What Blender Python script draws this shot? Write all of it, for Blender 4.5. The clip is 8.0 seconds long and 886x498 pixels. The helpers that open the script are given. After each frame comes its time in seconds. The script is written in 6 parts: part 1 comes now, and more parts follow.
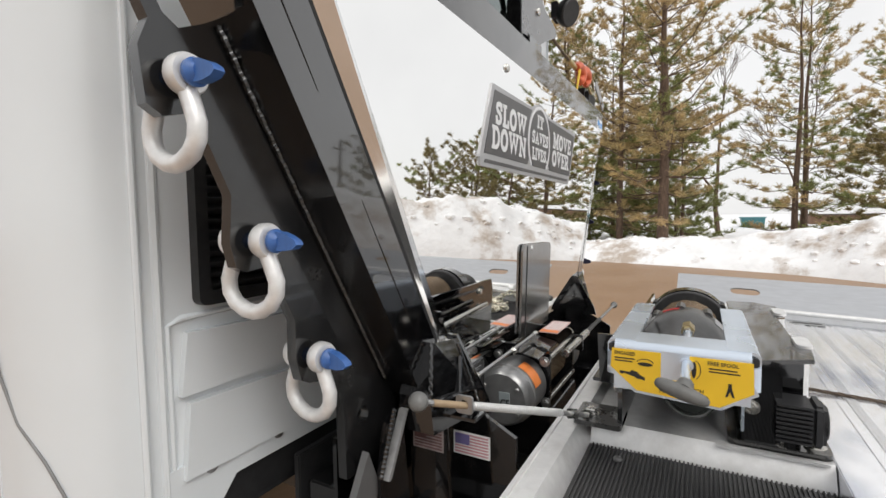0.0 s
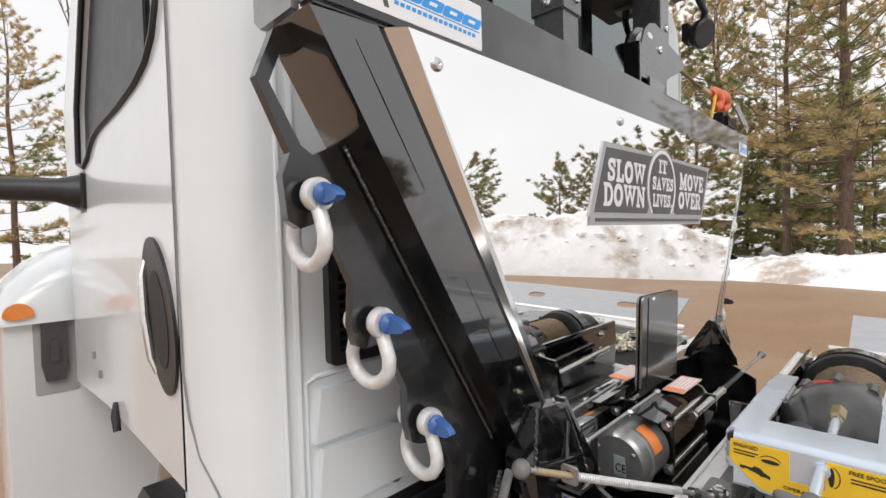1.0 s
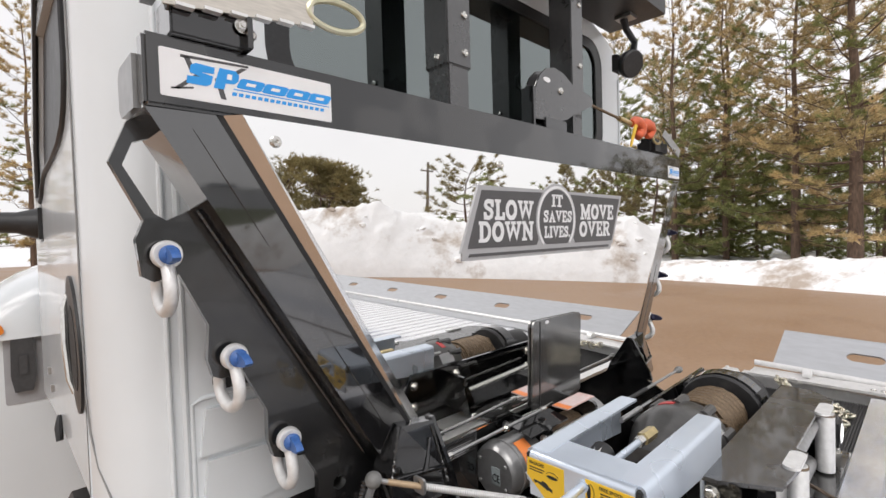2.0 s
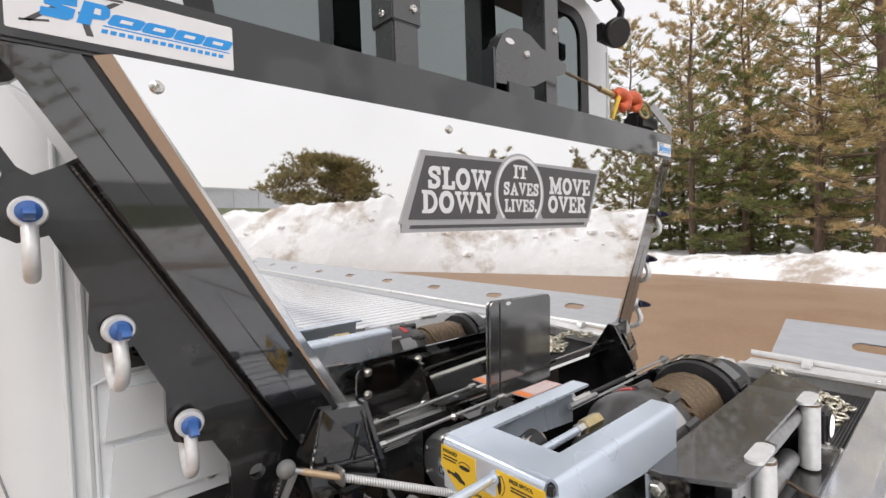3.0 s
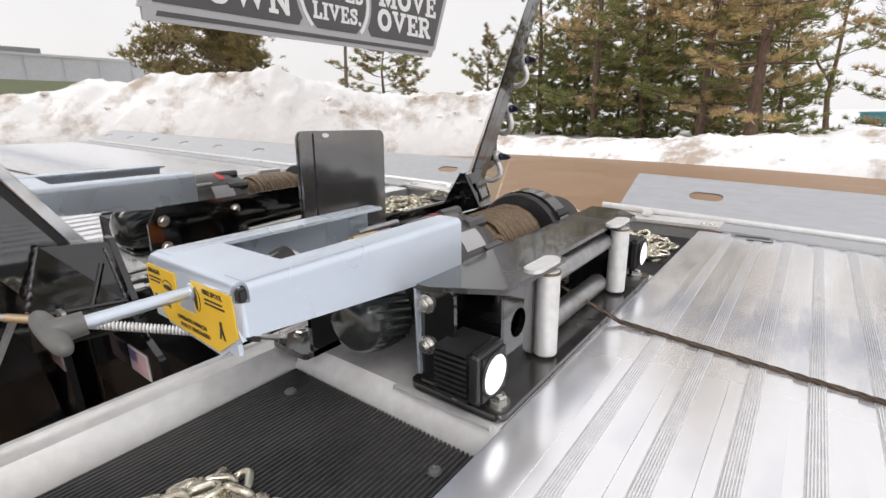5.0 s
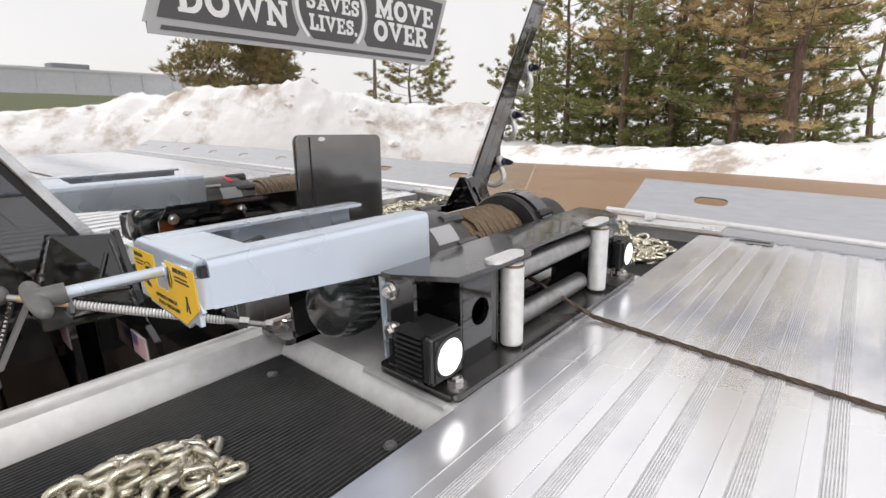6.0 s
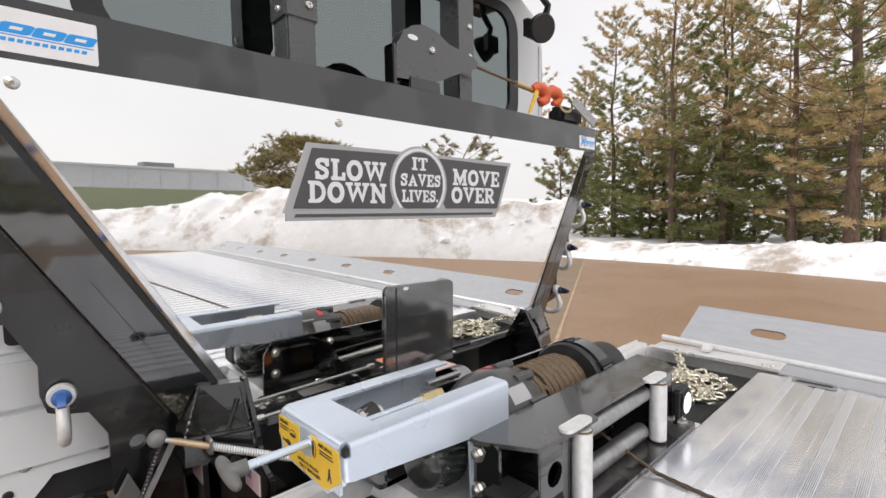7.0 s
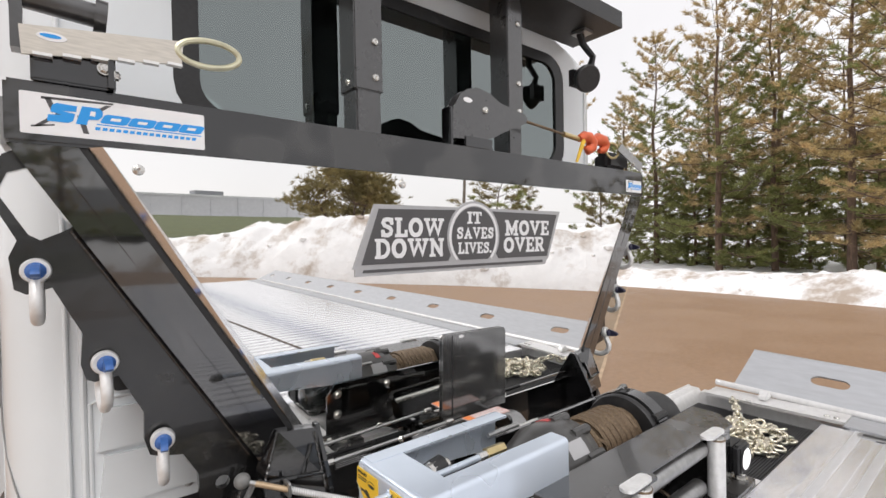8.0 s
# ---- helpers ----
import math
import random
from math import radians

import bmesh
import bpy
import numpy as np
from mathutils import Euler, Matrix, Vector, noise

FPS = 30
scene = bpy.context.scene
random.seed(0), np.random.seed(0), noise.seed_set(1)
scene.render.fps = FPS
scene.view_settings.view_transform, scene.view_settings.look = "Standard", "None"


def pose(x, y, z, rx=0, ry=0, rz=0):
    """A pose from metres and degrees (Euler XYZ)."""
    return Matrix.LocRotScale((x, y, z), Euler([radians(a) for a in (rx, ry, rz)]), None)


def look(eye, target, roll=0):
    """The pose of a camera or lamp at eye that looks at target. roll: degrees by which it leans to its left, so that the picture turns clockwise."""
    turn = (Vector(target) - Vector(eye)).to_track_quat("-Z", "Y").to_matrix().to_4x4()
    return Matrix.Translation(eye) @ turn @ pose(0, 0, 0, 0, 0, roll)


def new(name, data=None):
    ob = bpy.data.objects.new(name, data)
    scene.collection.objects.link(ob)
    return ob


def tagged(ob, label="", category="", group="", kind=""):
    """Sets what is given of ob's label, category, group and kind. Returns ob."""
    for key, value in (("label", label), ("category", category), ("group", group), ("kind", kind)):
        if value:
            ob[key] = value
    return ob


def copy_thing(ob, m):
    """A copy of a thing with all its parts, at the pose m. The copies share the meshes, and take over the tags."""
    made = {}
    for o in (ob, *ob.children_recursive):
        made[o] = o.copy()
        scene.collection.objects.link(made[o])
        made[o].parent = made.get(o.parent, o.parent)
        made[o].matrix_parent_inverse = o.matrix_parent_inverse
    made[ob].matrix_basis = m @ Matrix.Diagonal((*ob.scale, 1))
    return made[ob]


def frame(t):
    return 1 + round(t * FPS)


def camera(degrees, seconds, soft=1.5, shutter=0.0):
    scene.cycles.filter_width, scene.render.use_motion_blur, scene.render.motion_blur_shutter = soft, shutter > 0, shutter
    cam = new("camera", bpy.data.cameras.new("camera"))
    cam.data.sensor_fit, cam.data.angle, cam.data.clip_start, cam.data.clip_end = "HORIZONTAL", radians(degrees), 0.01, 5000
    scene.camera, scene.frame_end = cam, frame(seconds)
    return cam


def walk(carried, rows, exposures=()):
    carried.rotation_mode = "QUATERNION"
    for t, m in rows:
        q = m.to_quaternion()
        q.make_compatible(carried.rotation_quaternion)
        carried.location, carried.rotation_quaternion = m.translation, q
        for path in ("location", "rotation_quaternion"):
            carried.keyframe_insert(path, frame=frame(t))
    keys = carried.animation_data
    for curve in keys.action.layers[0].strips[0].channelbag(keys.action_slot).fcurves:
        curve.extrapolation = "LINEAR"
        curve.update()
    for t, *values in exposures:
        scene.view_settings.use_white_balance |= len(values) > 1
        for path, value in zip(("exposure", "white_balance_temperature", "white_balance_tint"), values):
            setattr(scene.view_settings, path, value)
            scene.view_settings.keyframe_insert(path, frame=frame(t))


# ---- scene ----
cam = camera(86.5, 8.0)
PATH = [
    (0, (-1.545, -0.492, 1.47), (0.202, 0.473, 1.335), -0.7),
    (0.5, (-1.523, -0.519, 1.512), (-0.006, 0.782, 1.442), -1.4),
    (1, (-1.552, -0.563, 1.587), (-0.129, 0.842, 1.521), -1.5),
    (1.5, (-1.545, -0.712, 1.672), (-0.148, 0.718, 1.619), -1.6),
    (2, (-1.409, -0.906, 1.672), (-0.023, 0.534, 1.613), -1.7),
    (2.2, (-1.35, -0.965, 1.659), (0.024, 0.488, 1.623), -1.9),
    (3.5, (-1.11, -0.935, 1.558), (0.203, 0.563, 1.381), -1.2),
    (4, (-1.04, -0.836, 1.525), (0.331, 0.513, 0.976), -1.0),
    (4.5, (-0.985, -0.858, 1.503), (0.506, 0.31, 0.861), -0.6),
    (5, (-0.895, -1.04, 1.414), (0.625, 0.14, 0.868), -1.0),
    (6.3, (-0.872, -1.165, 1.395), (0.557, 0.157, 0.937), -1.1),
    (6.5, (-0.929, -1.173, 1.477), (0.502, 0.176, 1.113), -0.8),
    (7, (-1.033, -1.21, 1.599), (0.339, 0.239, 1.466), -1.1),
    (7.5, (-1.082, -1.236, 1.677), (0.216, 0.285, 1.637), -1.3),
    (8, (-1.13, -1.231, 1.691), (0.128, 0.323, 1.666), -1.2),
]
walk(cam, [(t, look(eye, target, roll)) for t, eye, target, roll in PATH],
     [(0, -0.05, 6500, 9), (0.5, 0.0, 6500, 9), (1.0, 0.06, 6500, 11), (1.5, 0.05, 6500, 12), (2.2, 0.02, 6500, 12), (3.5, 0.0, 6500, 12), (4.0, 0.07, 6500, 12), (4.5, 0.07, 6500, 12),
      (5.2, 0.0, 6500, 12), (6.5, 0.0, 6500, 12), (8.0, 0.03, 6500, 12)])

# ---- light ----
world = bpy.data.worlds.new("overcast_sky")
scene.world = world
world.use_nodes = True
wn, wl = world.node_tree.nodes, world.node_tree.links
wn.clear()
w_out = wn.new("ShaderNodeOutputWorld")
w_bg = wn.new("ShaderNodeBackground")
w_sky = wn.new("ShaderNodeTexSky")
w_sky.sky_type = "NISHITA"
w_sky.sun_disc = False
w_sky.sun_elevation = radians(42)
w_sky.sun_rotation = radians(215)
w_mix = wn.new("ShaderNodeMixRGB")
w_mix.inputs[0].default_value = 0.93
w_mul = wn.new("ShaderNodeMixRGB")
w_mul.blend_type = "MULTIPLY"
w_mul.inputs[0].default_value = 1.0
w_mul.inputs[2].default_value = (0.1, 0.1, 0.1, 1)
w_noise = wn.new("ShaderNodeTexNoise")
w_noise.inputs["Scale"].default_value = 2.2
w_noise.inputs["Detail"].default_value = 5
w_ramp = wn.new("ShaderNodeValToRGB")
w_ramp.color_ramp.elements[0].position = 0.3
w_ramp.color_ramp.elements[0].color = (0.84, 0.83, 0.83, 1)
w_ramp.color_ramp.elements[1].position = 0.7
w_ramp.color_ramp.elements[1].color = (0.97, 0.96, 0.96, 1)
wl.new(w_sky.outputs[0], w_mul.inputs[1])
wl.new(w_mul.outputs[0], w_mix.inputs[1])
wl.new(w_noise.outputs[0], w_ramp.inputs[0])
wl.new(w_ramp.outputs[0], w_mix.inputs[2])
wl.new(w_mix.outputs[0], w_bg.inputs[0])
w_bg.inputs[1].default_value = 1.09
wl.new(w_bg.outputs[0], w_out.inputs[0])

sun = new("sun", bpy.data.lights.new("sun", "SUN"))
sun.data.energy = 1.5
sun.data.angle = radians(35)
sun.data.color = (1.0, 0.97, 0.93)
sun.matrix_world = look((-6, -9, 12), (0, 0, 0))


# ---- materials ----
def material(name, colour, rough=0.5, metal=0.0, vary=0.12, scale=30.0, bump=0.0, bump_scale=None, coat=0.0,
             stain=None, stain_scale=3.0, stain_at=0.55, spec=0.5, stretch=(1, 1, 1), rough_vary=0.1, island=0.0, coords="Object", stain_soft=0.2, coat_ior=1.5, stain_detail=7):
    """A Principled material with two scales of variation, roughness wear and fine relief."""
    m = bpy.data.materials.new(name)
    m.use_nodes = True
    n, l = m.node_tree.nodes, m.node_tree.links
    b = n["Principled BSDF"]
    b.inputs["Metallic"].default_value = metal
    b.inputs["Coat Weight"].default_value = coat
    b.inputs["Coat Roughness"].default_value = 0.04
    b.inputs["Coat IOR"].default_value = coat_ior
    b.inputs["Specular IOR Level"].default_value = spec
    tc = n.new("ShaderNodeTexCoord")
    mp = n.new("ShaderNodeMapping")
    mp.inputs["Scale"].default_value = stretch
    l.new(tc.outputs[coords], mp.inputs[0])
    n1 = n.new("ShaderNodeTexNoise")
    n1.inputs["Scale"].default_value = scale
    n1.inputs["Detail"].default_value = 6
    n2 = n.new("ShaderNodeTexNoise")
    n2.inputs["Scale"].default_value = stain_scale
    n2.inputs["Detail"].default_value = stain_detail
    n2.inputs["Roughness"].default_value = 0.65
    l.new(mp.outputs[0], n1.inputs[0])
    l.new(mp.outputs[0], n2.inputs[0])
    r1 = n.new("ShaderNodeMapRange")
    r1.inputs[1].default_value, r1.inputs[2].default_value = 0.3, 0.7
    r1.inputs[3].default_value, r1.inputs[4].default_value = 1 - vary, 1 + vary
    l.new(n1.outputs[0], r1.inputs[0])
    mul = n.new("ShaderNodeVectorMath")
    mul.operation = "SCALE"
    mul.inputs[0].default_value = colour[:3]
    l.new(r1.outputs[0], mul.inputs[3])
    out = mul.outputs[0]
    if island:
        g = n.new("ShaderNodeNewGeometry")
        r3 = n.new("ShaderNodeMapRange")
        r3.inputs[3].default_value, r3.inputs[4].default_value = 1 - island, 1 + island
        l.new(g.outputs["Random Per Island"], r3.inputs[0])
        mul2 = n.new("ShaderNodeVectorMath")
        mul2.operation = "SCALE"
        l.new(out, mul2.inputs[0])
        l.new(r3.outputs[0], mul2.inputs[3])
        out = mul2.outputs[0]
    if stain:
        rp = n.new("ShaderNodeMapRange")
        rp.inputs[1].default_value, rp.inputs[2].default_value = stain_at, stain_at + stain_soft
        rp.inputs[4].default_value = stain[3]
        l.new(n2.outputs[0], rp.inputs[0])
        mx = n.new("ShaderNodeMixRGB")
        mx.inputs[2].default_value = (*stain[:3], 1)
        l.new(rp.outputs[0], mx.inputs[0])
        l.new(out, mx.inputs[1])
        out = mx.outputs[0]
    l.new(out, b.inputs["Base Color"])
    rr = n.new("ShaderNodeMapRange")
    rr.inputs[1].default_value, rr.inputs[2].default_value = 0.3, 0.7
    rr.inputs[3].default_value, rr.inputs[4].default_value = max(0.0, rough * (1 - rough_vary)), min(1, rough * (1 + rough_vary))
    l.new(n2.outputs[0], rr.inputs[0])
    l.new(rr.outputs[0], b.inputs["Roughness"])
    if bump:
        bp = n.new("ShaderNodeBump")
        bp.inputs["Strength"].default_value = 0.6
        bp.inputs["Distance"].default_value = bump
        nb = n.new("ShaderNodeTexNoise")
        nb.inputs["Scale"].default_value = bump_scale or scale
        nb.inputs["Detail"].default_value = 4
        l.new(mp.outputs[0], nb.inputs[0])
        l.new(nb.outputs[0], bp.inputs["Height"])
        l.new(bp.outputs[0], b.inputs["Normal"])
    return m


WHITE = material("white_cab_paint", (0.715, 0.75, 0.772), 0.24, vary=0.015, scale=6, coat=0.55, stain=(0.66, 0.675, 0.68, 0.25), stain_scale=2.2, stain_at=0.58)
BLACK = material("black_gloss_paint", (0.005, 0.005, 0.0055), 0.08, vary=0.3, scale=40, coat=1.0, coat_ior=1.5, spec=0.5, bump=0.003, bump_scale=7.0, rough_vary=0.6,
                 stain=(0.03, 0.0295, 0.029, 0.35), stain_scale=5, stain_at=0.53, stain_soft=0.10)
ARM = material("thick_black_gloss_paint", (0.004, 0.004, 0.0045), 0.10, vary=0.3, scale=40, coat=1.0, coat_ior=2.05, spec=0.5, bump=0.0035, bump_scale=9.0, rough_vary=0.7, stretch=(1, 1, 0.4),
               stain=(0.02, 0.0195, 0.019, 0.3), stain_scale=6, stain_at=0.55, stain_soft=0.12)
FLANGE = material("dull_black_paint", (0.010, 0.010, 0.0105), 0.20, vary=0.2, scale=40, coat=0.5, spec=0.65, bump=0.006, bump_scale=5.0, rough_vary=0.5,
                  stain=(0.05, 0.049, 0.047, 0.35), stain_scale=6, stain_at=0.54, stain_soft=0.12)
BEAM = material("black_satin_paint", (0.042, 0.042, 0.043), 0.30, vary=0.12, scale=60, spec=0.8, coat=0.6, bump=0.0003, bump_scale=120, rough_vary=0.25,
                stain=(0.09, 0.088, 0.084, 0.4), stain_scale=4, stain_at=0.54)
# grey blotches imitate sky and trees mirrored in the black gloss
CROSS = material("black_gloss_beam", (0.006, 0.006, 0.0065), 0.12, vary=0.2, scale=40, spec=0.3, coat=1.0, coat_ior=1.6, bump=0.006, bump_scale=4, rough_vary=0.5,
                 stain=(0.06, 0.059, 0.057, 0.45), stain_scale=3.5, stain_at=0.50, stain_soft=0.05, stain_detail=2)
WELD = material("weld_bead", (0.012, 0.012, 0.012), 0.16, vary=0.3, scale=80, spec=0.8, coat=0.8, bump=0.002, bump_scale=220)
PLASTIC = material("black_plastic", (0.018, 0.018, 0.019), 0.42, vary=0.2, scale=80, bump=0.0004, bump_scale=300, stain=(0.08, 0.075, 0.07, 0.3), stain_scale=12)
RUBBER = material("black_rubber", (0.014, 0.014, 0.015), 0.62, vary=0.25, scale=60, bump=0.0005, bump_scale=200, stain=(0.10, 0.09, 0.075, 0.35), stain_scale=4, stain_at=0.57)
MIRROR = material("polished_steel_sheet", (0.93, 0.93, 0.92), 0.012, 1.0, vary=0.01, scale=2, bump=0.00012, bump_scale=3, rough_vary=0.5)
EDGE_STEEL = material("bent_polished_edge", (0.80, 0.80, 0.795), 0.14, 1.0, vary=0.05, scale=14, bump=0.0004, bump_scale=12, rough_vary=0.5)
FLAP = material("smoked_polished_plate", (0.24, 0.24, 0.238), 0.12, 0.85, vary=0.12, scale=9, rough_vary=0.3, stain=(0.16, 0.16, 0.16, 0.5), stain_scale=5)
# bluish patches put soft reflections of sky and trees into the colour
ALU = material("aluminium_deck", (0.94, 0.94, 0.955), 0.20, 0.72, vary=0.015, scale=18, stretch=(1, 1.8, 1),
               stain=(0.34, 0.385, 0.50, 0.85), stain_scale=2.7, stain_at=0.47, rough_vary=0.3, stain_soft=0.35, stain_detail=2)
# greyer than the deck: the shade between ribs is put into this colour
GROOVE = material("shade_toned_groove", (0.60, 0.60, 0.60), 0.5, 0.4, vary=0.15, scale=50)
RAIL = material("rail_aluminium", (0.49, 0.50, 0.52), 0.40, 0.6, vary=0.06, scale=12, stretch=(4, 1, 4), stain=(0.46, 0.46, 0.47, 0.5), stain_scale=4)
ALU_FRAME = material("aluminium_frame", (0.76, 0.755, 0.75), 0.38, 0.45, vary=0.06, scale=40,
                     stain=(0.52, 0.50, 0.47, 0.55), stain_scale=6, stain_at=0.54, rough_vary=0.3)
MAT = material("dusty_ribbed_rubber", (0.034, 0.034, 0.036), 0.45, vary=0.25, scale=60, stain=(0.085, 0.083, 0.08, 0.5), stain_scale=3, stain_at=0.45)
PLATE = material("worn_black_plate", (0.030, 0.029, 0.028), 0.24, vary=0.2, scale=40, spec=0.8, coat=0.5, bump=0.0006, bump_scale=20, rough_vary=0.5,
                 stain=(0.16, 0.152, 0.145, 0.4), stain_scale=4, stain_at=0.52)
ZINC = material("blue_zinc_plate", (0.66, 0.735, 0.83), 0.28, 0.6, vary=0.035, scale=9, stain=(0.70, 0.74, 0.79, 0.4), stain_scale=4, rough_vary=0.3, stain_detail=2)
SEAM = material("grey_panel_seam", (0.22, 0.22, 0.22), 0.6, vary=0.1)
PRIMER = material("grey_primer_plate", (0.11, 0.11, 0.11), 0.42, vary=0.1, scale=20, stain=(0.10, 0.098, 0.095, 0.5), stain_scale=6)
# grey holds the shade of the latch recess in the white wing
RECESS = material("recess_shade_grey", (0.36, 0.36, 0.37), 0.5, vary=0.05)
LATCH = material("dark_grey_latch", (0.05, 0.05, 0.052), 0.45, vary=0.15, scale=60)
BARE = material("scuffed_grey_edge", (0.30, 0.30, 0.30), 0.4, 0.3, vary=0.15, scale=60)
GALV = material("galvanised_steel", (0.76, 0.76, 0.755), 0.46, 0.4, vary=0.08, scale=60, bump=0.0004, bump_scale=180, stain=(0.58, 0.57, 0.55, 0.4), stain_scale=20)
CHROME = material("plated_bolt_steel", (0.62, 0.61, 0.58), 0.22, 0.95, vary=0.1, scale=120)
STEEL = material("dull_steel", (0.42, 0.42, 0.42), 0.38, 0.9, vary=0.12, scale=60, stain=(0.2, 0.17, 0.14, 0.4), stain_scale=14)
MOTOR = material("grey_motor_paint", (0.30, 0.30, 0.30), 0.3, 0.6, vary=0.1, scale=40, stain=(0.16, 0.15, 0.14, 0.4), stain_scale=12)
LINE = material("dark_greased_rope", (0.085, 0.06, 0.042), 0.5, 0.3, vary=0.45, scale=220, bump=0.001, bump_scale=300, stain=(0.15, 0.11, 0.075, 0.6), stain_scale=25)
ROPE = material("rusty_wire_rope", (0.155, 0.108, 0.066), 0.55, 0.3, vary=0.45, scale=220, bump=0.001, bump_scale=300, stain=(0.28, 0.205, 0.13, 0.6), stain_scale=25)
CHAIN = material("yellow_zinc_chain", (0.63, 0.58, 0.47), 0.28, 0.85, vary=0.25, scale=30, stain=(0.74, 0.80, 0.70, 0.7), stain_scale=16, stain_at=0.48)
DARKPIN = material("dark_navy_pin_paint", (0.022, 0.022, 0.05), 0.4, vary=0.2, scale=60)
BLUE = material("blue_pin_paint", (0.045, 0.125, 0.36), 0.4, vary=0.2, scale=60, stain=(0.13, 0.21, 0.42, 0.6), stain_scale=30)
ORANGE = material("orange_hook_paint", (0.62, 0.115, 0.04), 0.4, vary=0.12, scale=50)
AMBER = material("amber_lens", (0.75, 0.22, 0.02), 0.15, vary=0.1, scale=60, coat=0.8)
YELLOW = material("yellow_label", (0.83, 0.52, 0.03), 0.4, vary=0.04, scale=20)
PAPER = material("white_label", (0.78, 0.78, 0.79), 0.35, vary=0.03, scale=20)
INK = material("black_ink", (0.02, 0.02, 0.02), 0.45, vary=0.1, scale=40)
SIGNGREY = material("sign_charcoal", (0.075, 0.073, 0.076), 0.32, vary=0.05, scale=20)
SIGNLIGHT = material("sign_silver", (0.40, 0.40, 0.41), 0.35, 0.2, vary=0.03, scale=20)
SIGNWHITE = material("sign_white", (0.74, 0.74, 0.75), 0.35, vary=0.02, scale=20)
LOGOBLUE = material("logo_blue", (0.02, 0.30, 0.75), 0.35, vary=0.03, scale=20)
RED = material("label_red", (0.55, 0.05, 0.05), 0.4, vary=0.05, scale=30)
ORLABEL = material("orange_label", (0.85, 0.26, 0.07), 0.4, vary=0.06, scale=30)
BRASS = material("brass_nut", (0.58, 0.47, 0.25), 0.3, 0.9, vary=0.1, scale=60)
TAN = material("yellow_strap", (0.75, 0.48, 0.05), 0.7, vary=0.15, scale=60)
TAG = material("olive_tag", (0.20, 0.21, 0.05), 0.7, vary=0.2, scale=60)
SEAT = material("dark_cab_interior", (0.035, 0.036, 0.038), 0.7, vary=0.2, scale=20)
LENS = bpy.data.materials.new("lit_lamp_lens")
LENS.use_nodes = True
LENS.node_tree.nodes["Principled BSDF"].inputs["Base Color"].default_value = (0.9, 0.9, 0.9, 1)
LENS.node_tree.nodes["Principled BSDF"].inputs["Emission Color"].default_value = (1, 0.99, 0.97, 1)
LENS.node_tree.nodes["Principled BSDF"].inputs["Emission Strength"].default_value = 0.9
GLASS = bpy.data.materials.new("tinted_cab_glass")
GLASS.use_nodes = True
_g, _l = GLASS.node_tree.nodes, GLASS.node_tree.links
_g.clear()
_o, _mx, _gl, _tr, _fr = (_g.new(k) for k in ("ShaderNodeOutputMaterial", "ShaderNodeMixShader", "ShaderNodeBsdfGlossy", "ShaderNodeBsdfTransparent", "ShaderNodeFresnel"))
_gl.inputs["Roughness"].default_value = 0.01
_gl.inputs[0].default_value = (0.88, 0.98, 0.97, 1)
_tr.inputs[0].default_value = (0.34, 0.38, 0.37, 1)
_fr.inputs[0].default_value = 2.85
_l.new(_fr.outputs[0], _mx.inputs[0])
_l.new(_tr.outputs[0], _mx.inputs[1])
_l.new(_gl.outputs[0], _mx.inputs[2])
_l.new(_mx.outputs[0], _o.inputs[0])
SLAB = material("older_sandy_asphalt", (0.235, 0.16, 0.09), 0.5, vary=0.14, scale=9, bump=0.004, bump_scale=60, stain=(0.32, 0.225, 0.145, 0.8), stain_scale=0.3, stain_at=0.46, rough_vary=0.3)
JOINT = material("pale_sand_joint", (0.46, 0.34, 0.23), 0.8, vary=0.2, scale=6)
ROAD = material("wet_sandy_asphalt", (0.30, 0.184, 0.107), 0.5, vary=0.12, scale=14, bump=0.004, bump_scale=60, stain=(0.37, 0.255, 0.17, 0.6), stain_scale=0.35, stain_at=0.45, rough_vary=0.3)
SNOW = material("packed_snow", (0.84, 0.84, 0.85), 0.6, vary=0.04, scale=3, bump=0.05, bump_scale=5, stain=(0.52, 0.43, 0.33, 0.6), stain_scale=0.8, stain_at=0.6)
GRASS = material("winter_grass", (0.085, 0.10, 0.035), 0.9, vary=0.25, scale=2, stain=(0.14, 0.12, 0.05, 0.5), stain_scale=0.2)
BARK = material("pine_bark", (0.13, 0.085, 0.06), 0.9, vary=0.35, scale=14, bump=0.02, bump_scale=18, stretch=(1, 1, 0.25), stain=(0.20, 0.12, 0.08, 0.5), stain_scale=2)
NEEDLE = material("pine_needles", (0.53, 0.415, 0.205), 0.6, vary=0.25, scale=0.8, island=0.3, stain=(0.64, 0.46, 0.26, 0.85), stain_scale=0.3, stain_at=0.47)
NEEDLE_GREEN = material("spruce_needles", (0.29, 0.305, 0.115), 0.6, vary=0.25, scale=0.8, island=0.3, stain=(0.15, 0.18, 0.07, 0.6), stain_scale=0.4, stain_at=0.52)
NEEDLE_LOW = material("dark_olive_needles", (0.26, 0.215, 0.095), 0.65, vary=0.25, scale=0.8, island=0.3, stain=(0.30, 0.21, 0.08, 0.7), stain_scale=0.6, stain_at=0.48)
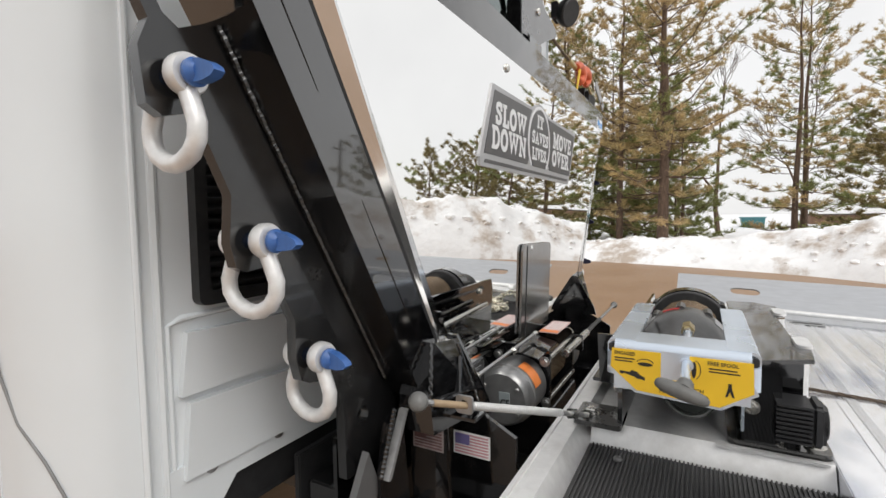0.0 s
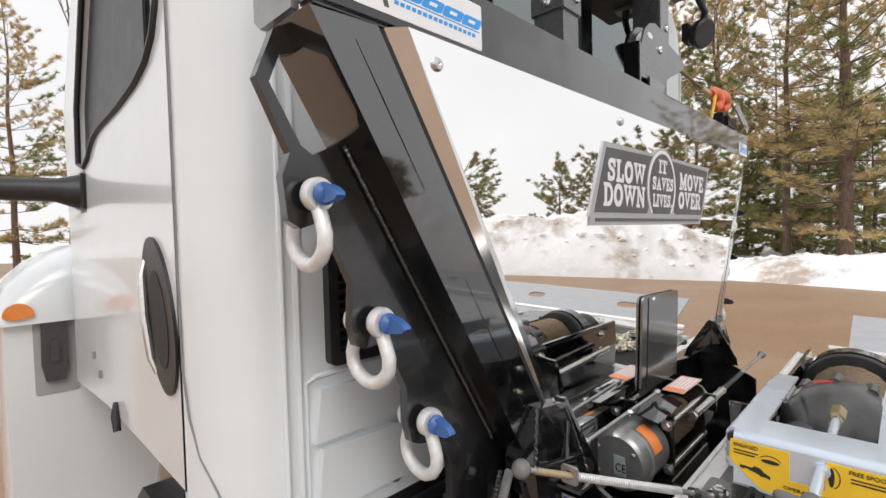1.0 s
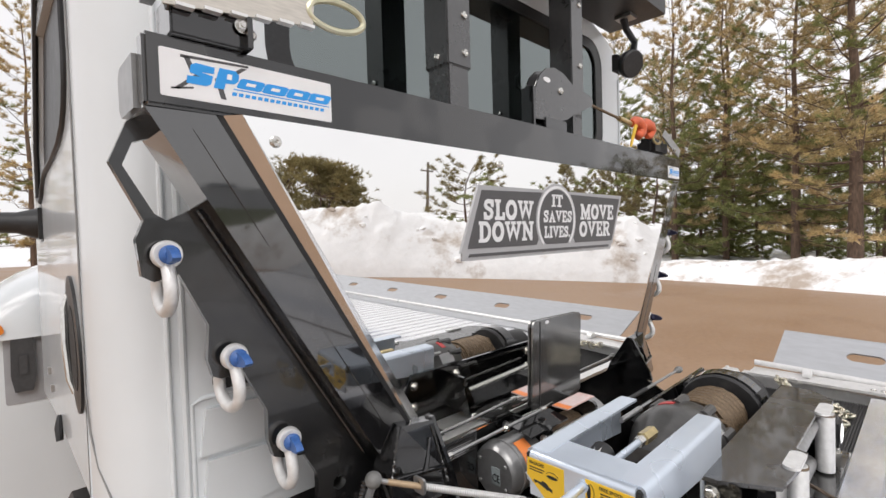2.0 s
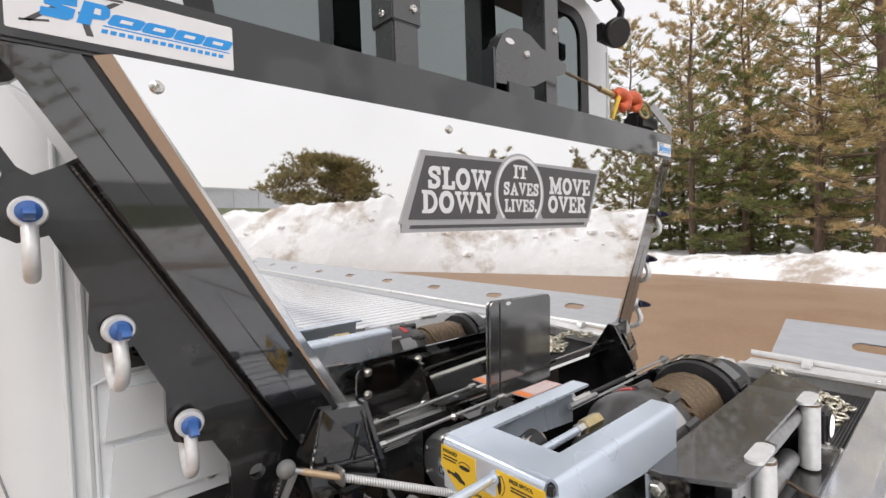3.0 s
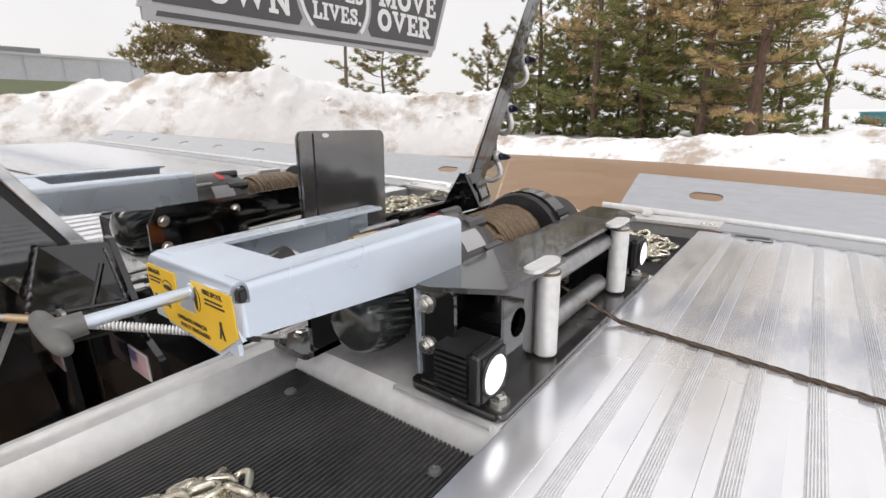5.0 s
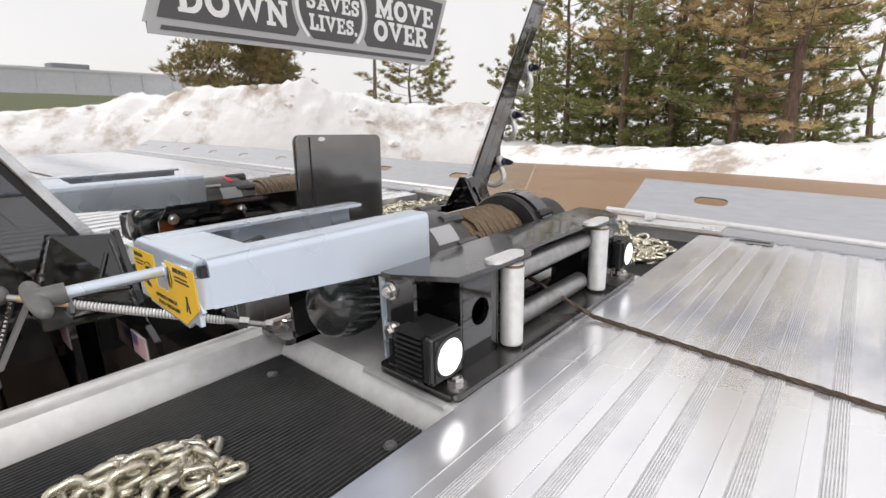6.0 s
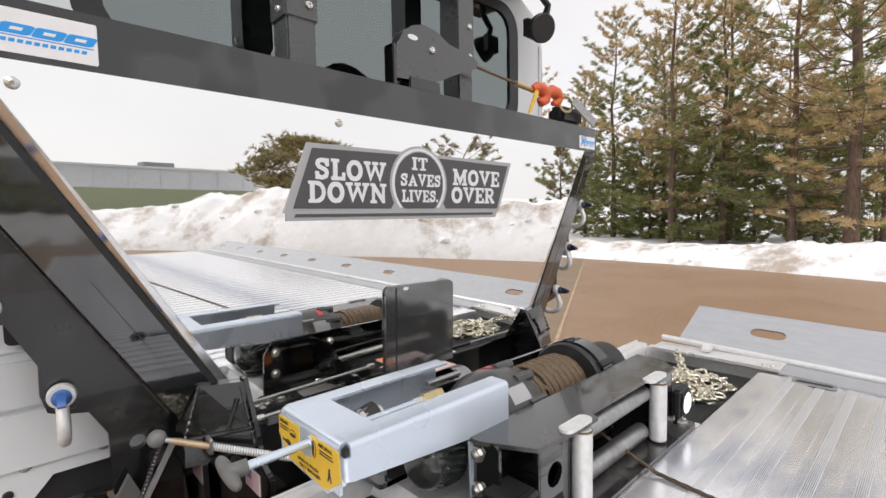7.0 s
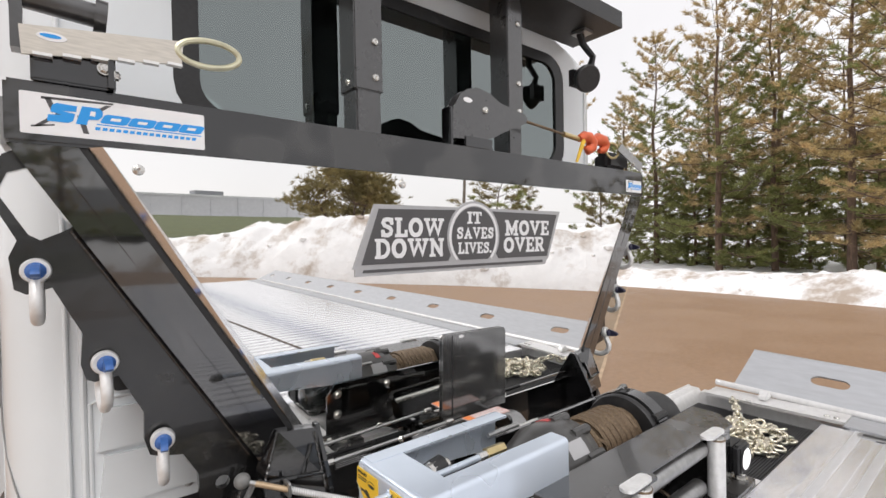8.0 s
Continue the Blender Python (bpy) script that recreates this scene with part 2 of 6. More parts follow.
for _m in (NEEDLE, NEEDLE_GREEN, NEEDLE_LOW):
    # light passes through thin needles
    _n, _k = _m.node_tree.nodes, _m.node_tree.links
    _b = _n["Principled BSDF"]
    _t = _n.new("ShaderNodeBsdfTranslucent")
    _x = _n.new("ShaderNodeMixShader")
    _x.inputs[0].default_value = 0.5
    _k.new(_b.inputs["Base Color"].links[0].from_socket, _t.inputs[0])
    _k.new(_b.outputs[0], _x.inputs[1])
    _k.new(_t.outputs[0], _x.inputs[2])
    _k.new(_x.outputs[0], _n["Material Output"].inputs[0])
WALL = material("grey_metal_cladding", (0.55, 0.555, 0.57), 0.6, vary=0.05, scale=1, stain=(0.48, 0.485, 0.50, 0.4), stain_scale=0.1)
POLE = material("weathered_pole_wood", (0.16, 0.13, 0.10), 0.85, vary=0.2, scale=10)


# ---- mesh helpers ----
def origin(ob):
    p = Vector((0, 0, 0))
    while ob:
        p += ob.location
        ob = ob.parent
    return p


def thing(name, at, label, category, group="", kind=""):
    ob = new(name)
    ob.empty_display_size = 0.05
    ob.location = at
    return tagged(ob, label, category, group, kind)


def part(name, bm, mat, parent, label="", smooth=35, bevel=0.0, segs=2):
    """Links a bmesh in world places as one mesh under its thing or part."""
    if bevel:
        edges = [e for e in bm.edges if len(e.link_faces) == 2 and e.calc_face_angle(0) > 0.5]
        if edges:
            bmesh.ops.bevel(bm, geom=edges, offset=bevel, segments=segs, affect="EDGES", clamp_overlap=True)
    bmesh.ops.recalc_face_normals(bm, faces=bm.faces)
    if parent is not None:
        bmesh.ops.translate(bm, verts=bm.verts, vec=-origin(parent))
    me = bpy.data.meshes.new(name)
    bm.to_mesh(me)
    bm.free()
    for m in (mat if isinstance(mat, (list, tuple)) else [mat]):
        me.materials.append(m)
    if smooth:
        me.shade_smooth()
        me.set_sharp_from_angle(angle=radians(smooth))
    ob = new(name, me)
    if parent is not None:
        ob.parent = parent
    if label:
        ob["label"] = label
    return ob


def box(a, b, bm=None, mat_index=0):
    bm = bm or bmesh.new()
    r = bmesh.ops.create_cube(bm, size=1.0)
    for v in r["verts"]:
        v.co = Vector([a[i] + (v.co[i] + 0.5) * (b[i] - a[i]) for i in range(3)])
    if mat_index:
        for f in {f for v in r["verts"] for f in v.link_faces}:
            f.material_index = mat_index
    return bm


def prism(points, axis, lo, hi, bm=None, holes=()):
    """A plate: an outline in the two other axes, pushed out from lo to hi along axis."""
    bm = bm or bmesh.new()
    i, j = [k for k in range(3) if k != axis]

    def co(p, h):
        c = [0, 0, 0]
        c[i], c[j], c[axis] = p[0], p[1], h
        return c
    if not holes:
        lower = [bm.verts.new(co(p, lo)) for p in points]
        upper = [bm.verts.new(co(p, hi)) for p in points]
        bm.faces.new(lower)
        bm.faces.new(upper[::-1])
        for k in range(len(points)):
            q = (k + 1) % len(points)
            bm.faces.new((lower[k], lower[q], upper[q], upper[k]))
        return bm
    edges, loops = [], []
    for ring in (points, *holes):
        vs = [bm.verts.new(co(p, lo)) for p in ring]
        loops.append(vs)
        edges += [bm.edges.new((vs[k], vs[(k + 1) % len(vs)])) for k in range(len(vs))]
    r = bmesh.ops.triangle_fill(bm, use_beauty=True, use_dissolve=False, edges=edges)
    faces = [f for f in r["geom"] if isinstance(f, bmesh.types.BMFace)]
    ext = bmesh.ops.extrude_face_region(bm, geom=faces)
    for v in ext["geom"]:
        if isinstance(v, bmesh.types.BMVert):
            v.co[axis] = hi
    return bm


def tube(points, r, n=12, bm=None, closed=False):
    """A round bar along a line of points; r may be one radius for each point."""
    bm = bm or bmesh.new()
    pts = [Vector(p) for p in points]
    radii = list(r) if isinstance(r, (list, tuple)) else [r] * len(pts)
    rings, side = [], None
    for k, p in enumerate(pts):
        a = pts[k - 1] if (k or closed) else p
        b = pts[(k + 1) % len(pts)] if (k + 1 < len(pts) or closed) else p
        d = (b - a).normalized()
        if side is None:
            side = d.orthogonal().normalized()
        side = (side - d * side.dot(d)).normalized()
        up = d.cross(side)
        rings.append([bm.verts.new(p + (side * math.cos(2 * math.pi * i / n) + up * math.sin(2 * math.pi * i / n)) * radii[k]) for i in range(n)])
    for k in range(len(rings) if closed else len(rings) - 1):
        a, b = rings[k], rings[(k + 1) % len(rings)]
        for i in range(n):
            bm.faces.new((a[i], a[(i + 1) % n], b[(i + 1) % n], b[i]))
    if not closed:
        bm.faces.new(rings[0][::-1])
        bm.faces.new(rings[-1])
    return bm


def lathe(profile, at, axis, n=28, bm=None):
    """A turned body: (radius, height) steps along an axis through at."""
    bm = bm or bmesh.new()
    axis = Vector(axis).normalized()
    side = axis.orthogonal().normalized()
    up = axis.cross(side)
    rings = []
    for r, h in profile:
        c = Vector(at) + axis * h
        rings.append([bm.verts.new(c + (side * math.cos(2 * math.pi * i / n) + up * math.sin(2 * math.pi * i / n)) * max(r, 1e-4)) for i in range(n)])
    for a, b in zip(rings, rings[1:]):
        for i in range(n):
            bm.faces.new((a[i], a[(i + 1) % n], b[(i + 1) % n], b[i]))
    bm.faces.new(rings[0][::-1])
    bm.faces.new(rings[-1])
    return bm


def arc(cx, cy, r, a0, a1, n=8):
    return [(cx + r * math.cos(radians(a0 + (a1 - a0) * k / n)), cy + r * math.sin(radians(a0 + (a1 - a0) * k / n))) for k in range(n + 1)]


def rounded(x0, x1, y0, y1, r, n=5):
    return arc(x1 - r, y0 + r, r, -90, 0, n) + arc(x1 - r, y1 - r, r, 0, 90, n) + arc(x0 + r, y1 - r, r, 90, 180, n) + arc(x0 + r, y0 + r, r, 180, 270, n)


def hexbolt(at, axis, r=0.011, name="bolt", mat=None, parent=None, washer=True):
    """A hexagon head on a washer."""
    bm = bmesh.new()
    if washer:
        lathe([(r * 1.35, 0), (r * 1.35, r * 0.22)], at, axis, 18, bm)
    lathe([(r, r * 0.2), (r, r * 0.85), (r * 0.8, r * 1.0)], at, axis, 6, bm)
    lathe([(r * 0.5, r * 0.9), (r * 0.5, r * 1.25)], at, axis, 10, bm)
    return part(name, bm, mat or CHROME, parent)


def screw(at, axis, r, parent, mat=None, name="rivet"):
    return part(name, lathe([(r, 0), (r, r * 0.2), (r * 0.8, r * 0.5), (r * 0.3, r * 0.65), (0.0005, r * 0.4)], at, axis, 14), mat or CHROME, parent)


def letters(body, x, z, height, y, parent, mat, name="letters", width=None, lift=0.001, offset=0.0, at=None, label=""):
    """Raised letters, read from the -y side, with their lower left corner at x, z; at: a full pose instead."""
    cu = bpy.data.curves.new(name, "FONT")
    cu.body = body
    cu.extrude = lift / 2
    cu.offset = offset
    cu.resolution_u = 3
    tmp = bpy.data.objects.new(name, cu)
    scene.collection.objects.link(tmp)
    bpy.context.view_layer.update()
    me = bpy.data.meshes.new_from_object(tmp)
    bpy.data.objects.remove(tmp)
    co = np.array([v.co[:] for v in me.vertices])
    lo, hi = co.min(0), co.max(0)
    sy = height / (hi[1] - lo[1])
    sx = width / (hi[0] - lo[0]) if width else sy
    base = -origin(parent)
    m = at or pose(x, y, z, 90, 0, 0)
    for v in me.vertices:
        v.co = m @ Vector(((v.co[0] - lo[0]) * sx, (v.co[1] - lo[1]) * sy, v.co[2])) + base
    me.materials.clear()
    me.materials.append(mat)
    ob = new(name, me)
    ob.parent = parent
    if label:
        ob["label"] = label
    return ob


# ---- ground ----
ZD = 0.966                      # top of the deck
EDGE = [(-60, -34), (-18, -23), (-6, -17.8), (1.9, -13.9), (5, -10.6), (7.3, -8.5), (9.4, -6.2), (11.0, -4.2), (12.4, -2.4), (13.7, 1), (14.5, 5), (14.9, 12), (15.5, 30),
        (13, 44), (4, 52), (-10, 56), (-60, 60)]


def smooth_line(points, steps=8):
    """A rounded line through points."""
    out = []
    p = [Vector((*q, 0)) for q in points]
    for k in range(len(p) - 1):
        a, b, c, d = p[max(k - 1, 0)], p[k], p[k + 1], p[min(k + 2, len(p) - 1)]
        for i in range(steps):
            t = i / steps
            out.append(0.5 * ((2 * b) + (c - a) * t + (2 * a - 5 * b + 4 * c - d) * t * t + (3 * b - a - 3 * c + d) * t ** 3))
    out.append(p[-1])
    return out


KERB = smooth_line(EDGE)
bm = bmesh.new()
N = 60
grid = {}
for i in range(N + 1):
    for j in range(N + 1):
        u, v = i / N * 2 - 1, j / N * 2 - 1
        x, y = 900 * u * abs(u) ** 1.6, 900 * v * abs(v) ** 1.6
        r = math.hypot(x, y)
        z = -0.02 + (noise.noise(Vector((x * 0.09, y * 0.09, 3))) * 0.35 * min(1, max(0, (r - 18) / 12)))
        grid[i, j] = bm.verts.new((x, y, z - (0.3 if r < 30 else 0)))
for i in range(N):
    for j in range(N):
        bm.faces.new((grid[i, j], grid[i + 1, j], grid[i + 1, j + 1], grid[i, j + 1]))
tagged(part("ground", bm, SNOW, None), "snow-covered ground stretching away to the horizon", "ground", kind="structure")

bm = bmesh.new()
ring = [bm.verts.new((p.x + 0.5, p.y - 0.3 if p.y < 0 else p.y, 0)) for p in KERB] + [bm.verts.new((-120, 60, 0)), bm.verts.new((-120, -34, 0))]
bmesh.ops.triangle_fill(bm, use_beauty=True, edges=[bm.edges.new((ring[k], ring[(k + 1) % len(ring)])) for k in range(len(ring))])
tagged(part("road", bm, ROAD, None), "wet brown sandy asphalt yard with paler dried patches", "road", kind="structure")

# older strip of paving past a straight joint
bm = bmesh.new()
seam = [(1.5, 0.74), (14.4, 7.61)]
strip = seam + [(p.x + 0.4, p.y) for p in KERB if 8 < p.y < 30 and p.x > 5] + [(1.5, 30)]
bm.faces.new([bm.verts.new((x, y, 0.006)) for x, y in strip])
tagged(part("pavement", bm, SLAB, None), "older darker strip of sandy asphalt past a straight joint", "pavement", kind="structure")
bm = bmesh.new()
low, high = [], []
for k in range(41):
    x, y = 1.5 + 12.9 * k / 40, 0.74 + 6.87 * k / 40
    w = 0.022 + 0.014 * noise.noise(Vector((x * 1.7, 2, 0)))
    low.append(bm.verts.new((x + w * 0.47, y - w * 0.88, 0.010)))
    high.append(bm.verts.new((x - w * 0.47, y + w * 0.88, 0.010)))
for k in range(40):
    bm.faces.new((low[k], low[k + 1], high[k + 1], high[k]))
tagged(part("trim", bm, JOINT, None), "pale sand-filled joint between two strips of asphalt", "road joint", kind="structure")


CREST = [(-30, 0.6), (-16, 0.75), (-14.4, 1.05), (-12.8, 1.55), (-11.5, 1.8), (-9.7, 1.95), (-7.7, 1.42), (-6.7, 1.55), (-4.6, 1.75), (-3.7, 1.5), (-2.4, 1.05), (0, 0.75), (5, 0.55), (60, 0.5)]


def bank_height(p):
    """Height of the ploughed snow's crest along the kerb."""
    for (y0, h0), (y1, h1) in zip(CREST, CREST[1:]):
        if y0 <= p.y <= y1:
            f = (p.y - y0) / (y1 - y0)
            return h0 + (h1 - h0) * f * f * (3 - 2 * f) + 0.05 * noise.noise(Vector((p.x, p.y, 0)))
    return 0.55


bm = bmesh.new()
rows_ = []
line = smooth_line([(p.x, p.y) for p in KERB if p.x > -30 and p.y < 50], 5)
for k, p in enumerate(line):
    d = (line[min(k + 1, len(line) - 1)] - line[max(k - 1, 0)]).normalized()
    out = Vector((d.y, -d.x, 0))
    h = bank_height(p)
    row = []
    for i in range(61):
        s = i / 60
        w = 4.8 * s
        prof = (min(1, s / 0.26) ** 0.75) * (1 - 0.8 * max(0, (s - 0.42) / 0.58) ** 1.1)
        q = p + out * (w - 0.2)
        lump = noise.fractal(Vector((q.x * 1.1, q.y * 1.1, 0)), 0.8, 2.2, 6)
        clod = noise.fractal(Vector((q.x * 2.6, q.y * 2.6, 5)), 0.9, 2.0, 3)
        z = h * prof * (1 + 0.05 * lump) + (0.095 * lump + 0.06 * clod * (0.5 + max(0.0, lump))) * min(1, s * 8) * (1 - 0.5 * s) - 0.03
        row.append(bm.verts.new((q.x, q.y, z)))
    rows_.append(row)
SPOTS = [(p[0].co.y, [v.co.copy() for v in p]) for p in rows_]
for a, b in zip(rows_, rows_[1:]):
    for i in range(60):
        bm.faces.new((a[i], a[i + 1], b[i + 1], b[i]))
BANK = material("ploughed_snow", (0.92, 0.92, 0.922), 0.6, vary=0.04, scale=4, bump=0.045, bump_scale=5,
                stain=(0.33, 0.225, 0.135, 0.75), stain_scale=0.75, stain_at=0.50, stain_soft=0.13)
tagged(part("snow_bank", bm, BANK, None, smooth=60), "ploughed snow bank with brown road dirt along the kerb", "snow bank", kind="stuff")

rng = random.Random(17)
bm = bmesh.new()
for k in range(120):
    lo, hi = (-16, 6) if k < 70 else (-5.5, -1.5)
    at = rng.choice([r for y, r in SPOTS if lo < y < hi])[rng.randint(3, 34)]
    size = rng.uniform(0.05, 0.13) * (1.6 if k % 9 == 0 else 1)
    made = bmesh.ops.create_icosphere(bm, subdivisions=1, radius=size)["verts"]
    turn = rng.uniform(0, 6.3)
    for v in made:
        v.co *= 1 + 0.45 * noise.noise(v.co * 14 + Vector((k, 0, 0)))
        v.co.z *= 0.55
        v.co.rotate(Matrix.Rotation(turn, 3, "Z"))
        v.co += at + Vector((0, 0, -size * 0.12))
tagged(part("snow_clods", bm, BANK, None, smooth=25), "loose lumps of dirty snow on the ploughed bank", "snow", kind="stuff")

bm = bmesh.new()
vs = [bm.verts.new(c) for c in ((-90, -150, 1.75), (60, -150, 1.75), (24, -30, 0.45), (-70, -30, 0.45))]
bm.faces.new(vs)
tagged(part("grass_field", bm, GRASS, None), "thawed green-brown grass field beyond the snow", "grass", kind="structure")

hall = thing("industrial_hall", (-10, -158, 0), "long low grey metal-clad hall beyond the grass", "building")
part("wall", box((-95, -180, 0), (72, -158, 7.6)), WALL, hall)
part("roof", box((-95.5, -180.5, 7.6), (72.5, -157.6, 8.2)), material("hall_roof", (0.60, 0.61, 0.62), 0.6), hall)
part("roof_unit", box((32, -172, 8.2), (40.3, -164, 9.7)), material("roof_unit_paint", (0.22, 0.23, 0.24), 0.6), hall)
for k in range(21):
    part("cladding_rib", box((-93 + 8 * k, -157.9, 0.3), (-92.7 + 8 * k, -157.7, 7.5)), WALL, hall)

pole = thing("utility_pole", (26.5, -30, 0), "weathered wooden utility pole with a crossarm", "pole")
part("shaft", tube([(26.5, -30, 0), (26.5, -30, 6.2)], [0.17, 0.11], 10), POLE, pole)
part("crossarm", box((25.8, -30.2, 5.4), (27.2, -30.05, 5.52)), POLE, pole)
for k in (-0.6, 0.0, 0.6):
    part("insulator", tube([(26.5 + k, -30.12, 5.52), (26.5 + k, -30.12, 5.7)], 0.05, 8), GALV, pole)


bin_ = thing("waste_container", (60, -5.2, -0.1), "blue-green steel container behind the trees", "container")
part("body", prism([(-6.2, -0.1), (-4.3, -0.1), (-4.1, 1.02), (-6.3, 1.02)], 0, 59, 61.5), material("teal_paint", (0.06, 0.20, 0.22), 0.5, stain=(0.15, 0.2, 0.2, 0.4)), bin_)
part("rim", box((58.9, -6.4, 0.98), (61.6, -4.0, 1.08)), material("teal_rim", (0.10, 0.26, 0.28), 0.5), bin_)
shed = thing("storage_shed", (78, -18, -0.1), "long low brown shed far behind the trees", "building")
part("wall", box((76, -27, -0.5), (84, -12.8, 1.1)), material("brown_boards", (0.22, 0.13, 0.085), 0.8, vary=0.25, scale=3, stretch=(1, 6, 0.3)), shed)
part("roof", box((75.6, -27.4, 1.1), (84.5, -12.4, 1.28)), material("dark_shingle", (0.10, 0.085, 0.075), 0.9), shed)

# ---- trees ----
def tuft(verts, faces, p, d, length, count, rng, width=0.026):
    """A spray of thin needles round a twig."""
    d = d.normalized()
    for _ in range(count):
        a = (d * rng.uniform(0.1, 1.0) + Vector((rng.uniform(-1, 1), rng.uniform(-1, 1), rng.uniform(-0.5, 0.9)))).normalized()
        s = a.orthogonal().normalized() * width
        s.rotate(Matrix.Rotation(rng.uniform(0, 6.3), 3, a))
        k = len(verts)
        e = p + a * length * rng.uniform(0.6, 1.1)
        verts += [p - s, p + s, e]
        faces.append((k, k + 1, k + 2))


def pine(name, seed, height, bare, spread, droop, label, crown=1.0, trunk_r=0.17, needle_len=0.30, count=21, whorl=0.62, green=0.3, slots=None):
    """A pine: tapered trunk, whorls of limbs, side twigs, and plumes of needles towards the ends."""
    rng = random.Random(seed)
    tree = thing(name, (0, 0, 0), label, "tree")
    lean = [Vector((rng.uniform(-.22, .22) * (z ** 1.2), rng.uniform(-.22, .22) * (z ** 1.2), z * height)) for z in (0, .2, .4, .6, .8, 1.0)]
    wood = tube(lean, [trunk_r * 1.25, trunk_r, trunk_r * .8, trunk_r * .58, trunk_r * .34, .02], 9)

    def on_trunk(f):
        k = min(4, int(f * 5))
        return lean[k].lerp(lean[k + 1], f * 5 - k)
    verts, faces, tint = [], [], []
    levels = int(height * (1 - bare) / whorl)
    for lv in range(levels):
        f = bare + (0.985 - bare) * (lv + rng.uniform(-.2, .2)) / (levels - 1)
        f = min(max(f, bare), .985)
        rel = (f - bare) / (1 - bare)
        reach = spread * (1 - rel) ** (0.75 * crown) * (0.7 + 0.3 * min(1, rel * 4)) * rng.uniform(0.8, 1.12) + 0.3
        phase = rng.uniform(0, 6.3)
        limbs = rng.randint(4, 6)
        for b in range(limbs):
            if rng.random() < 0.14 + 0.22 * rel:
                continue
            ang = phase + 6.283 * b / limbs + rng.uniform(-.4, .4)
            ln = reach * rng.uniform(0.5, 1.15)
            up = droop * (1 - rel) + 0.75 * rel + rng.uniform(-.14, .14) - 0.12 * max(0.0, 1 - rel * 6)
            base = on_trunk(f)
            d = Vector((math.cos(ang), math.sin(ang), up))
            across = Vector((-d.y, d.x, 0)).normalized()
            mid = base + d * ln * 0.5 + Vector((0, 0, -0.06 * ln))
            end = base + d * ln + Vector((0, 0, 0.10 * ln))
            r0 = max(0.014, trunk_r * 0.24 * (1 - rel * .7))
            tube([base, mid, end], [r0, r0 * .65, .008], 4, wood)
            twigs = max(3, int(ln * 3.1 + 1.5))
            hue = 1 if rng.random() < green * (1.7 - 1.7 * rel) else 0
            for s in range(twigs):
                q = 0.25 + 0.75 * (s + rng.random()) / twigs
                at = base.lerp(mid, q * 2) if q < .5 else mid.lerp(end, q * 2 - 1)
                sgn = rng.choice((-1, 1))
                side = across * sgn * min(1.1, 0.36 * ln) * (1.25 - q) * rng.uniform(.35, 1) + d * 0.28 * rng.uniform(.5, 1.2) + Vector((0, 0, rng.uniform(0, .22)))
                tip = at + side
                tube([at, tip], [.009, .004], 3, wood)
                for g in (0.55, 0.8, 1.02):
                    n0 = len(faces)
                    p = at.lerp(tip, g) + Vector((rng.uniform(-.07, .07), rng.uniform(-.07, .07), rng.uniform(0, .1)))
                    tuft(verts, faces, p, side + Vector((0, 0, 0.15)), needle_len, count, rng, 0.0175)
                    tint += [hue] * (len(faces) - n0)
    part("trunk", wood, BARK, tree, smooth=60)
    crown_mesh(tree, verts, faces, tint, slots or (NEEDLE, NEEDLE_GREEN))
    return tree


def crown_mesh(tree, verts, faces, tint, slots):
    me = bpy.data.meshes.new("crown")
    me.from_pydata([v[:] for v in verts], [], faces)
    for m in slots:
        me.materials.append(m)
    me.polygons.foreach_set("material_index", tint)
    ob = new("crown", me)
    ob.parent = tree


def bushy_pine(seed, label):
    """A low round-headed pine: forked trunk, and rounded clumps of needles over a dome with gaps."""
    rng = random.Random(seed)
    tree = thing("low_spreading_pine", (0, 0, 0), label, "tree")
    wood = bmesh.new()
    verts, faces = [], []
    tube([(0, 0, 0), (.05, 0, .6), (.1, .05, 1.0)], [.20, .17, .15], 9, wood)
    limbs = []
    for k in range(9):
        a = 6.283 * k / 9 + rng.uniform(-.3, .3)
        r, z = rng.uniform(1.2, 2.1), rng.uniform(2.2, 3.4)
        pts = [Vector((.1, .05, .9)), Vector((math.cos(a) * r * .35, math.sin(a) * r * .35, 1.25)), Vector((math.cos(a) * r * .75, math.sin(a) * r * .75, z * .75)), Vector((math.cos(a) * r, math.sin(a) * r, z))]
        tube(pts, [.10, .08, .05, .02], 6, wood)
        limbs.append(pts)
    for k in range(125):
        a, h = rng.uniform(0, 6.283), rng.choice((0.10, 0.26, 0.42, 0.58, 0.74, 0.88)) + rng.uniform(-0.06, 0.06)
        rad = math.sqrt(max(0.0, 1 - max(h, 0) ** 3)) * rng.uniform(0.0, 1.0) ** 0.5 * 1.04 + (0.14 if k % 9 == 0 else 0)
        c = Vector((math.cos(a) * 2.45 * rad, math.sin(a) * 2.45 * rad, 1.75 + 2.35 * h))
        near = min((p for pts in limbs for p in pts[1:]), key=lambda p: (p - c).length)
        tube([near, c], [.02, .008], 3, wood)
        size = rng.uniform(.30, .58)
        for _ in range(26):
            o = Vector((rng.gauss(0, 1), rng.gauss(0, 1), rng.gauss(0, .34))) * size * 0.68
            tuft(verts, faces, c + o, o + Vector((0, 0, .45)), 0.26, 9, rng, 0.022)
    part("trunk", wood, BARK, tree, smooth=60)
    crown_mesh(tree, verts, faces, [0] * len(faces), (NEEDLE_LOW,))
    return tree


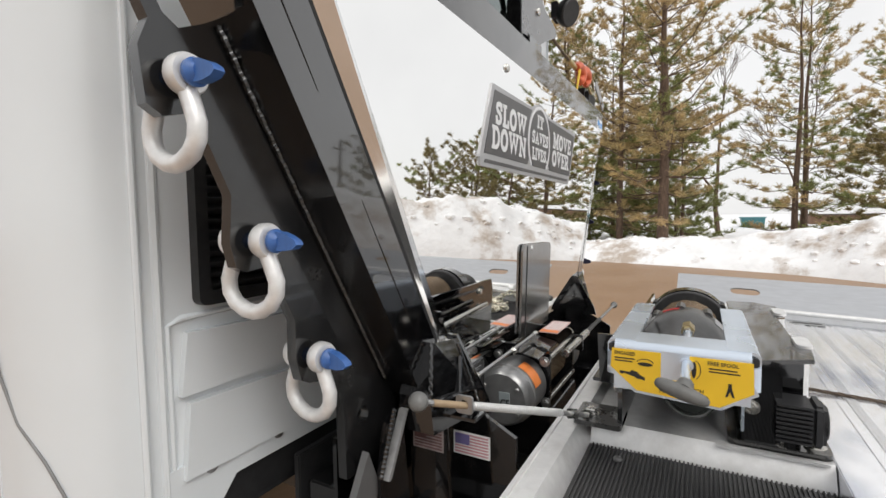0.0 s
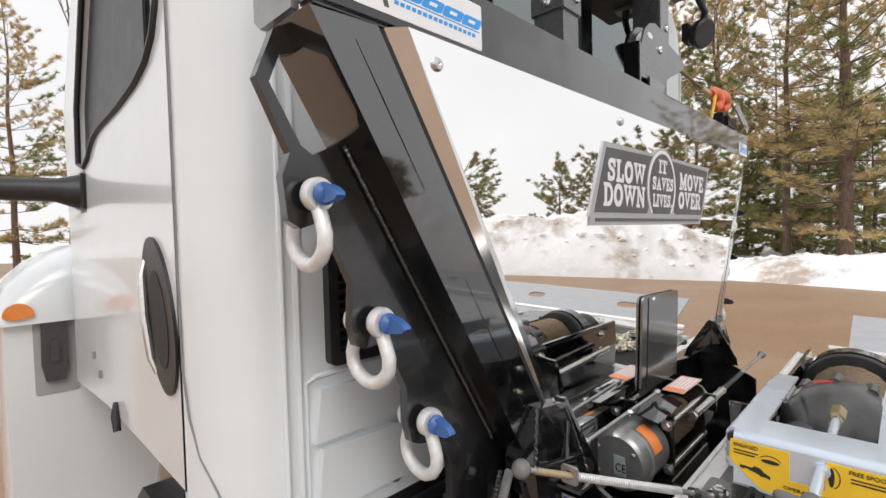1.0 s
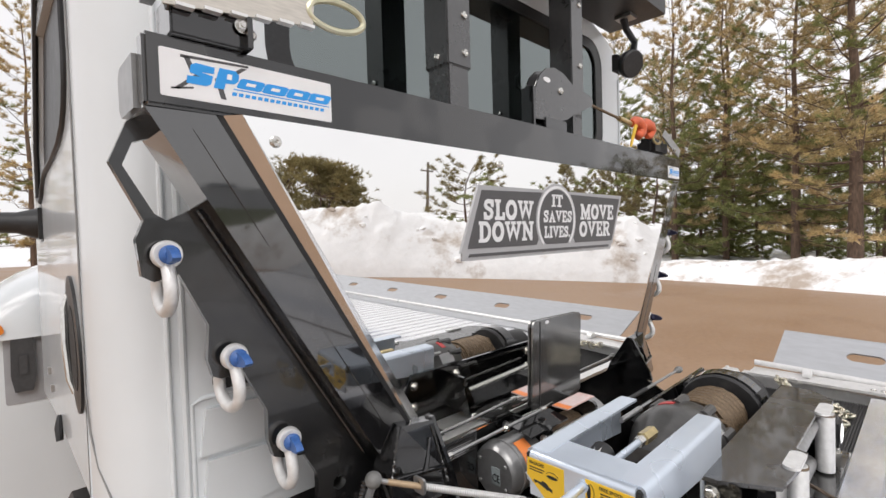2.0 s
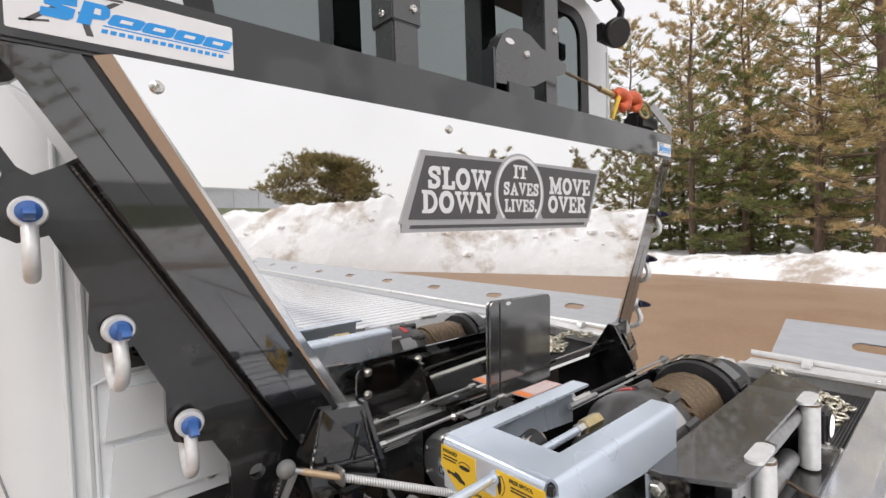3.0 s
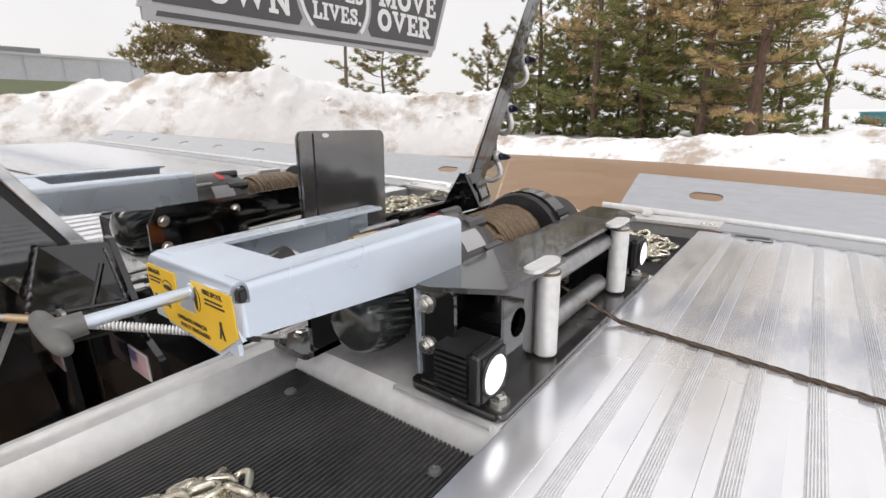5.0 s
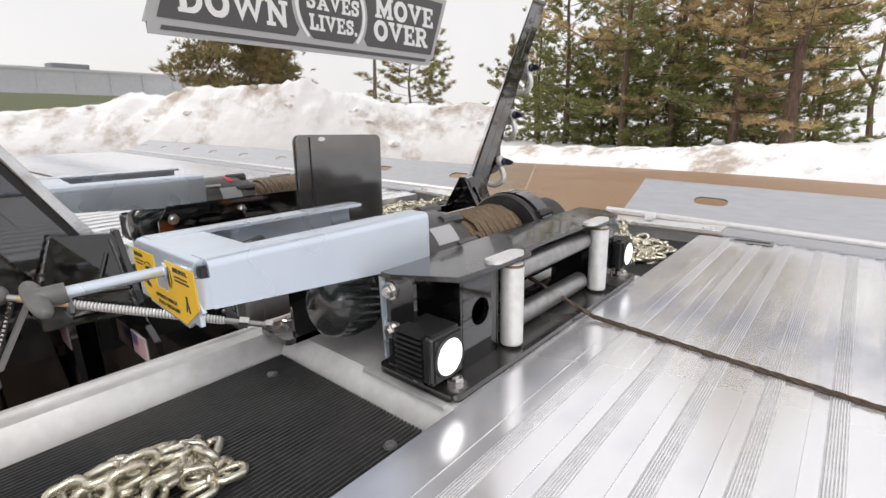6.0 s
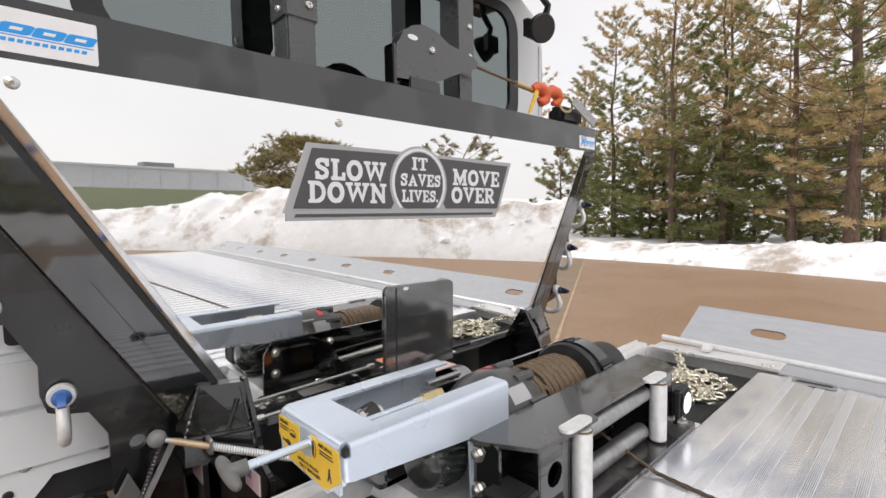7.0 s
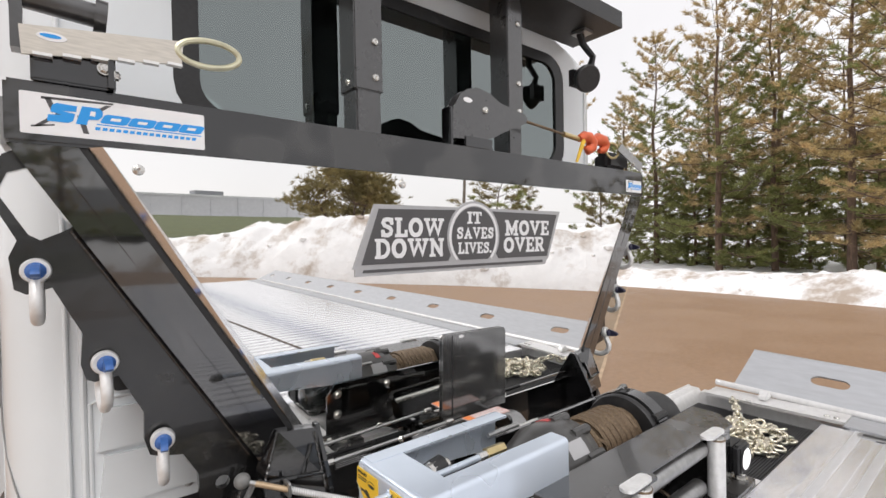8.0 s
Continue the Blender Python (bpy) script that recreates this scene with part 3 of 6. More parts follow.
TALL = "tall pine with an orange-brown trunk and sparse olive needles"
DENSE = "green-boughed conifer with branches close to the ground"
kinds = [
    pine("pine_tree", 3, 15.0, 0.07, 4.4, 0.0, TALL, 0.62, 0.16, whorl=0.72, green=0.40, count=17),
    pine("pine_tree", 8, 16.5, 0.10, 4.8, 0.0, TALL, 0.5, 0.23, whorl=0.78, green=0.30, count=17),
    pine("spruce_tree", 5, 14.5, 0.04, 3.7, -0.12, DENSE, 0.75, 0.14, whorl=0.54, green=0.95, count=19),
    pine("pine_tree", 12, 12.5, 0.07, 4.0, 0.04, "middle-sized pine with olive needles and gaps in its crown", 0.6, 0.13, whorl=0.78, green=0.40, count=15),
    pine("spruce_tree", 21, 6.5, 0.02, 2.6, -0.05, "slim young spruce standing in the snow", 0.8, 0.09, whorl=0.42, green=0.85, count=17),
]
# the four with y below -26 are unseen, added to darken the arms' reflections
STAND = [(24.0, 1.25, 1), (25.6, 3.5, 0), (27.0, 0.5, 4), (27.6, 6.9, 2), (26.3, 9.1, 0), (30.8, 14.8, 2), (31.5, 11.6, 2), (34, 5.2, 3), (33.5, 2.2, 0), (36, 9.0, 1),
         (28.3, -4.6, 3), (30.5, -5.3, 3), (42, -12.5, 0), (37, 20.5, 2), (40, 14, 3), (31, 24, 0), (27, 31, 2), (36, 17.2, 4),
         (33, 34, 1), (20, 41, 3), (15, 54, 0), (6, 50, 3), (-4.5, 48, 3), (0.45, 35.3, 0), (-7, 60, 0), (46, 26, 2), (-4.5, -31, 3), (-9.5, -29, 0), (-14, -31, 2), (-7.2, -27, 2),
         (28.2, 3.0, 4), (30.0, 6.0, 4), (29.0, 8.6, 4), (29.4, 11.6, 4), (32.5, 13.5, 4), (31.2, 1.0, 4), (33.0, 8.0, 4), (36.5, 5.0, 4)]
rng = random.Random(4)
used = set()
for x, y, k in STAND:
    m = pose(x, y, -0.1, 0, 0, rng.uniform(0, 360))
    if k not in used:
        used.add(k)
        kinds[k].matrix_basis = m
        kinds[k]["group"] = "trees along the yard"
    else:
        tree = copy_thing(kinds[k], m)
        s = rng.uniform(0.85, 1.12)
        tree.scale = (s, s, s * rng.uniform(0.95, 1.1))

# low spreading pine and thin young pines behind the truck
low = bushy_pine(31, "low spreading pine with a bushy dark olive crown")
low.matrix_basis = pose(9.65, -19.2, 0.0, 0, 0, 40)
thin = pine("thin_pine", 44, 4.8, 0.12, 2.4, 0.0, "young pine with wide open whorled branches", 0.6, 0.07, 0.24, 22, whorl=0.36, green=0.3, slots=(NEEDLE_LOW, NEEDLE_GREEN))
thin.matrix_basis = pose(15.6, -15.0, 0.0)
thin.scale = (1.12, 1.12, 0.84)
thin["group"] = "thin pines behind the bank"
for x, y, a, size in ((20.0, -12.2, 70, 0.85), (23.0, -11.0, 150, 1.0), (22.0, -8.6, 200, 1.05), (25.5, -7.6, 310, 1.2), (27.0, -13.0, 20, 1.0)):
    copy_thing(thin, pose(x, y, 0, 0, 0, a)).scale = (size, size, size)


def bare_tree(seed, label):
    """A leafless broad tree: each limb forks again and again into fine twigs."""
    rng = random.Random(seed)
    tree = thing("bare_tree", (0, 0, 0), label, "tree")
    wood = bmesh.new()

    def grow(p, d, length, r, depth):
        mid = p + d * length * 0.5 + Vector((rng.uniform(-.06, .06), rng.uniform(-.06, .06), 0)) * length
        end = p + d * length + Vector((0, 0, 0.05 * length))
        tube([p, mid, end], [r, r * 0.82, r * 0.62], 6 if depth < 2 else 3, wood)
        if depth == 6:
            return
        for k in range(2 if depth < 2 else 3):
            side = Vector((rng.uniform(-1, 1), rng.uniform(-1, 1), rng.uniform(-0.25, 0.55)))
            q = mid.lerp(end, rng.uniform(0.1, 1.0)) if k else end
            grow(q, (d + side * (0.75 if k else 0.45)).normalized(), length * rng.uniform(0.58, 0.82), max(0.014, r * (0.5 if k else 0.6)), depth + 1)
    grow(Vector((0, 0, 0)), Vector((0.03, 0, 1)), 4.2, 0.2, 0)
    part("trunk", wood, BARK, tree, smooth=60)
    return tree


bare = bare_tree(6, "leafless broad tree with fine grey-brown twigs")
bare["group"] = "leafless trees behind the pines"
for x, y, a, size in ((40, -1.5, 80, 1.0), (46, 1.5, 150, 0.8), (41, -7.0, 50, 0.9)):
    copy_thing(bare, pose(x, y, 0, 0, 0, a)).scale = (size, size, size)
bare.matrix_basis = pose(2.7, 33, 0, 0, 0, 20) @ Matrix.Scale(1.35, 4)


# ---- truck chassis ----
chassis = thing("truck_chassis", (0, -2, 0), "black truck frame rails on dual tyres under the deck", "truck chassis")
for s in (-1, 1):
    part("frame_rail", prism([(-6.4, 0.45), (2.6, 0.62), (2.6, 0.86), (-0.8, 0.84), (-6.4, 0.64)], 0, s * 0.43 - 0.04, s * 0.43 + 0.04), BLACK, chassis, bevel=0.004)
part("side_beam", box((-0.818, 0.17, 0.45), (-0.46, 0.255, 0.90)), BLACK, chassis, bevel=0.004)
for y, r in ((-4.3, 0.34), (2.35, 0.48)):
    part("axle", tube([(-1.0, y, r), (1.0, y, r)], 0.06, 12), BLACK, chassis)
    for s in (-1, 1):
        tyre = part("tyre", lathe([(r - 0.20, -0.13), (r - 0.04, -0.13), (r, -0.09), (r, 0.09), (r - 0.04, 0.13), (r - 0.20, 0.13)], (s * 1.02, y, r), (1, 0, 0), 36), RUBBER, chassis)
        part("rim", lathe([(r - 0.20, -0.12), (r - 0.22, -0.05), (0.08, -0.04), (0.08, 0.06), (r - 0.22, 0.05), (r - 0.20, 0.12)], (s * 1.02, y, r), (1, 0, 0), 28), ALU_FRAME, tyre)
# added plate closes the view under the cab so it stays dark
part("gap_screen", box((-0.835, 0.262, 0.36), (0.98, 0.280, 0.96)), PLASTIC, chassis, "black plate added to keep the space below the cab dark", bevel=0.003)

# ---- cab ----
CX, CY = 1.262, 0.30            # half width of the cab, and its back wall
cab = thing("truck_cab", (0, 1.2, 0.86), "glossy white truck cab with a dark rear window", "truck cab")
TOP = [(1.135, 2.40), (1.132, 2.50), (1.115, 2.605), (1.06, 2.66), (0.975, 2.70), (0.81, 2.752), (0.66, 2.774), (0.3, 2.786)]
wall = [(x - 0.006, z - 0.006) for x, z in TOP]
bm = prism([(-1.13, 0.98), (1.13, 0.98)] + wall + [(-x, z) for x, z in wall[::-1]], 1, CY, CY + 0.03,
           holes=[rounded(-0.87, 0.95, 2.05, 2.65, 0.13)])
part("back_wall", bm, WHITE, cab, bevel=0.0)
for s in (-1, 1):
    # rounded rear pillar from the back wall round to the side
    outline = [(s * 1.13, CY), (s * 1.17, CY + 0.008), (s * 1.205, CY + 0.03), (s * 1.235, CY + 0.065), (s * 1.252, CY + 0.11), (s * CX, CY + 0.17),
               (s * CX, 0.456), (s * (CX - 0.03), 0.456), (s * 1.2, CY + 0.12), (s * 1.13, CY + 0.04)]
    part("rear_pillar", prism(outline, 2, 0.93, 2.402), WHITE, cab, smooth=50)
    part("pillar_seam", tube([(s * 1.128, CY - 0.003, 0.99), (s * 1.128, CY - 0.003, 2.5)], 0.006, 8), WHITE, cab)
    part("corner_fold", tube([(s * 1.096, CY + 0.002, 0.99), (s * 1.096, CY + 0.002, 2.0)], 0.009, 8), WHITE, cab)
    # door skin with its window opening
    sk = [(0.457, 2.6), (0.457, 1.083), (0.8, 1.083), (1.2, 1.08), (1.5, 1.06), (1.78, 1.04), (1.78, 2.1), (1.35, 2.6)]
    win = [(0.50, 2.50), (0.50, 2.10), (0.513, 2.06), (0.545, 2.01), (0.60, 1.975), (0.70, 1.95), (0.88, 1.932), (1.12, 1.922), (1.20, 1.91), (1.27, 1.885), (1.31, 1.86), (1.40, 1.84), (1.50, 1.86), (1.48, 2.05), (1.20, 2.50)]
    door = part("door", prism(sk, 0, s * CX, s * (CX - 0.05), holes=[win]), WHITE, cab)
    part("window_seal", tube([(s * (CX + 0.002), y, z) for y, z in win], 0.009, 8, closed=True), PLASTIC, door)
    part("window_pane", prism(win, 0, s * (CX - 0.028), s * (CX - 0.034)), GLASS, door)
    # added black sheet over the pane imitates the unlit inside
    part("window_dark_sheet", prism([(y, z) for y, z in win if y > 0.69 and z < 2.4] + [(1.20, 2.495), (0.70, 2.495)], 0, s * (CX - 0.020), s * (CX - 0.027)), PLASTIC, door, "black sheet standing in for the dark cab inside", smooth=0)
    part("door_gap", tube([(s * x, y - 0.003, z) for x, y, z in ((CX + 0.0005, 0.459, 2.4), (CX + 0.0005, 0.459, 1.5), (CX + 0.0005, 0.453, 1.33), (1.2595, 0.438, 1.24), (1.251, 0.41, 1.165), (1.237, 0.368, 1.11), (1.219, 0.345, 1.04), (1.207, 0.332, 0.94))], 0.0022, 6), SEAM, cab)
    # recessed pull handle: dark oval cup, chrome-edged grip
    oval = [(0.583 + 0.105 * math.cos(a) + 0.045 * math.sin(a), 1.43 + 0.166 * math.sin(a)) for a in [2 * math.pi * k / 32 for k in range(32)]]
    cup = part("door_handle", prism(oval, 0, s * (CX - 0.005), s * (CX + 0.007)), PLASTIC, door, "black handle cup", bevel=0.003)
    part("cup_recess", prism([(0.573 + (y - 0.583) * 0.55, 1.42 + (z - 1.43) * 0.62) for y, z in oval], 0, s * (CX + 0.0072), s * (CX + 0.0085)), RUBBER, door)
    part("handle_grip", tube([(s * (CX + 0.004), 0.678, 1.545), (s * (CX + 0.012), 0.673, 1.51), (s * (CX + 0.015), 0.653, 1.42), (s * (CX + 0.012), 0.626, 1.33),
                              (s * (CX + 0.004), 0.614, 1.295)], [0.006, 0.009, 0.010, 0.009, 0.006], 10), CHROME, door, "chrome-edged grip")
bm = bmesh.new()
rings = []
for y, e in ((CY + 0.004, 0.0), (CY + 0.010, 0.035), (CY + 0.03, 0.07), (CY + 0.065, 0.1), (CY + 0.11, 0.117), (CY + 0.17, 0.127), (1.30, 0.127), (1.42, 0.09)):
    outer = [(x + e * x / 1.135, z + e * 0.3 * (1 - x / 1.3)) for x, z in TOP]
    outer = outer + [(-x, z) for x, z in outer[::-1]]
    rings.append([bm.verts.new((x, y, z)) for x, z in outer] + [bm.verts.new((x * 0.97, y, z - 0.03 * (z > 2.41))) for x, z in outer[::-1]])
for p, q in zip(rings, rings[1:]):
    for k in range(len(p)):
        j = (k + 1) % len(p)
        bm.faces.new((p[k], p[j], q[j], q[k]))
n = len(rings[0])
for r in (rings[0], rings[-1]):
    for k in range(n // 2 - 1):
        bm.faces.new((r[k], r[k + 1], r[n - 2 - k], r[n - 1 - k]))
part("roof", bm, WHITE, cab, smooth=50)
part("cab_floor", box((-0.9, CY + 0.05, 0.86), (0.9, 1.75, 0.92)), SEAT, cab)
part("dashboard", box((-1.18, 1.6, 1.25), (1.18, 1.78, 1.72)), SEAT, cab)
part("rear_pane", prism(rounded(-0.88, 0.96, 2.04, 2.66, 0.13), 1, CY + 0.012, CY + 0.018), GLASS, cab)
fr = bmesh.new()
prism(rounded(-0.869, 0.949, 2.051, 2.649, 0.129), 1, CY + 0.002, CY + 0.010, fr, holes=[rounded(-0.80, 0.885, 2.10, 2.60, 0.09)])
part("window_band", fr, PLASTIC, cab, "black printed glass border")
for x0, x1 in ((-0.444, -0.335), (0.217, 0.335)):
    part("window_divider", box((x0, CY + 0.019, 2.06), (x1, CY + 0.03, 2.63)), PLASTIC, cab, bevel=0.003)
for x in (-0.55, 0.62):
    seat = part("seat", box((x - 0.24, 0.62, 1.1), (x + 0.24, 0.80, 2.02)), SEAT, cab, bevel=0.05)
    part("headrest", box((x - 0.13, 0.64, 2.04), (x + 0.13, 0.74, 2.24)), SEAT, seat, bevel=0.04)
# pressed panels, vent, rivets and the lower lip of the back wall
for z0, z1 in ((1.165, 1.275), (1.015, 1.15)):
    part("pressed_panel", prism([(-1.07, z0), (-0.55, z0), (-0.55, z1 - 0.012), (-1.055, z1)], 1, CY - 0.014, CY + 0.001), WHITE, cab, bevel=0.011, segs=4)
    part("pressed_panel", prism([(1.07, z0), (0.55, z0), (0.55, z1 - 0.012), (1.055, z1)], 1, CY - 0.014, CY + 0.001), WHITE, cab, bevel=0.011, segs=4)
part("wall_rib", tube([(-1.083, CY, 0.99), (-1.083, CY, 1.29), (-1.06, CY, 1.30), (-0.5, CY, 1.315)], 0.006, 8), WHITE, cab)
for s in (-1, 1):
    vent = part("vent", prism(rounded(min(s * 1.035, s * 0.86), max(s * 1.035, s * 0.86), 1.318, 1.60, 0.015), 1, CY - 0.022, CY + 0.001, holes=[rounded(min(s * 1.012, s * 0.883), max(s * 1.012, s * 0.883), 1.342, 1.578, 0.01)]), PLASTIC, cab, "black louvred vent")
    part("backing", box((min(s * 1.014, s * 0.88), CY - 0.004, 1.34), (max(s * 1.014, s * 0.88), CY - 0.001, 1.58)), RUBBER, vent)
    for k in range(12):
        z = 1.350 + k * 0.0195
        part("slat", prism([(CY - 0.02, z), (CY - 0.003, z + 0.011), (CY - 0.003, z + 0.014), (CY - 0.02, z + 0.004)], 0, min(s * 1.013, s * 0.882), max(s * 1.013, s * 0.882)), PLASTIC, vent)
    for x in (1.016, 0.86, 0.70):
        screw((s * x, CY - 0.004, 1.016), (0, -1, 0), 0.013, cab, STEEL)
part("lower_lip", prism([(-1.10, 0.925), (-1.01, 0.925), (-0.965, 0.978), (0.965, 0.978), (1.01, 0.925), (1.10, 0.925), (1.10, 1.04), (-1.10, 1.04)], 1, CY - 0.006, CY + 0.004), WHITE, cab, bevel=0.003)
screw((-1.05, CY - 0.006, 0.958), (0, -1, 0), 0.011, cab, RUBBER)
part("floor_member", box((-1.03, CY + 0.006, 0.898), (1.03, CY + 0.06, 0.99)), RUBBER, cab, "dark floor cross member", bevel=0.004)
# mirror arm and bonnet side with its turn lamp
arm = part("mirror_arm", tube([(-1.235, 1.46, 1.76), (-1.33, 1.47, 1.765), (-1.60, 1.60, 1.775), (-1.85, 1.75, 1.78)], [0.072, 0.040, 0.034, 0.034], 16), PLASTIC, cab, "black mirror arm")
part("arm_foot", box((-1.275, 1.38, 1.69), (-1.24, 1.52, 1.83)), PLASTIC, arm, bevel=0.012)
part("windscreen_pillar", tube([(-1.22, 1.76, 1.75), (-1.18, 1.40, 2.64)], 0.05, 10), WHITE, cab)
part("windscreen_pillar", tube([(1.22, 1.76, 1.75), (1.18, 1.40, 2.64)], 0.05, 10), WHITE, cab)
bonnet = thing("truck_bonnet", (0, 2.6, 0.86), "white bonnet side with an amber turn lamp and black latch", "truck bonnet")


def loft(rings):
    """A skin over like rings, closed at both ends."""
    bm = bmesh.new()
    rv = [[bm.verts.new(p) for p in r] for r in rings]
    for a, b in zip(rv, rv[1:]):
        for i in range(len(a)):
            k = (i + 1) % len(a)
            bm.faces.new((a[i], a[k], b[k], b[i]))
    bm.faces.new(rv[0])
    bm.faces.new(rv[-1][::-1])
    return bm


CROWN = [(0.020, 1.284), (0.024, 1.296), (0.016, 1.345), (-0.03, 1.43), (-0.10, 1.50), (-0.17, 1.545), (-0.24, 1.575), (-0.40, 1.595), (-0.40, 1.284)]
for s in (-1, 1):
    # flat lower panel under a rounded crown with a crisp overhanging lip
    panel = loft([[(s * x, y, z) for x, z in ((w, 0.45), (w, 1.286), (w - 0.62, 1.286), (w - 0.62, 0.45))] for y, w in ((1.825, 1.466), (1.86, 1.474), (2.4, 1.474), (2.8, 1.45), (3.4, 1.34))])
    wing = part("wing", panel, WHITE, bonnet, bevel=0.008)
    crown = loft([[(s * (w + dx * (0.5 + 0.5 * f)), y, 1.284 + (z - 1.284) * f) for dx, z in CROWN] for y, w, f in
                  ((1.792, 1.452, 0.08), (1.796, 1.462, 0.26), (1.812, 1.470, 0.52), (1.842, 1.474, 0.74), (1.885, 1.476, 0.89), (1.94, 1.476, 0.97), (2.02, 1.476, 1.0), (2.4, 1.476, 1.0), (2.8, 1.45, 0.95), (3.3, 1.40, 0.5), (3.4, 1.34, 0.2))])
    part("wing_crown", crown, WHITE, bonnet, smooth=50)
    part("turn_lamp", prism([(s * (1.425 + 0.046 * math.cos(a)), 1.322 + 0.046 * math.sin(a) * (1 if math.sin(a) > 0 else 0.35)) for a in [k * 0.3142 for k in range(20)]], 1, 1.782, 1.83), AMBER, wing, "amber turn lamp", bevel=0.004)
    # flat grey plate, its colour giving the recess its shade
    part("latch_recess", prism(rounded(s * 1.318 - 0.068, s * 1.318 + 0.068, 1.0, 1.285, 0.012), 1, 1.8215, 1.8255), RECESS, wing, smooth=0)
    part("latch", prism([(s * 1.325 - 0.037, 1.284), (s * 1.325 + 0.037, 1.284), (s * 1.325 + 0.041, 1.12), (s * 1.325 + 0.030, 1.055), (s * 1.325 - 0.030, 1.055), (s * 1.325 - 0.041, 1.12)], 1, 1.796, 1.822), LATCH, wing, "black rubber latch", bevel=0.006)
    part("latch_tongue", prism(rounded(s * 1.325 - 0.014, s * 1.325 + 0.014, 1.13, 1.215, 0.008), 1, 1.787, 1.796), LATCH, wing, bevel=0.004)
    part("step_bracket", prism([(0.40, 0.95), (0.84, 0.95), (0.80, 1.03), (0.74, 1.078), (0.40, 1.078)], 0, s * 1.225, s * 1.215, holes=[arc(0.735, 1.045, 0.012, 0, 330, 11), arc(0.60, 1.005, 0.012, 0, 330, 11)]), BLACK, bonnet, smooth=0)
    part("step_tread", prism([(s * 1.30, 0.925), (s * 1.0, 0.925), (s * 1.0, 0.98), (s * 1.27, 0.98)], 1, 0.36, 0.78), PLASTIC, bonnet, bevel=0.012)
    part("latch_pin", tube([(s * 1.268, 1.06, 1.125), (s * 1.272, 1.045, 1.09), (s * 1.272, 1.03, 1.05)], [0.006, 0.012, 0.010], 10), RUBBER, bonnet)
    for k in range(2):
        part("step_clip", box((s * 1.266 - 0.006, 1.36 - 0.10 * k, 1.20 - 0.045 * k), (s * 1.266 + 0.006, 1.375 - 0.10 * k, 1.225 - 0.045 * k)), STEEL, bonnet)
part("hood", box((-1.18, 1.84, 1.0), (1.18, 3.4, 1.55)), WHITE, bonnet, bevel=0.08)

# ---- recovery tower behind the cab ----
tower = thing("recovery_tower", (0, 0.05, 0.86), "glossy black side-puller tower with a polished steel face", "recovery tower")
TILT_M = radians(1.8)


def lean_y(z):
    """Front of the polished sheet, which hangs slightly forward at the top."""
    return -(z - 1.55) * math.tan(TILT_M)


def inner(z):
    return 1.076 - 0.605 * (1.906 - z)


bm = prism([(-inner(1.908) + 0.020, 1.908), (inner(1.908) - 0.020, 1.908), (inner(1.10) - 0.020, 1.10), (-inner(1.10) + 0.020, 1.10)], 1, 0.0, 0.004)
for v in bm.verts:
    v.co.y += lean_y(v.co.z)
sheet = part("polished_sheet", bm, MIRROR, tower, "mirror-polished steel sheet", smooth=0)
for s in (-1, 1):
    bm = bmesh.new()
    a = [(s * (inner(z) - 0.020 + dx), y, z) for z in (1.908, 1.10) for dx, y in ((0.0005, lean_y(z)), (0.0265, 0.016), (0.0265, 0.019), (0.0005, lean_y(z) + 0.004))]
    v = [bm.verts.new(p) for p in a]
    for k in range(4):
        bm.faces.new((v[k], v[(k + 1) % 4], v[4 + (k + 1) % 4], v[4 + k]))
    bm.faces.new(v[:4])
    bm.faces.new(v[4:][::-1])
    part("folded_edge", bm, EDGE_STEEL, tower, "bent edge of the polished sheet", smooth=0)
for x, z in ((-0.995, 1.865), (0.995, 1.865), (-0.30, 1.876), (0.30, 1.876)):
    screw((x, lean_y(z), z), (0, -1, 0), 0.012, tower, CHROME, "sheet_bolt")
part("crossbeam", box((-1.212, 0.008, 1.907), (1.212, 0.050, 2.032)), CROSS, tower, "black crossbeam", bevel=0.006)
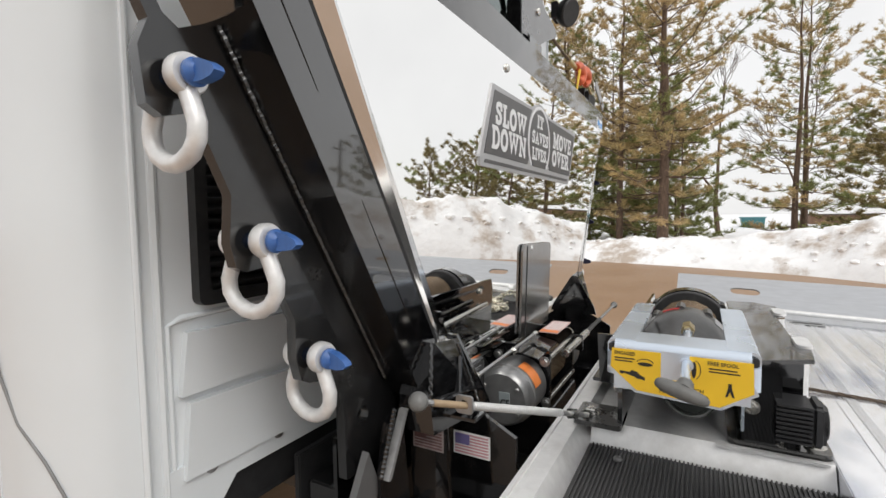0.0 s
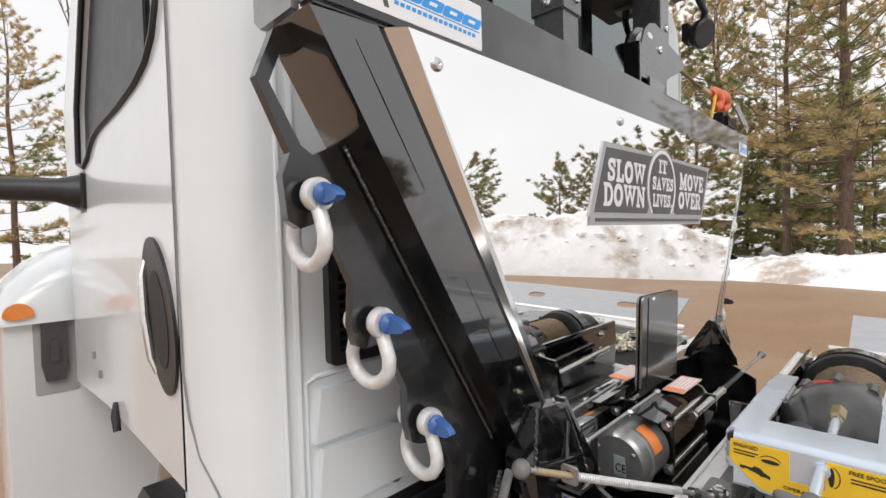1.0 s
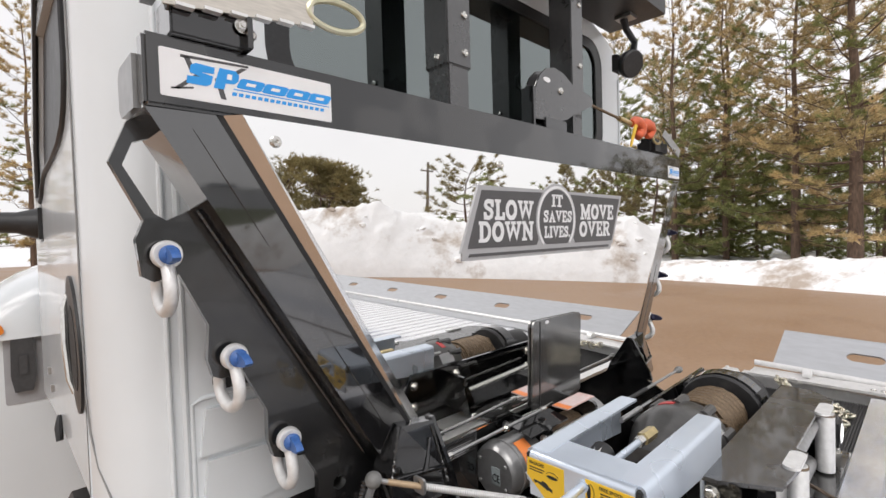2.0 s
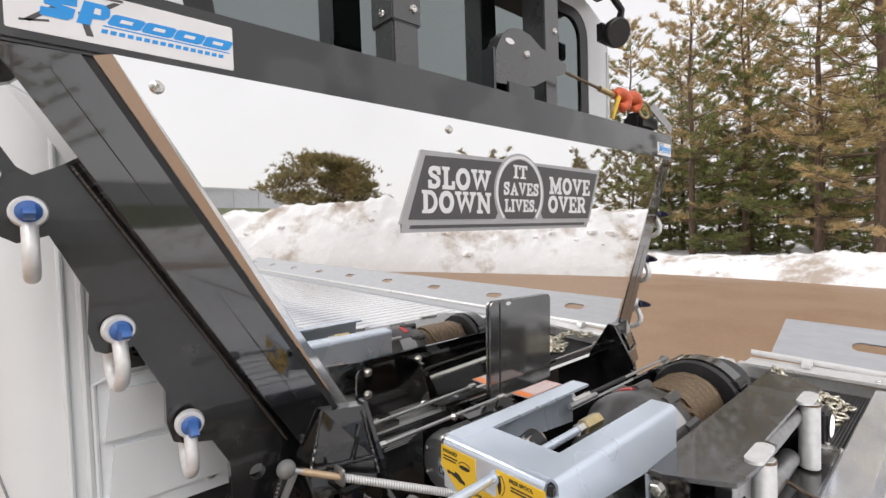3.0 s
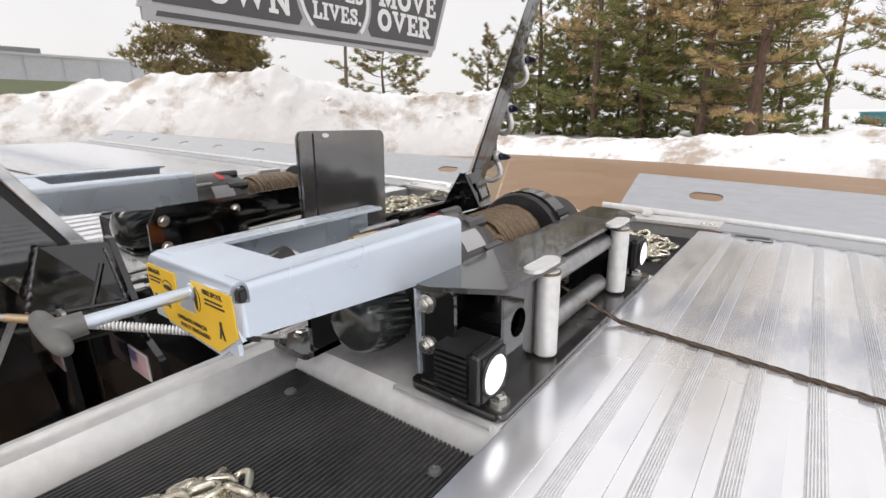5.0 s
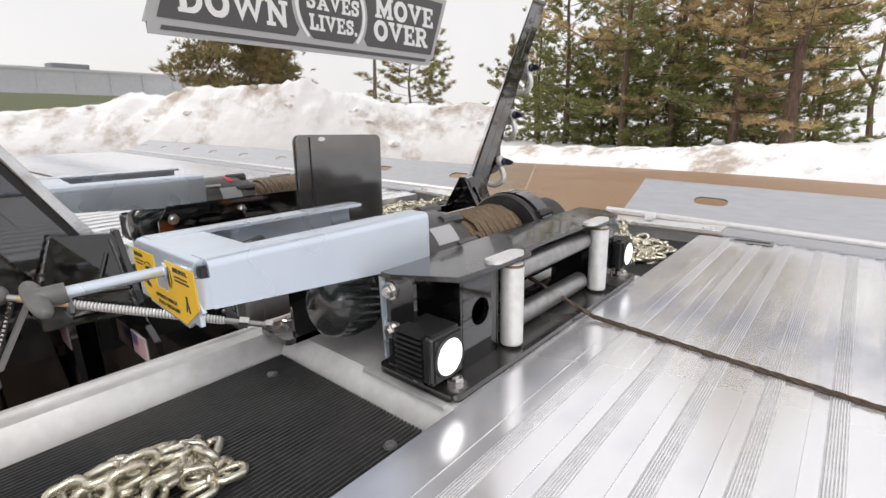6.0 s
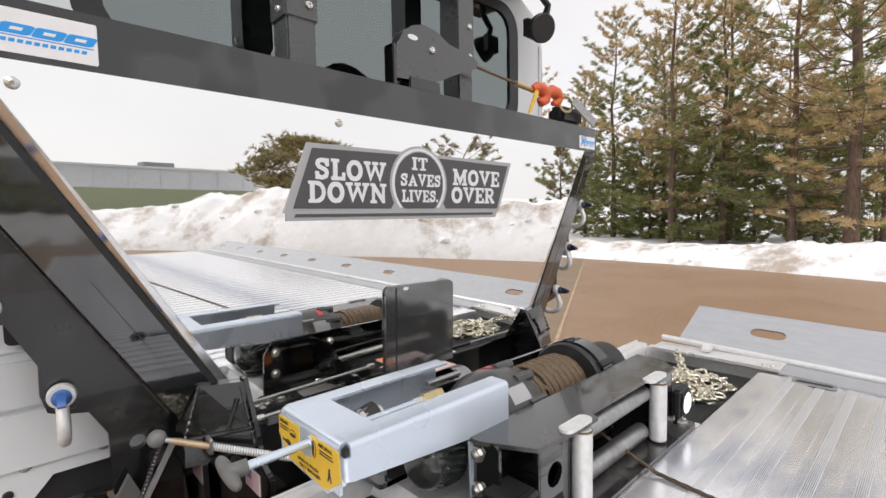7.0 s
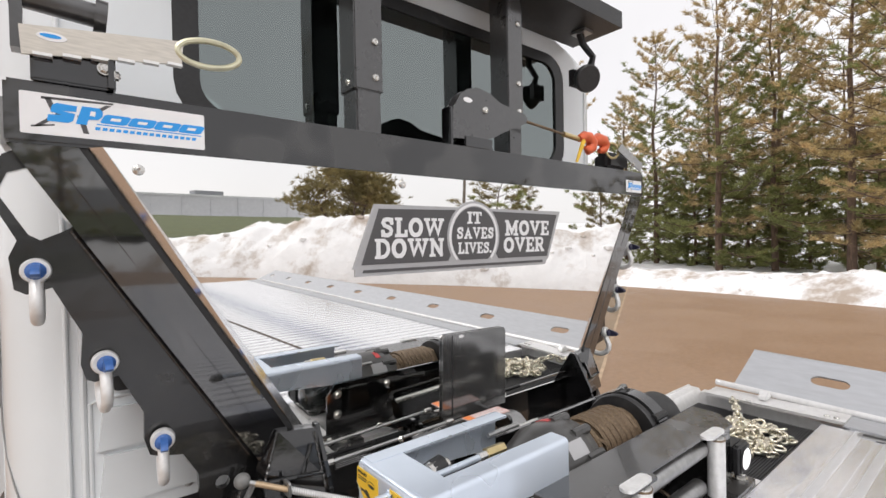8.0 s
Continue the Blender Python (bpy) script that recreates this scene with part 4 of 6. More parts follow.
for s in (-1, 1):
    part("end_bracket", prism([(0.0505, 1.908), (0.150, 1.908), (0.168, 1.925), (0.168, 1.985), (0.152, 2.002), (0.0505, 2.002)], 0, min(s * 1.208, s * 1.220), max(s * 1.208, s * 1.220)), MOTOR, tower, "shiny grey end bracket", bevel=0.003)
    leg = [(s * 1.21, 1.906), (s * 1.097, 1.906), (s * (inner(1.12) + 0.021), 1.12), (s * (inner(1.03) + 0.10), 1.03), (s * (inner(1.10) + 0.135), 1.10)]
    bm = prism(leg, 1, 0.013, 0.150)
    for v in bm.verts:
        if v.co.y < 0.05:  # the face turns a little outwards
            v.co.y += 0.055 * (abs(v.co.x) - inner(v.co.z) - 0.021)
    part("sloping_arm", bm, ARM, tower, "glossy black sloping arm", bevel=0.011, segs=4)
    # added black strip draws the dark band along the arm's rounded edge
    part("edge_shade_strip", prism([(s * 1.099, 1.906), (s * 1.082, 1.906), (s * (inner(1.12) + 0.0063), 1.12), (s * (inner(1.12) + 0.021), 1.12)], 1, 0.0165, 0.09), RUBBER, tower, "black strip added for the dark band beside the arm")
    for a0, a1 in ((0.03, 0.30), (0.50, 0.86)):
        p0 = Vector((s * 1.151, 0.0156, 1.90)).lerp(Vector((s * 0.665, 0.0156, 1.10)), a0)
        p1 = Vector((s * 1.151, 0.0156, 1.90)).lerp(Vector((s * 0.665, 0.0156, 1.10)), a1)
        part("crease", tube([p0, p0.lerp(p1, 0.5), p1], [0.0004, 0.0012, 0.0004], 6), BLACK, tower)
    outline = [(1.205, 1.905), (1.222, 1.895), (1.252, 1.82), (1.203, 1.715), (1.217, 1.68), (1.210, 1.612), (1.190, 1.60), (1.148, 1.612), (1.098, 1.505), (1.103, 1.435), (1.094, 1.40),
               (1.078, 1.392), (1.034, 1.398), (0.986, 1.30), (0.987, 1.235), (0.976, 1.195), (0.958, 1.186), (0.905, 1.175), (0.872, 1.115), (0.868, 0.965), (0.70, 0.95), (0.70, 1.15), (1.10, 1.80)]
    hole = [(1.176, 1.872), (1.215, 1.857), (1.232, 1.815), (1.185, 1.728), (1.165, 1.715), (1.128, 1.733), (1.105, 1.748), (1.118, 1.785)]
    fl = prism([(s * x, z) for x, z in outline], 1, 0.100, 0.120, holes=[[(s * x, z) for x, z in hole], [(s * x, z) for x, z in arc(0.815, 1.075, 0.018, 0, 330, 11)]])
    part("flange_plate", fl, FLANGE, tower, "black flange plate cut with scallops for shackles")
    bead = []
    for k in range(231):
        z = 1.735 - k / 230 * 0.605
        bead.append((s * (inner(z) + 0.134 + 0.0055), 0.094 + 0.0008 * math.sin(k * 0.7), z))
    part("weld", tube(bead, [0.0046 + 0.0014 * (k % 3 == 0) for k in range(231)], 7), WELD, tower, "rippled weld bead")
    # gusset box at the foot of the arm, its face sloping out towards the deck
    bm = bmesh.new()
    q = [(0.700, -0.002, 1.205), (0.600, -0.006, 1.194), (0.588, -0.050, 1.065), (0.586, -0.058, 1.03), (0.748, -0.026, 1.03), (0.742, -0.014, 1.10)]
    fv = [bm.verts.new((s * x, y, z)) for x, y, z in q]
    bv = [bm.verts.new((s * x, 0.06, z)) for x, y, z in q]
    bm.faces.new((fv[0], fv[1], fv[2], fv[5]))
    bm.faces.new((fv[5], fv[2], fv[3], fv[4]))
    for k in range(6):
        bm.faces.new((fv[k], fv[(k + 1) % 6], bv[(k + 1) % 6], bv[k]))
    bm.faces.new(bv[::-1])
    part("gusset", bm, BLACK, tower, "black welded gusset", smooth=0)
    part("gusset_web", prism([(0.05, 1.03), (-0.06, 1.03), (-0.145, 0.985), (-0.145, 0.80), (0.05, 0.80)], 0, s * 0.588, s * 0.600), BLACK, tower, bevel=0.002)
    part("gusset_web", prism([(0.05, 1.03), (-0.03, 1.03), (-0.045, 0.80), (0.05, 0.80)], 0, s * 0.700, s * 0.712), BLACK, tower, bevel=0.002)
    part("gusset_edge", prism([(0.028, 1.196), (0.0, 1.20), (-0.075, 1.065), (-0.085, 1.03), (-0.055, 1.03), (-0.052, 1.06)], 0, s * 0.587, s * 0.598), BLACK, tower, bevel=0.003)
    for x0, y0, z0, x1, y1, z1 in ((0.702, 0.004, 1.205, 0.744, -0.016, 1.09), (0.608, -0.010, 1.185, 0.597, -0.056, 1.05), (0.665, -0.022, 1.075, 0.660, -0.040, 1.035)):
        part("weld", tube([(s * (x0 + (x1 - x0) * k / 22), y0 + (y1 - y0) * k / 22 + 0.0015 * math.sin(k * 2), z0 + (z1 - z0) * k / 22) for k in range(23)], [0.0042 + 0.0014 * math.sin(k * 2.1) for k in range(23)], 7), WELD, tower)
    part("gusset_bar", tube([(s * 0.600, -0.048, 1.085), (s * 0.735, -0.022, 1.092)], 0.005, 8), BLACK, tower)
    part("gusset_bar", tube([(s * 0.622, -0.024, 1.160), (s * 0.655, -0.038, 1.085)], 0.005, 8), BLACK, tower)
    part("leg_edge", prism([(s * 0.748, 1.075), (s * 0.757, 1.075), (s * 0.822, 0.955), (s * 0.813, 0.955)], 1, 0.034, 0.052), BARE, tower, "bare grey plate edge", bevel=0.002)
    part("leg_plate", prism([(s * 0.80, 1.06), (s * 0.820, 0.965), (s * 0.820, 0.70), (s * 0.70, 0.70), (s * 0.74, 1.06)], 1, 0.053, 0.066, holes=[arc(s * 0.785, 1.012, 0.012, 0, 330, 11)]), BLACK, tower, bevel=0.003)
    part("foot_flange", prism([(s * x, z) for x, z in ((0.842, 1.016), (0.807, 0.930), (0.878, 0.83), (0.955, 0.70), (1.03, 0.70), (0.925, 0.87))], 1, 0.0665, 0.082), PRIMER, tower, bevel=0.003)
    part("weld", tube([(s * (0.775 + 0.050 * k / 30), 0.051, 1.082 - 0.125 * k / 30) for k in range(31)], [0.0045 + 0.0018 * (k % 2) for k in range(31)], 7), WELD, tower, "rippled weld bead")
part("base_beam", box((-0.66, 0.013, 0.86), (-0.405, 0.09, 1.099)), BLACK, tower, bevel=0.005)
part("base_beam", box((-0.404, 0.062, 0.86), (0.66, 0.09, 1.099)), BLACK, tower, bevel=0.005)
part("base_plate", box((-0.76, 0.022, 0.72), (0.76, 0.045, 0.858)), BLACK, tower, bevel=0.003)
part("back_shield", box((-0.835, 0.155, 0.55), (0.835, 0.165, 1.02)), BLACK, tower)
part("base_angle", box((-0.76, -0.12, 0.76), (0.76, 0.03, 0.775)), BLACK, tower, bevel=0.003)
# flat smoked plate lying on the lower part of the sheet
def on_sheet(bm):
    """Leans a part with the sheet and sets it just before it."""
    for v in bm.verts:
        v.co.y += lean_y(v.co.z) - 0.007
    return bm


outline = [(-0.146, 1.085), (0.156, 1.085)]
outline += [(0.136 + 0.020 * math.cos(radians(q)), 1.355 + 0.020 * math.sin(radians(q))) for q in (0, 22, 45, 68, 90)]
outline += [(-0.126 - 0.020 * math.sin(radians(q)), 1.361 + 0.020 * math.cos(radians(q))) for q in (0, 30, 60, 90)]
flap = part("guide_flap", on_sheet(prism(outline, 1, -0.003, 0.004)), FLAP, tower, "dark polished flat guide flap with rounded corners", smooth=0)
part("flap_hole", on_sheet(prism([(-0.064 + 0.012 * math.cos(k * 0.7), 1.368 + 0.006 * math.sin(k * 0.7)) for k in range(9)], 1, -0.0042, -0.003)), PAPER, flap)
# fixed dark line in place of an upright mirrored in the flap
part("flap_reflection", on_sheet(box((-0.1065, -0.0045, 1.088), (-0.1025, -0.003, 1.374))), RUBBER, flap, "dark vertical line painted for a reflection")

# uprights behind the beam and the light platform
for x0, x1, z1 in ((-0.394, -0.290, 2.72), (0.312, 0.404, 2.72)):
    post = part("upright", box((x0 + 0.006, 0.108, 1.95), (x1 - 0.006, 0.20, 2.20)), BEAM, tower, bevel=0.005)
    part("sleeve", box((x0, 0.102, 2.19), (x1, 0.206, z1)), BEAM, post, bevel=0.004)
    for z in (2.235, 2.351, 2.60):
        screw((x1 - 0.03, 0.102, z), (0, -1, 0), 0.013, post, CHROME, "bolt_head")
    screw((x0, 0.150, 2.219), (-1, 0, 0), 0.012, post, CHROME, "bolt_head")
part("light_platform", prism([(0.0, 2.72), (0.285, 2.72), (0.285, 2.80), (0.0, 2.80)], 0, -1.02, 1.02), PLASTIC, tower, "black light platform", bevel=0.006)


# ---- shackles ----
def shackle(name, at, paint, label):
    """A bow shackle through the flange, its pin head towards the deck."""
    x, y, z = at
    ob = thing(name, at, label, "shackle", "shackles on the tower")
    curve = [(-0.031, -0.012), (-0.033, -0.026), (-0.041, -0.048), (-0.049, -0.074), (-0.047, -0.098), (-0.035, -0.118), (-0.016, -0.130), (0.0, -0.133)]
    curve = curve + [(-a, b) for a, b in curve[-2::-1]]
    bow = part("bow", tube([(x, y + a, z + b * 0.82) for a, b in curve], 0.0122, 12), GALV, ob, smooth=60)
    for d in (-1, 1):
        part("eye", lathe([(0.012, -0.011), (0.024, -0.011), (0.0265, -0.006), (0.0265, 0.006), (0.024, 0.011), (0.012, 0.011)], (x, y + d * 0.031, z), (0, 1, 0), 24), GALV, ob)
    pin = part("pin", lathe([(0.012, 0.046), (0.012, -0.046), (0.0175, -0.0465), (0.018, -0.052), (0.014, -0.056), (0.010, -0.060)], (x, y, z), (0, 1, 0), 20), paint, ob, "painted screw pin")
    part("pin_tab", prism([(y - 0.056, z - 0.014), (y - 0.072, z - 0.014), (y - 0.088, z - 0.011), (y - 0.095, z - 0.005), (y - 0.092, z + 0.001), (y - 0.080, z + 0.008), (y - 0.066, z + 0.013), (y - 0.056, z + 0.014)], 0, x - 0.0075, x + 0.0075), paint, pin, bevel=0.005)
    return ob


first = shackle("shackle", (-1.173, 0.107, 1.651), BLUE, "galvanised bow shackle with a blue screw pin on the flange")
for x, z, turn in ((-1.062, 1.438, 4), (-0.949, 1.233, -5)):
    copy_thing(first, pose(x, 0.107, z, 0, 0, turn))
first = shackle("shackle", (1.173, 0.107, 1.651), DARKPIN, "galvanised bow shackle with a dark navy screw pin on the flange")
for x, z, turn in ((1.055, 1.438, -14), (0.943, 1.233, 12)):
    copy_thing(first, pose(x, 0.107, z, 0, 0, turn))


# ---- warning sign on the polished sheet ----
sign = thing("warning_sign", (0.01, lean_y(1.7), 1.60), "charcoal and silver warning plate lettered SLOW DOWN MOVE OVER", "sign")


def signed(pts, y0, y1, mat, name, label=""):
    bm = prism(pts, 1, y0, y1)
    for v in bm.verts:
        v.co.y += lean_y(v.co.z)
    return part(name, bm, mat, sign, label, smooth=0)


ZB, ZT = 1.597, 1.812
signed([(-0.468, ZB), (0.393, ZB), (0.405, ZB + 0.022), (0.412, ZB + 0.022), (0.487, ZT)] + arc(0.003, 1.712, 0.124, 54, 126, 12) + [(-0.402, ZT), (-0.475, ZB + 0.022), (-0.468, ZB + 0.022)],
       -0.004, 0.0, SIGNLIGHT, "plate", "silver backing plate")
for pts in ([(-0.448, ZB + 0.034), (-0.118, ZB + 0.034)] + arc(0.003, 1.712, 0.126, 210, 134, 8) + [(-0.388, ZT - 0.014)],
            [(0.402, ZB + 0.034), (0.124, ZB + 0.034)] + arc(0.003, 1.712, 0.126, -30, 46, 8) + [(0.464, ZT - 0.014)]):
    signed(pts, -0.0055, -0.004, SIGNGREY, "field")
signed([(-0.062, ZB + 0.034), (0.068, ZB + 0.034)] + arc(0.003, 1.712, 0.104, -48, 228, 24), -0.0055, -0.004, SIGNGREY, "field")
ringpts = arc(0.003, 1.712, 0.1165, -44, 224, 28) + arc(0.003, 1.712, 0.1075, 224, -44, 28)
signed(ringpts, -0.0058, -0.004, SIGNWHITE, "arch_line")
signed([(-0.445, ZB + 0.010), (0.375, ZB + 0.010), (0.378, ZB + 0.019), (-0.441, ZB + 0.019)], -0.0055, -0.004, SIGNGREY, "rule")


def band(points, t, closed=False):
    """Outline quads of a stroke of width t along points."""
    pts = [Vector((*p, 0)) for p in points]
    left, right = [], []
    for k, p in enumerate(pts):
        a = pts[k - 1] if (k or closed) else None
        b = pts[(k + 1) % len(pts)] if (k + 1 < len(pts) or closed) else None
        d0 = (p - a).normalized() if a is not None else None
        d1 = (b - p).normalized() if b is not None else None
        d = ((d0 or d1) + (d1 or d0)).normalized()
        nrm = Vector((-d.y, d.x, 0))
        m = t / 2 / max(0.35, nrm.dot(Vector((-(d1 or d0).y, (d1 or d0).x, 0))))
        left.append(p + nrm * m)
        right.append(p - nrm * m)
    q = range(len(pts) if closed else len(pts) - 1)
    return [(left[k], left[(k + 1) % len(pts)], right[(k + 1) % len(pts)], right[k]) for k in q]


def slab(ch):
    """Strokes of a slab-serif capital in a box one high: (width, list of quads)."""
    def rect(x0, y0, x1, y1):
        return [tuple(Vector((x, y, 0)) for x, y in ((x0, y0), (x1, y0), (x1, y1), (x0, y1)))]

    def oval(cx, cy, rx, ry, a0, a1, n=16):
        return [(cx + rx * math.cos(radians(a0 + (a1 - a0) * k / n)), cy + ry * math.sin(radians(a0 + (a1 - a0) * k / n))) for k in range(n + 1)]
    T, S = 0.24, 0.15
    if ch == "I":
        return 0.50, [rect(.13, 0, .37, 1), rect(0, 0, .5, S), rect(0, 1 - S, .5, 1)]
    if ch == "L":
        return 0.76, [rect(.10, 0, .10 + T, 1), rect(0, 0, .76, S + .03), rect(0, 1 - S, .44, 1), rect(.58, 0, .76, .38)]
    if ch == "T":
        return 0.84, [rect(.30, 0, .54, 1), rect(.14, 0, .70, S), rect(0, 1 - S, .84, 1), rect(0, .68, .14, 1), rect(.70, .68, .84, 1)]
    if ch == "E":
        return 0.80, [rect(.10, 0, .10 + T, 1), rect(0, 0, .80, S), rect(0, 1 - S, .78, 1), rect(.3, .43, .58, .57), rect(.64, 0, .80, .32), rect(.63, .70, .78, 1), rect(.5, .36, .60, .64)]
    if ch == "O":
        return 0.92, [band(oval(.46, .5, .34, .40, 0, 360, 24)[:-1], T, True)]
    if ch == "D":
        return 0.90, [rect(.08, 0, .08 + T, 1), rect(0, 0, .42, S), rect(0, 1 - S, .42, 1), band([(.36, .915)] + oval(.40, .5, .38, .415, 85, -85, 14) + [(.36, .085)], T * .85)]
    if ch == "S":
        return 0.78, [band([(.66, .66), (.64, .78), (.52, .89), (.36, .90), (.20, .84), (.15, .72), (.22, .60), (.40, .53), (.56, .46), (.63, .34), (.58, .18), (.42, .10), (.26, .11), (.14, .22), (.12, .36)], T * .86), rect(.58, .62, .74, .98), rect(.04, .02, .20, .38)]
    if ch == "N":
        return 1.0, [rect(.10, 0, .28, 1), rect(.72, 0, .90, 1), band([(.16, .96), (.84, .04)], T), rect(0, 0, .40, S), rect(.60, 1 - S, 1.0, 1), rect(0, 1 - S, .30, 1)]
    if ch == "W":
        return 1.36, [band([(.16, .96), (.40, .05), (.68, .92), (.96, .05), (1.20, .96)], T * .92), rect(0, 1 - S, .40, 1), rect(.50, 1 - S, .86, 1), rect(.96, 1 - S, 1.36, 1)]
    if ch == "M":
        return 1.16, [rect(.10, 0, .30, 1), rect(.86, 0, 1.06, 1), band([(.20, .95), (.58, .22), (.96, .95)], T * .85), rect(0, 0, .42, S), rect(.74, 0, 1.16, S), rect(0, 1 - S, .26, 1), rect(.90, 1 - S, 1.16, 1)]
    if ch == "V":
        return 0.98, [band([(.16, .96), (.49, .06), (.82, .96)], T * .95), rect(0, 1 - S, .40, 1), rect(.58, 1 - S, .98, 1)]
    if ch == "A":
        return 1.0, [band([(.16, .04), (.50, .94), (.84, .04)], T * .95), rect(.28, .26, .72, .40), rect(0, 0, .40, S), rect(.60, 0, 1.0, S)]
    if ch == "R":
        return 0.96, [rect(.10, 0, .10 + T, 1), rect(0, 0, .44, S), rect(0, 1 - S, .42, 1), band([(.34, .92), (.60, .92), (.74, .82), (.76, .70), (.70, .56), (.58, .49), (.34, .49)], T * .75), band([(.50, .48), (.78, .06)], T), rect(.64, 0, .96, S)]
    return 0.26, [rect(0, 0, .24, .24)]


for text, x0, x1, z, h in (("SLOW", -0.383, -0.137, 1.712, 0.061), ("DOWN", -0.403, -0.137, 1.647, 0.061), ("IT", -0.032, 0.036, 1.757, 0.042), ("SAVES", -0.080, 0.097, 1.704, 0.041),
                           ("LIVES.", -0.074, 0.086, 1.652, 0.040), ("MOVE", 0.157, 0.412, 1.714, 0.058), ("OVER", 0.150, 0.385, 1.650, 0.058)):
    glyphs = [slab(c) for c in text]
    total = sum(w for w, _ in glyphs) + 0.07 * (len(glyphs) - 1)
    sx = (x1 - x0) / total
    u = 0.0
    for ch, (w, groups) in zip(text, glyphs):
        bm = bmesh.new()
        lift = 0.0
        for quads in groups:
            lift += 0.00006
            for quad in quads:
                top = [bm.verts.new((x0 + (u + p.x) * sx, lean_y(z + min(1, max(0, p.y)) * h) - 0.0062 - lift, z + min(1, max(0, p.y)) * h)) for p in quad]
                low_ = [bm.verts.new((v.co.x, v.co.y + 0.0012, v.co.z)) for v in top]
                bm.faces.new(top)
                for k in range(4):
                    bm.faces.new((top[k], top[(k + 1) % 4], low_[(k + 1) % 4], low_[k]))
        part("letter", bm, SIGNWHITE, sign, "white slab letter", smooth=0)
        u += w + 0.07


# ---- stickers ----
def sticker(name, x0, x1, z0, z1, y, label):
    """A white maker's label: a dark trestle, a blue mark and slanted blue bars."""
    ob = thing(name, (x0, y, z0), label, "label")
    w, h = x1 - x0, z1 - z0
    part("backing", prism(rounded(x0, x1, z0, z1, h * 0.04, 2), 1, y - 0.0012, y), PAPER, ob, smooth=0)

    def bar(pts, mat, name, d=0.0004):
        part(name, prism([(x0 + u * w, z0 + v * h) for u, v in pts], 1, y - 0.0012 - d, y - 0.0011), mat, ob, smooth=0)
    for pts in ([(.06, .18), (.09, .18), (.20, .55), (.17, .55)], [(.17, .62), (.145, .90), (.115, .90), (.15, .55)], [(.30, .12), (.33, .12), (.30, .55), (.27, .55)],
                [(.30, .55), (.42, .90), (.45, .90), (.33, .52)], [(.10, .86), (.46, .93), (.46, .98), (.10, .92)], [(.05, .16), (.16, .24), (.16, .28), (.05, .20)]):
        bar(pts, SIGNGREY, "trestle_line")
    for pts in ([(.125, .34), (.225, .34), (.250, .40), (.262, .58), (.200, .62), (.268, .64), (.272, .78), (.175, .80), (.150, .74), (.142, .58), (.195, .52), (.130, .50)],
                [(.262, .34), (.318, .34), (.328, .48), (.375, .50), (.400, .58), (.404, .72), (.385, .80), (.298, .80)]):
        bar(pts, LOGOBLUE, "blue_mark", 0.0008)
    bar([(.333, .58), (.362, .58), (.366, .70), (.341, .70)], PAPER, "mark_slit", 0.0011)
    for k in range(4):
        u = 0.40 + 0.148 * k
        bar([(u - .005, .43), (u + .110, .43), (u + .132, .46), (u + .158, .64), (u + .145, .67), (u + .030, .67), (u + .012, .64), (u - .012, .46)], LOGOBLUE, "slanted_bar")
        bar([(u + .040, .515), (u + .094, .515), (u + .104, .59), (u + .050, .59)], PAPER, "bar_opening", 0.0008)
    bar([(.37, .375), (.98, .375), (.98, .40), (.37, .40)], LOGOBLUE, "rule")
    for k in range(16):
        u = 0.36 + 0.037 * k
        bar([(u, .24), (u + .026, .24), (u + .030, .32), (u + .004, .32)], LOGOBLUE, "small_bar")
    return ob


sticker("maker_label", -1.188, -0.857, 1.926, 2.009, 0.008, "white label with blue slanted bars on the black crossbeam")
sticker("maker_label", 1.045, 1.19, 1.926, 1.985, 0.008, "small white label with blue bars at the crossbeam end")


PINK = material("sunbleached_red", (0.55, 0.27, 0.30), 0.5, vary=0.1)
MAUVE = material("sunbleached_blue", (0.16, 0.14, 0.32), 0.5, vary=0.1)
FADED = material("faded_sticker", (0.20, 0.17, 0.17), 0.6, vary=0.3, scale=60)
FADED_RED = material("faded_sticker_red", (0.09, 0.045, 0.045), 0.6, vary=0.3, scale=60)


def flag(x0, z0, w, h, y, label, inks):
    ob = thing("flag_sticker", (x0, y, z0), label, "sticker", "flag stickers")
    part("backing", box((x0, y - 0.001, z0), (x0 + w, y, z0 + h)), inks[0], ob, smooth=0)
    for k in range(7):
        za = z0 + h * (0.08 + 0.84 * (2 * k) / 13)
        part("stripe", box((x0 + w * .05, y - 0.0016, za), (x0 + w * .95, y - 0.001, za + h * 0.84 / 13)), inks[1], ob, smooth=0)
    part("canton", box((x0 + w * .05, y - 0.0022, z0 + h * .46), (x0 + w * .45, y - 0.0016, z0 + h * .92)), inks[2], ob, smooth=0)
    return ob


# both stick to upright gusset webs and face the near side of the truck
fl = flag(0, 0, 0.092, 0.054, 0, "small red, white and blue flag sticker on black steel", (PAPER, PINK, MAUVE))
fl.matrix_basis = pose(-0.6005, 0.007, 0.922, 0, 0, -90)
fl = flag(0, 0, 0.074, 0.050, 0, "faded brown flag sticker on black steel", (FADED, FADED_RED, FADED_RED))
fl.matrix_basis = pose(-0.7125, 0.046, 0.978, 0, 0, -90)


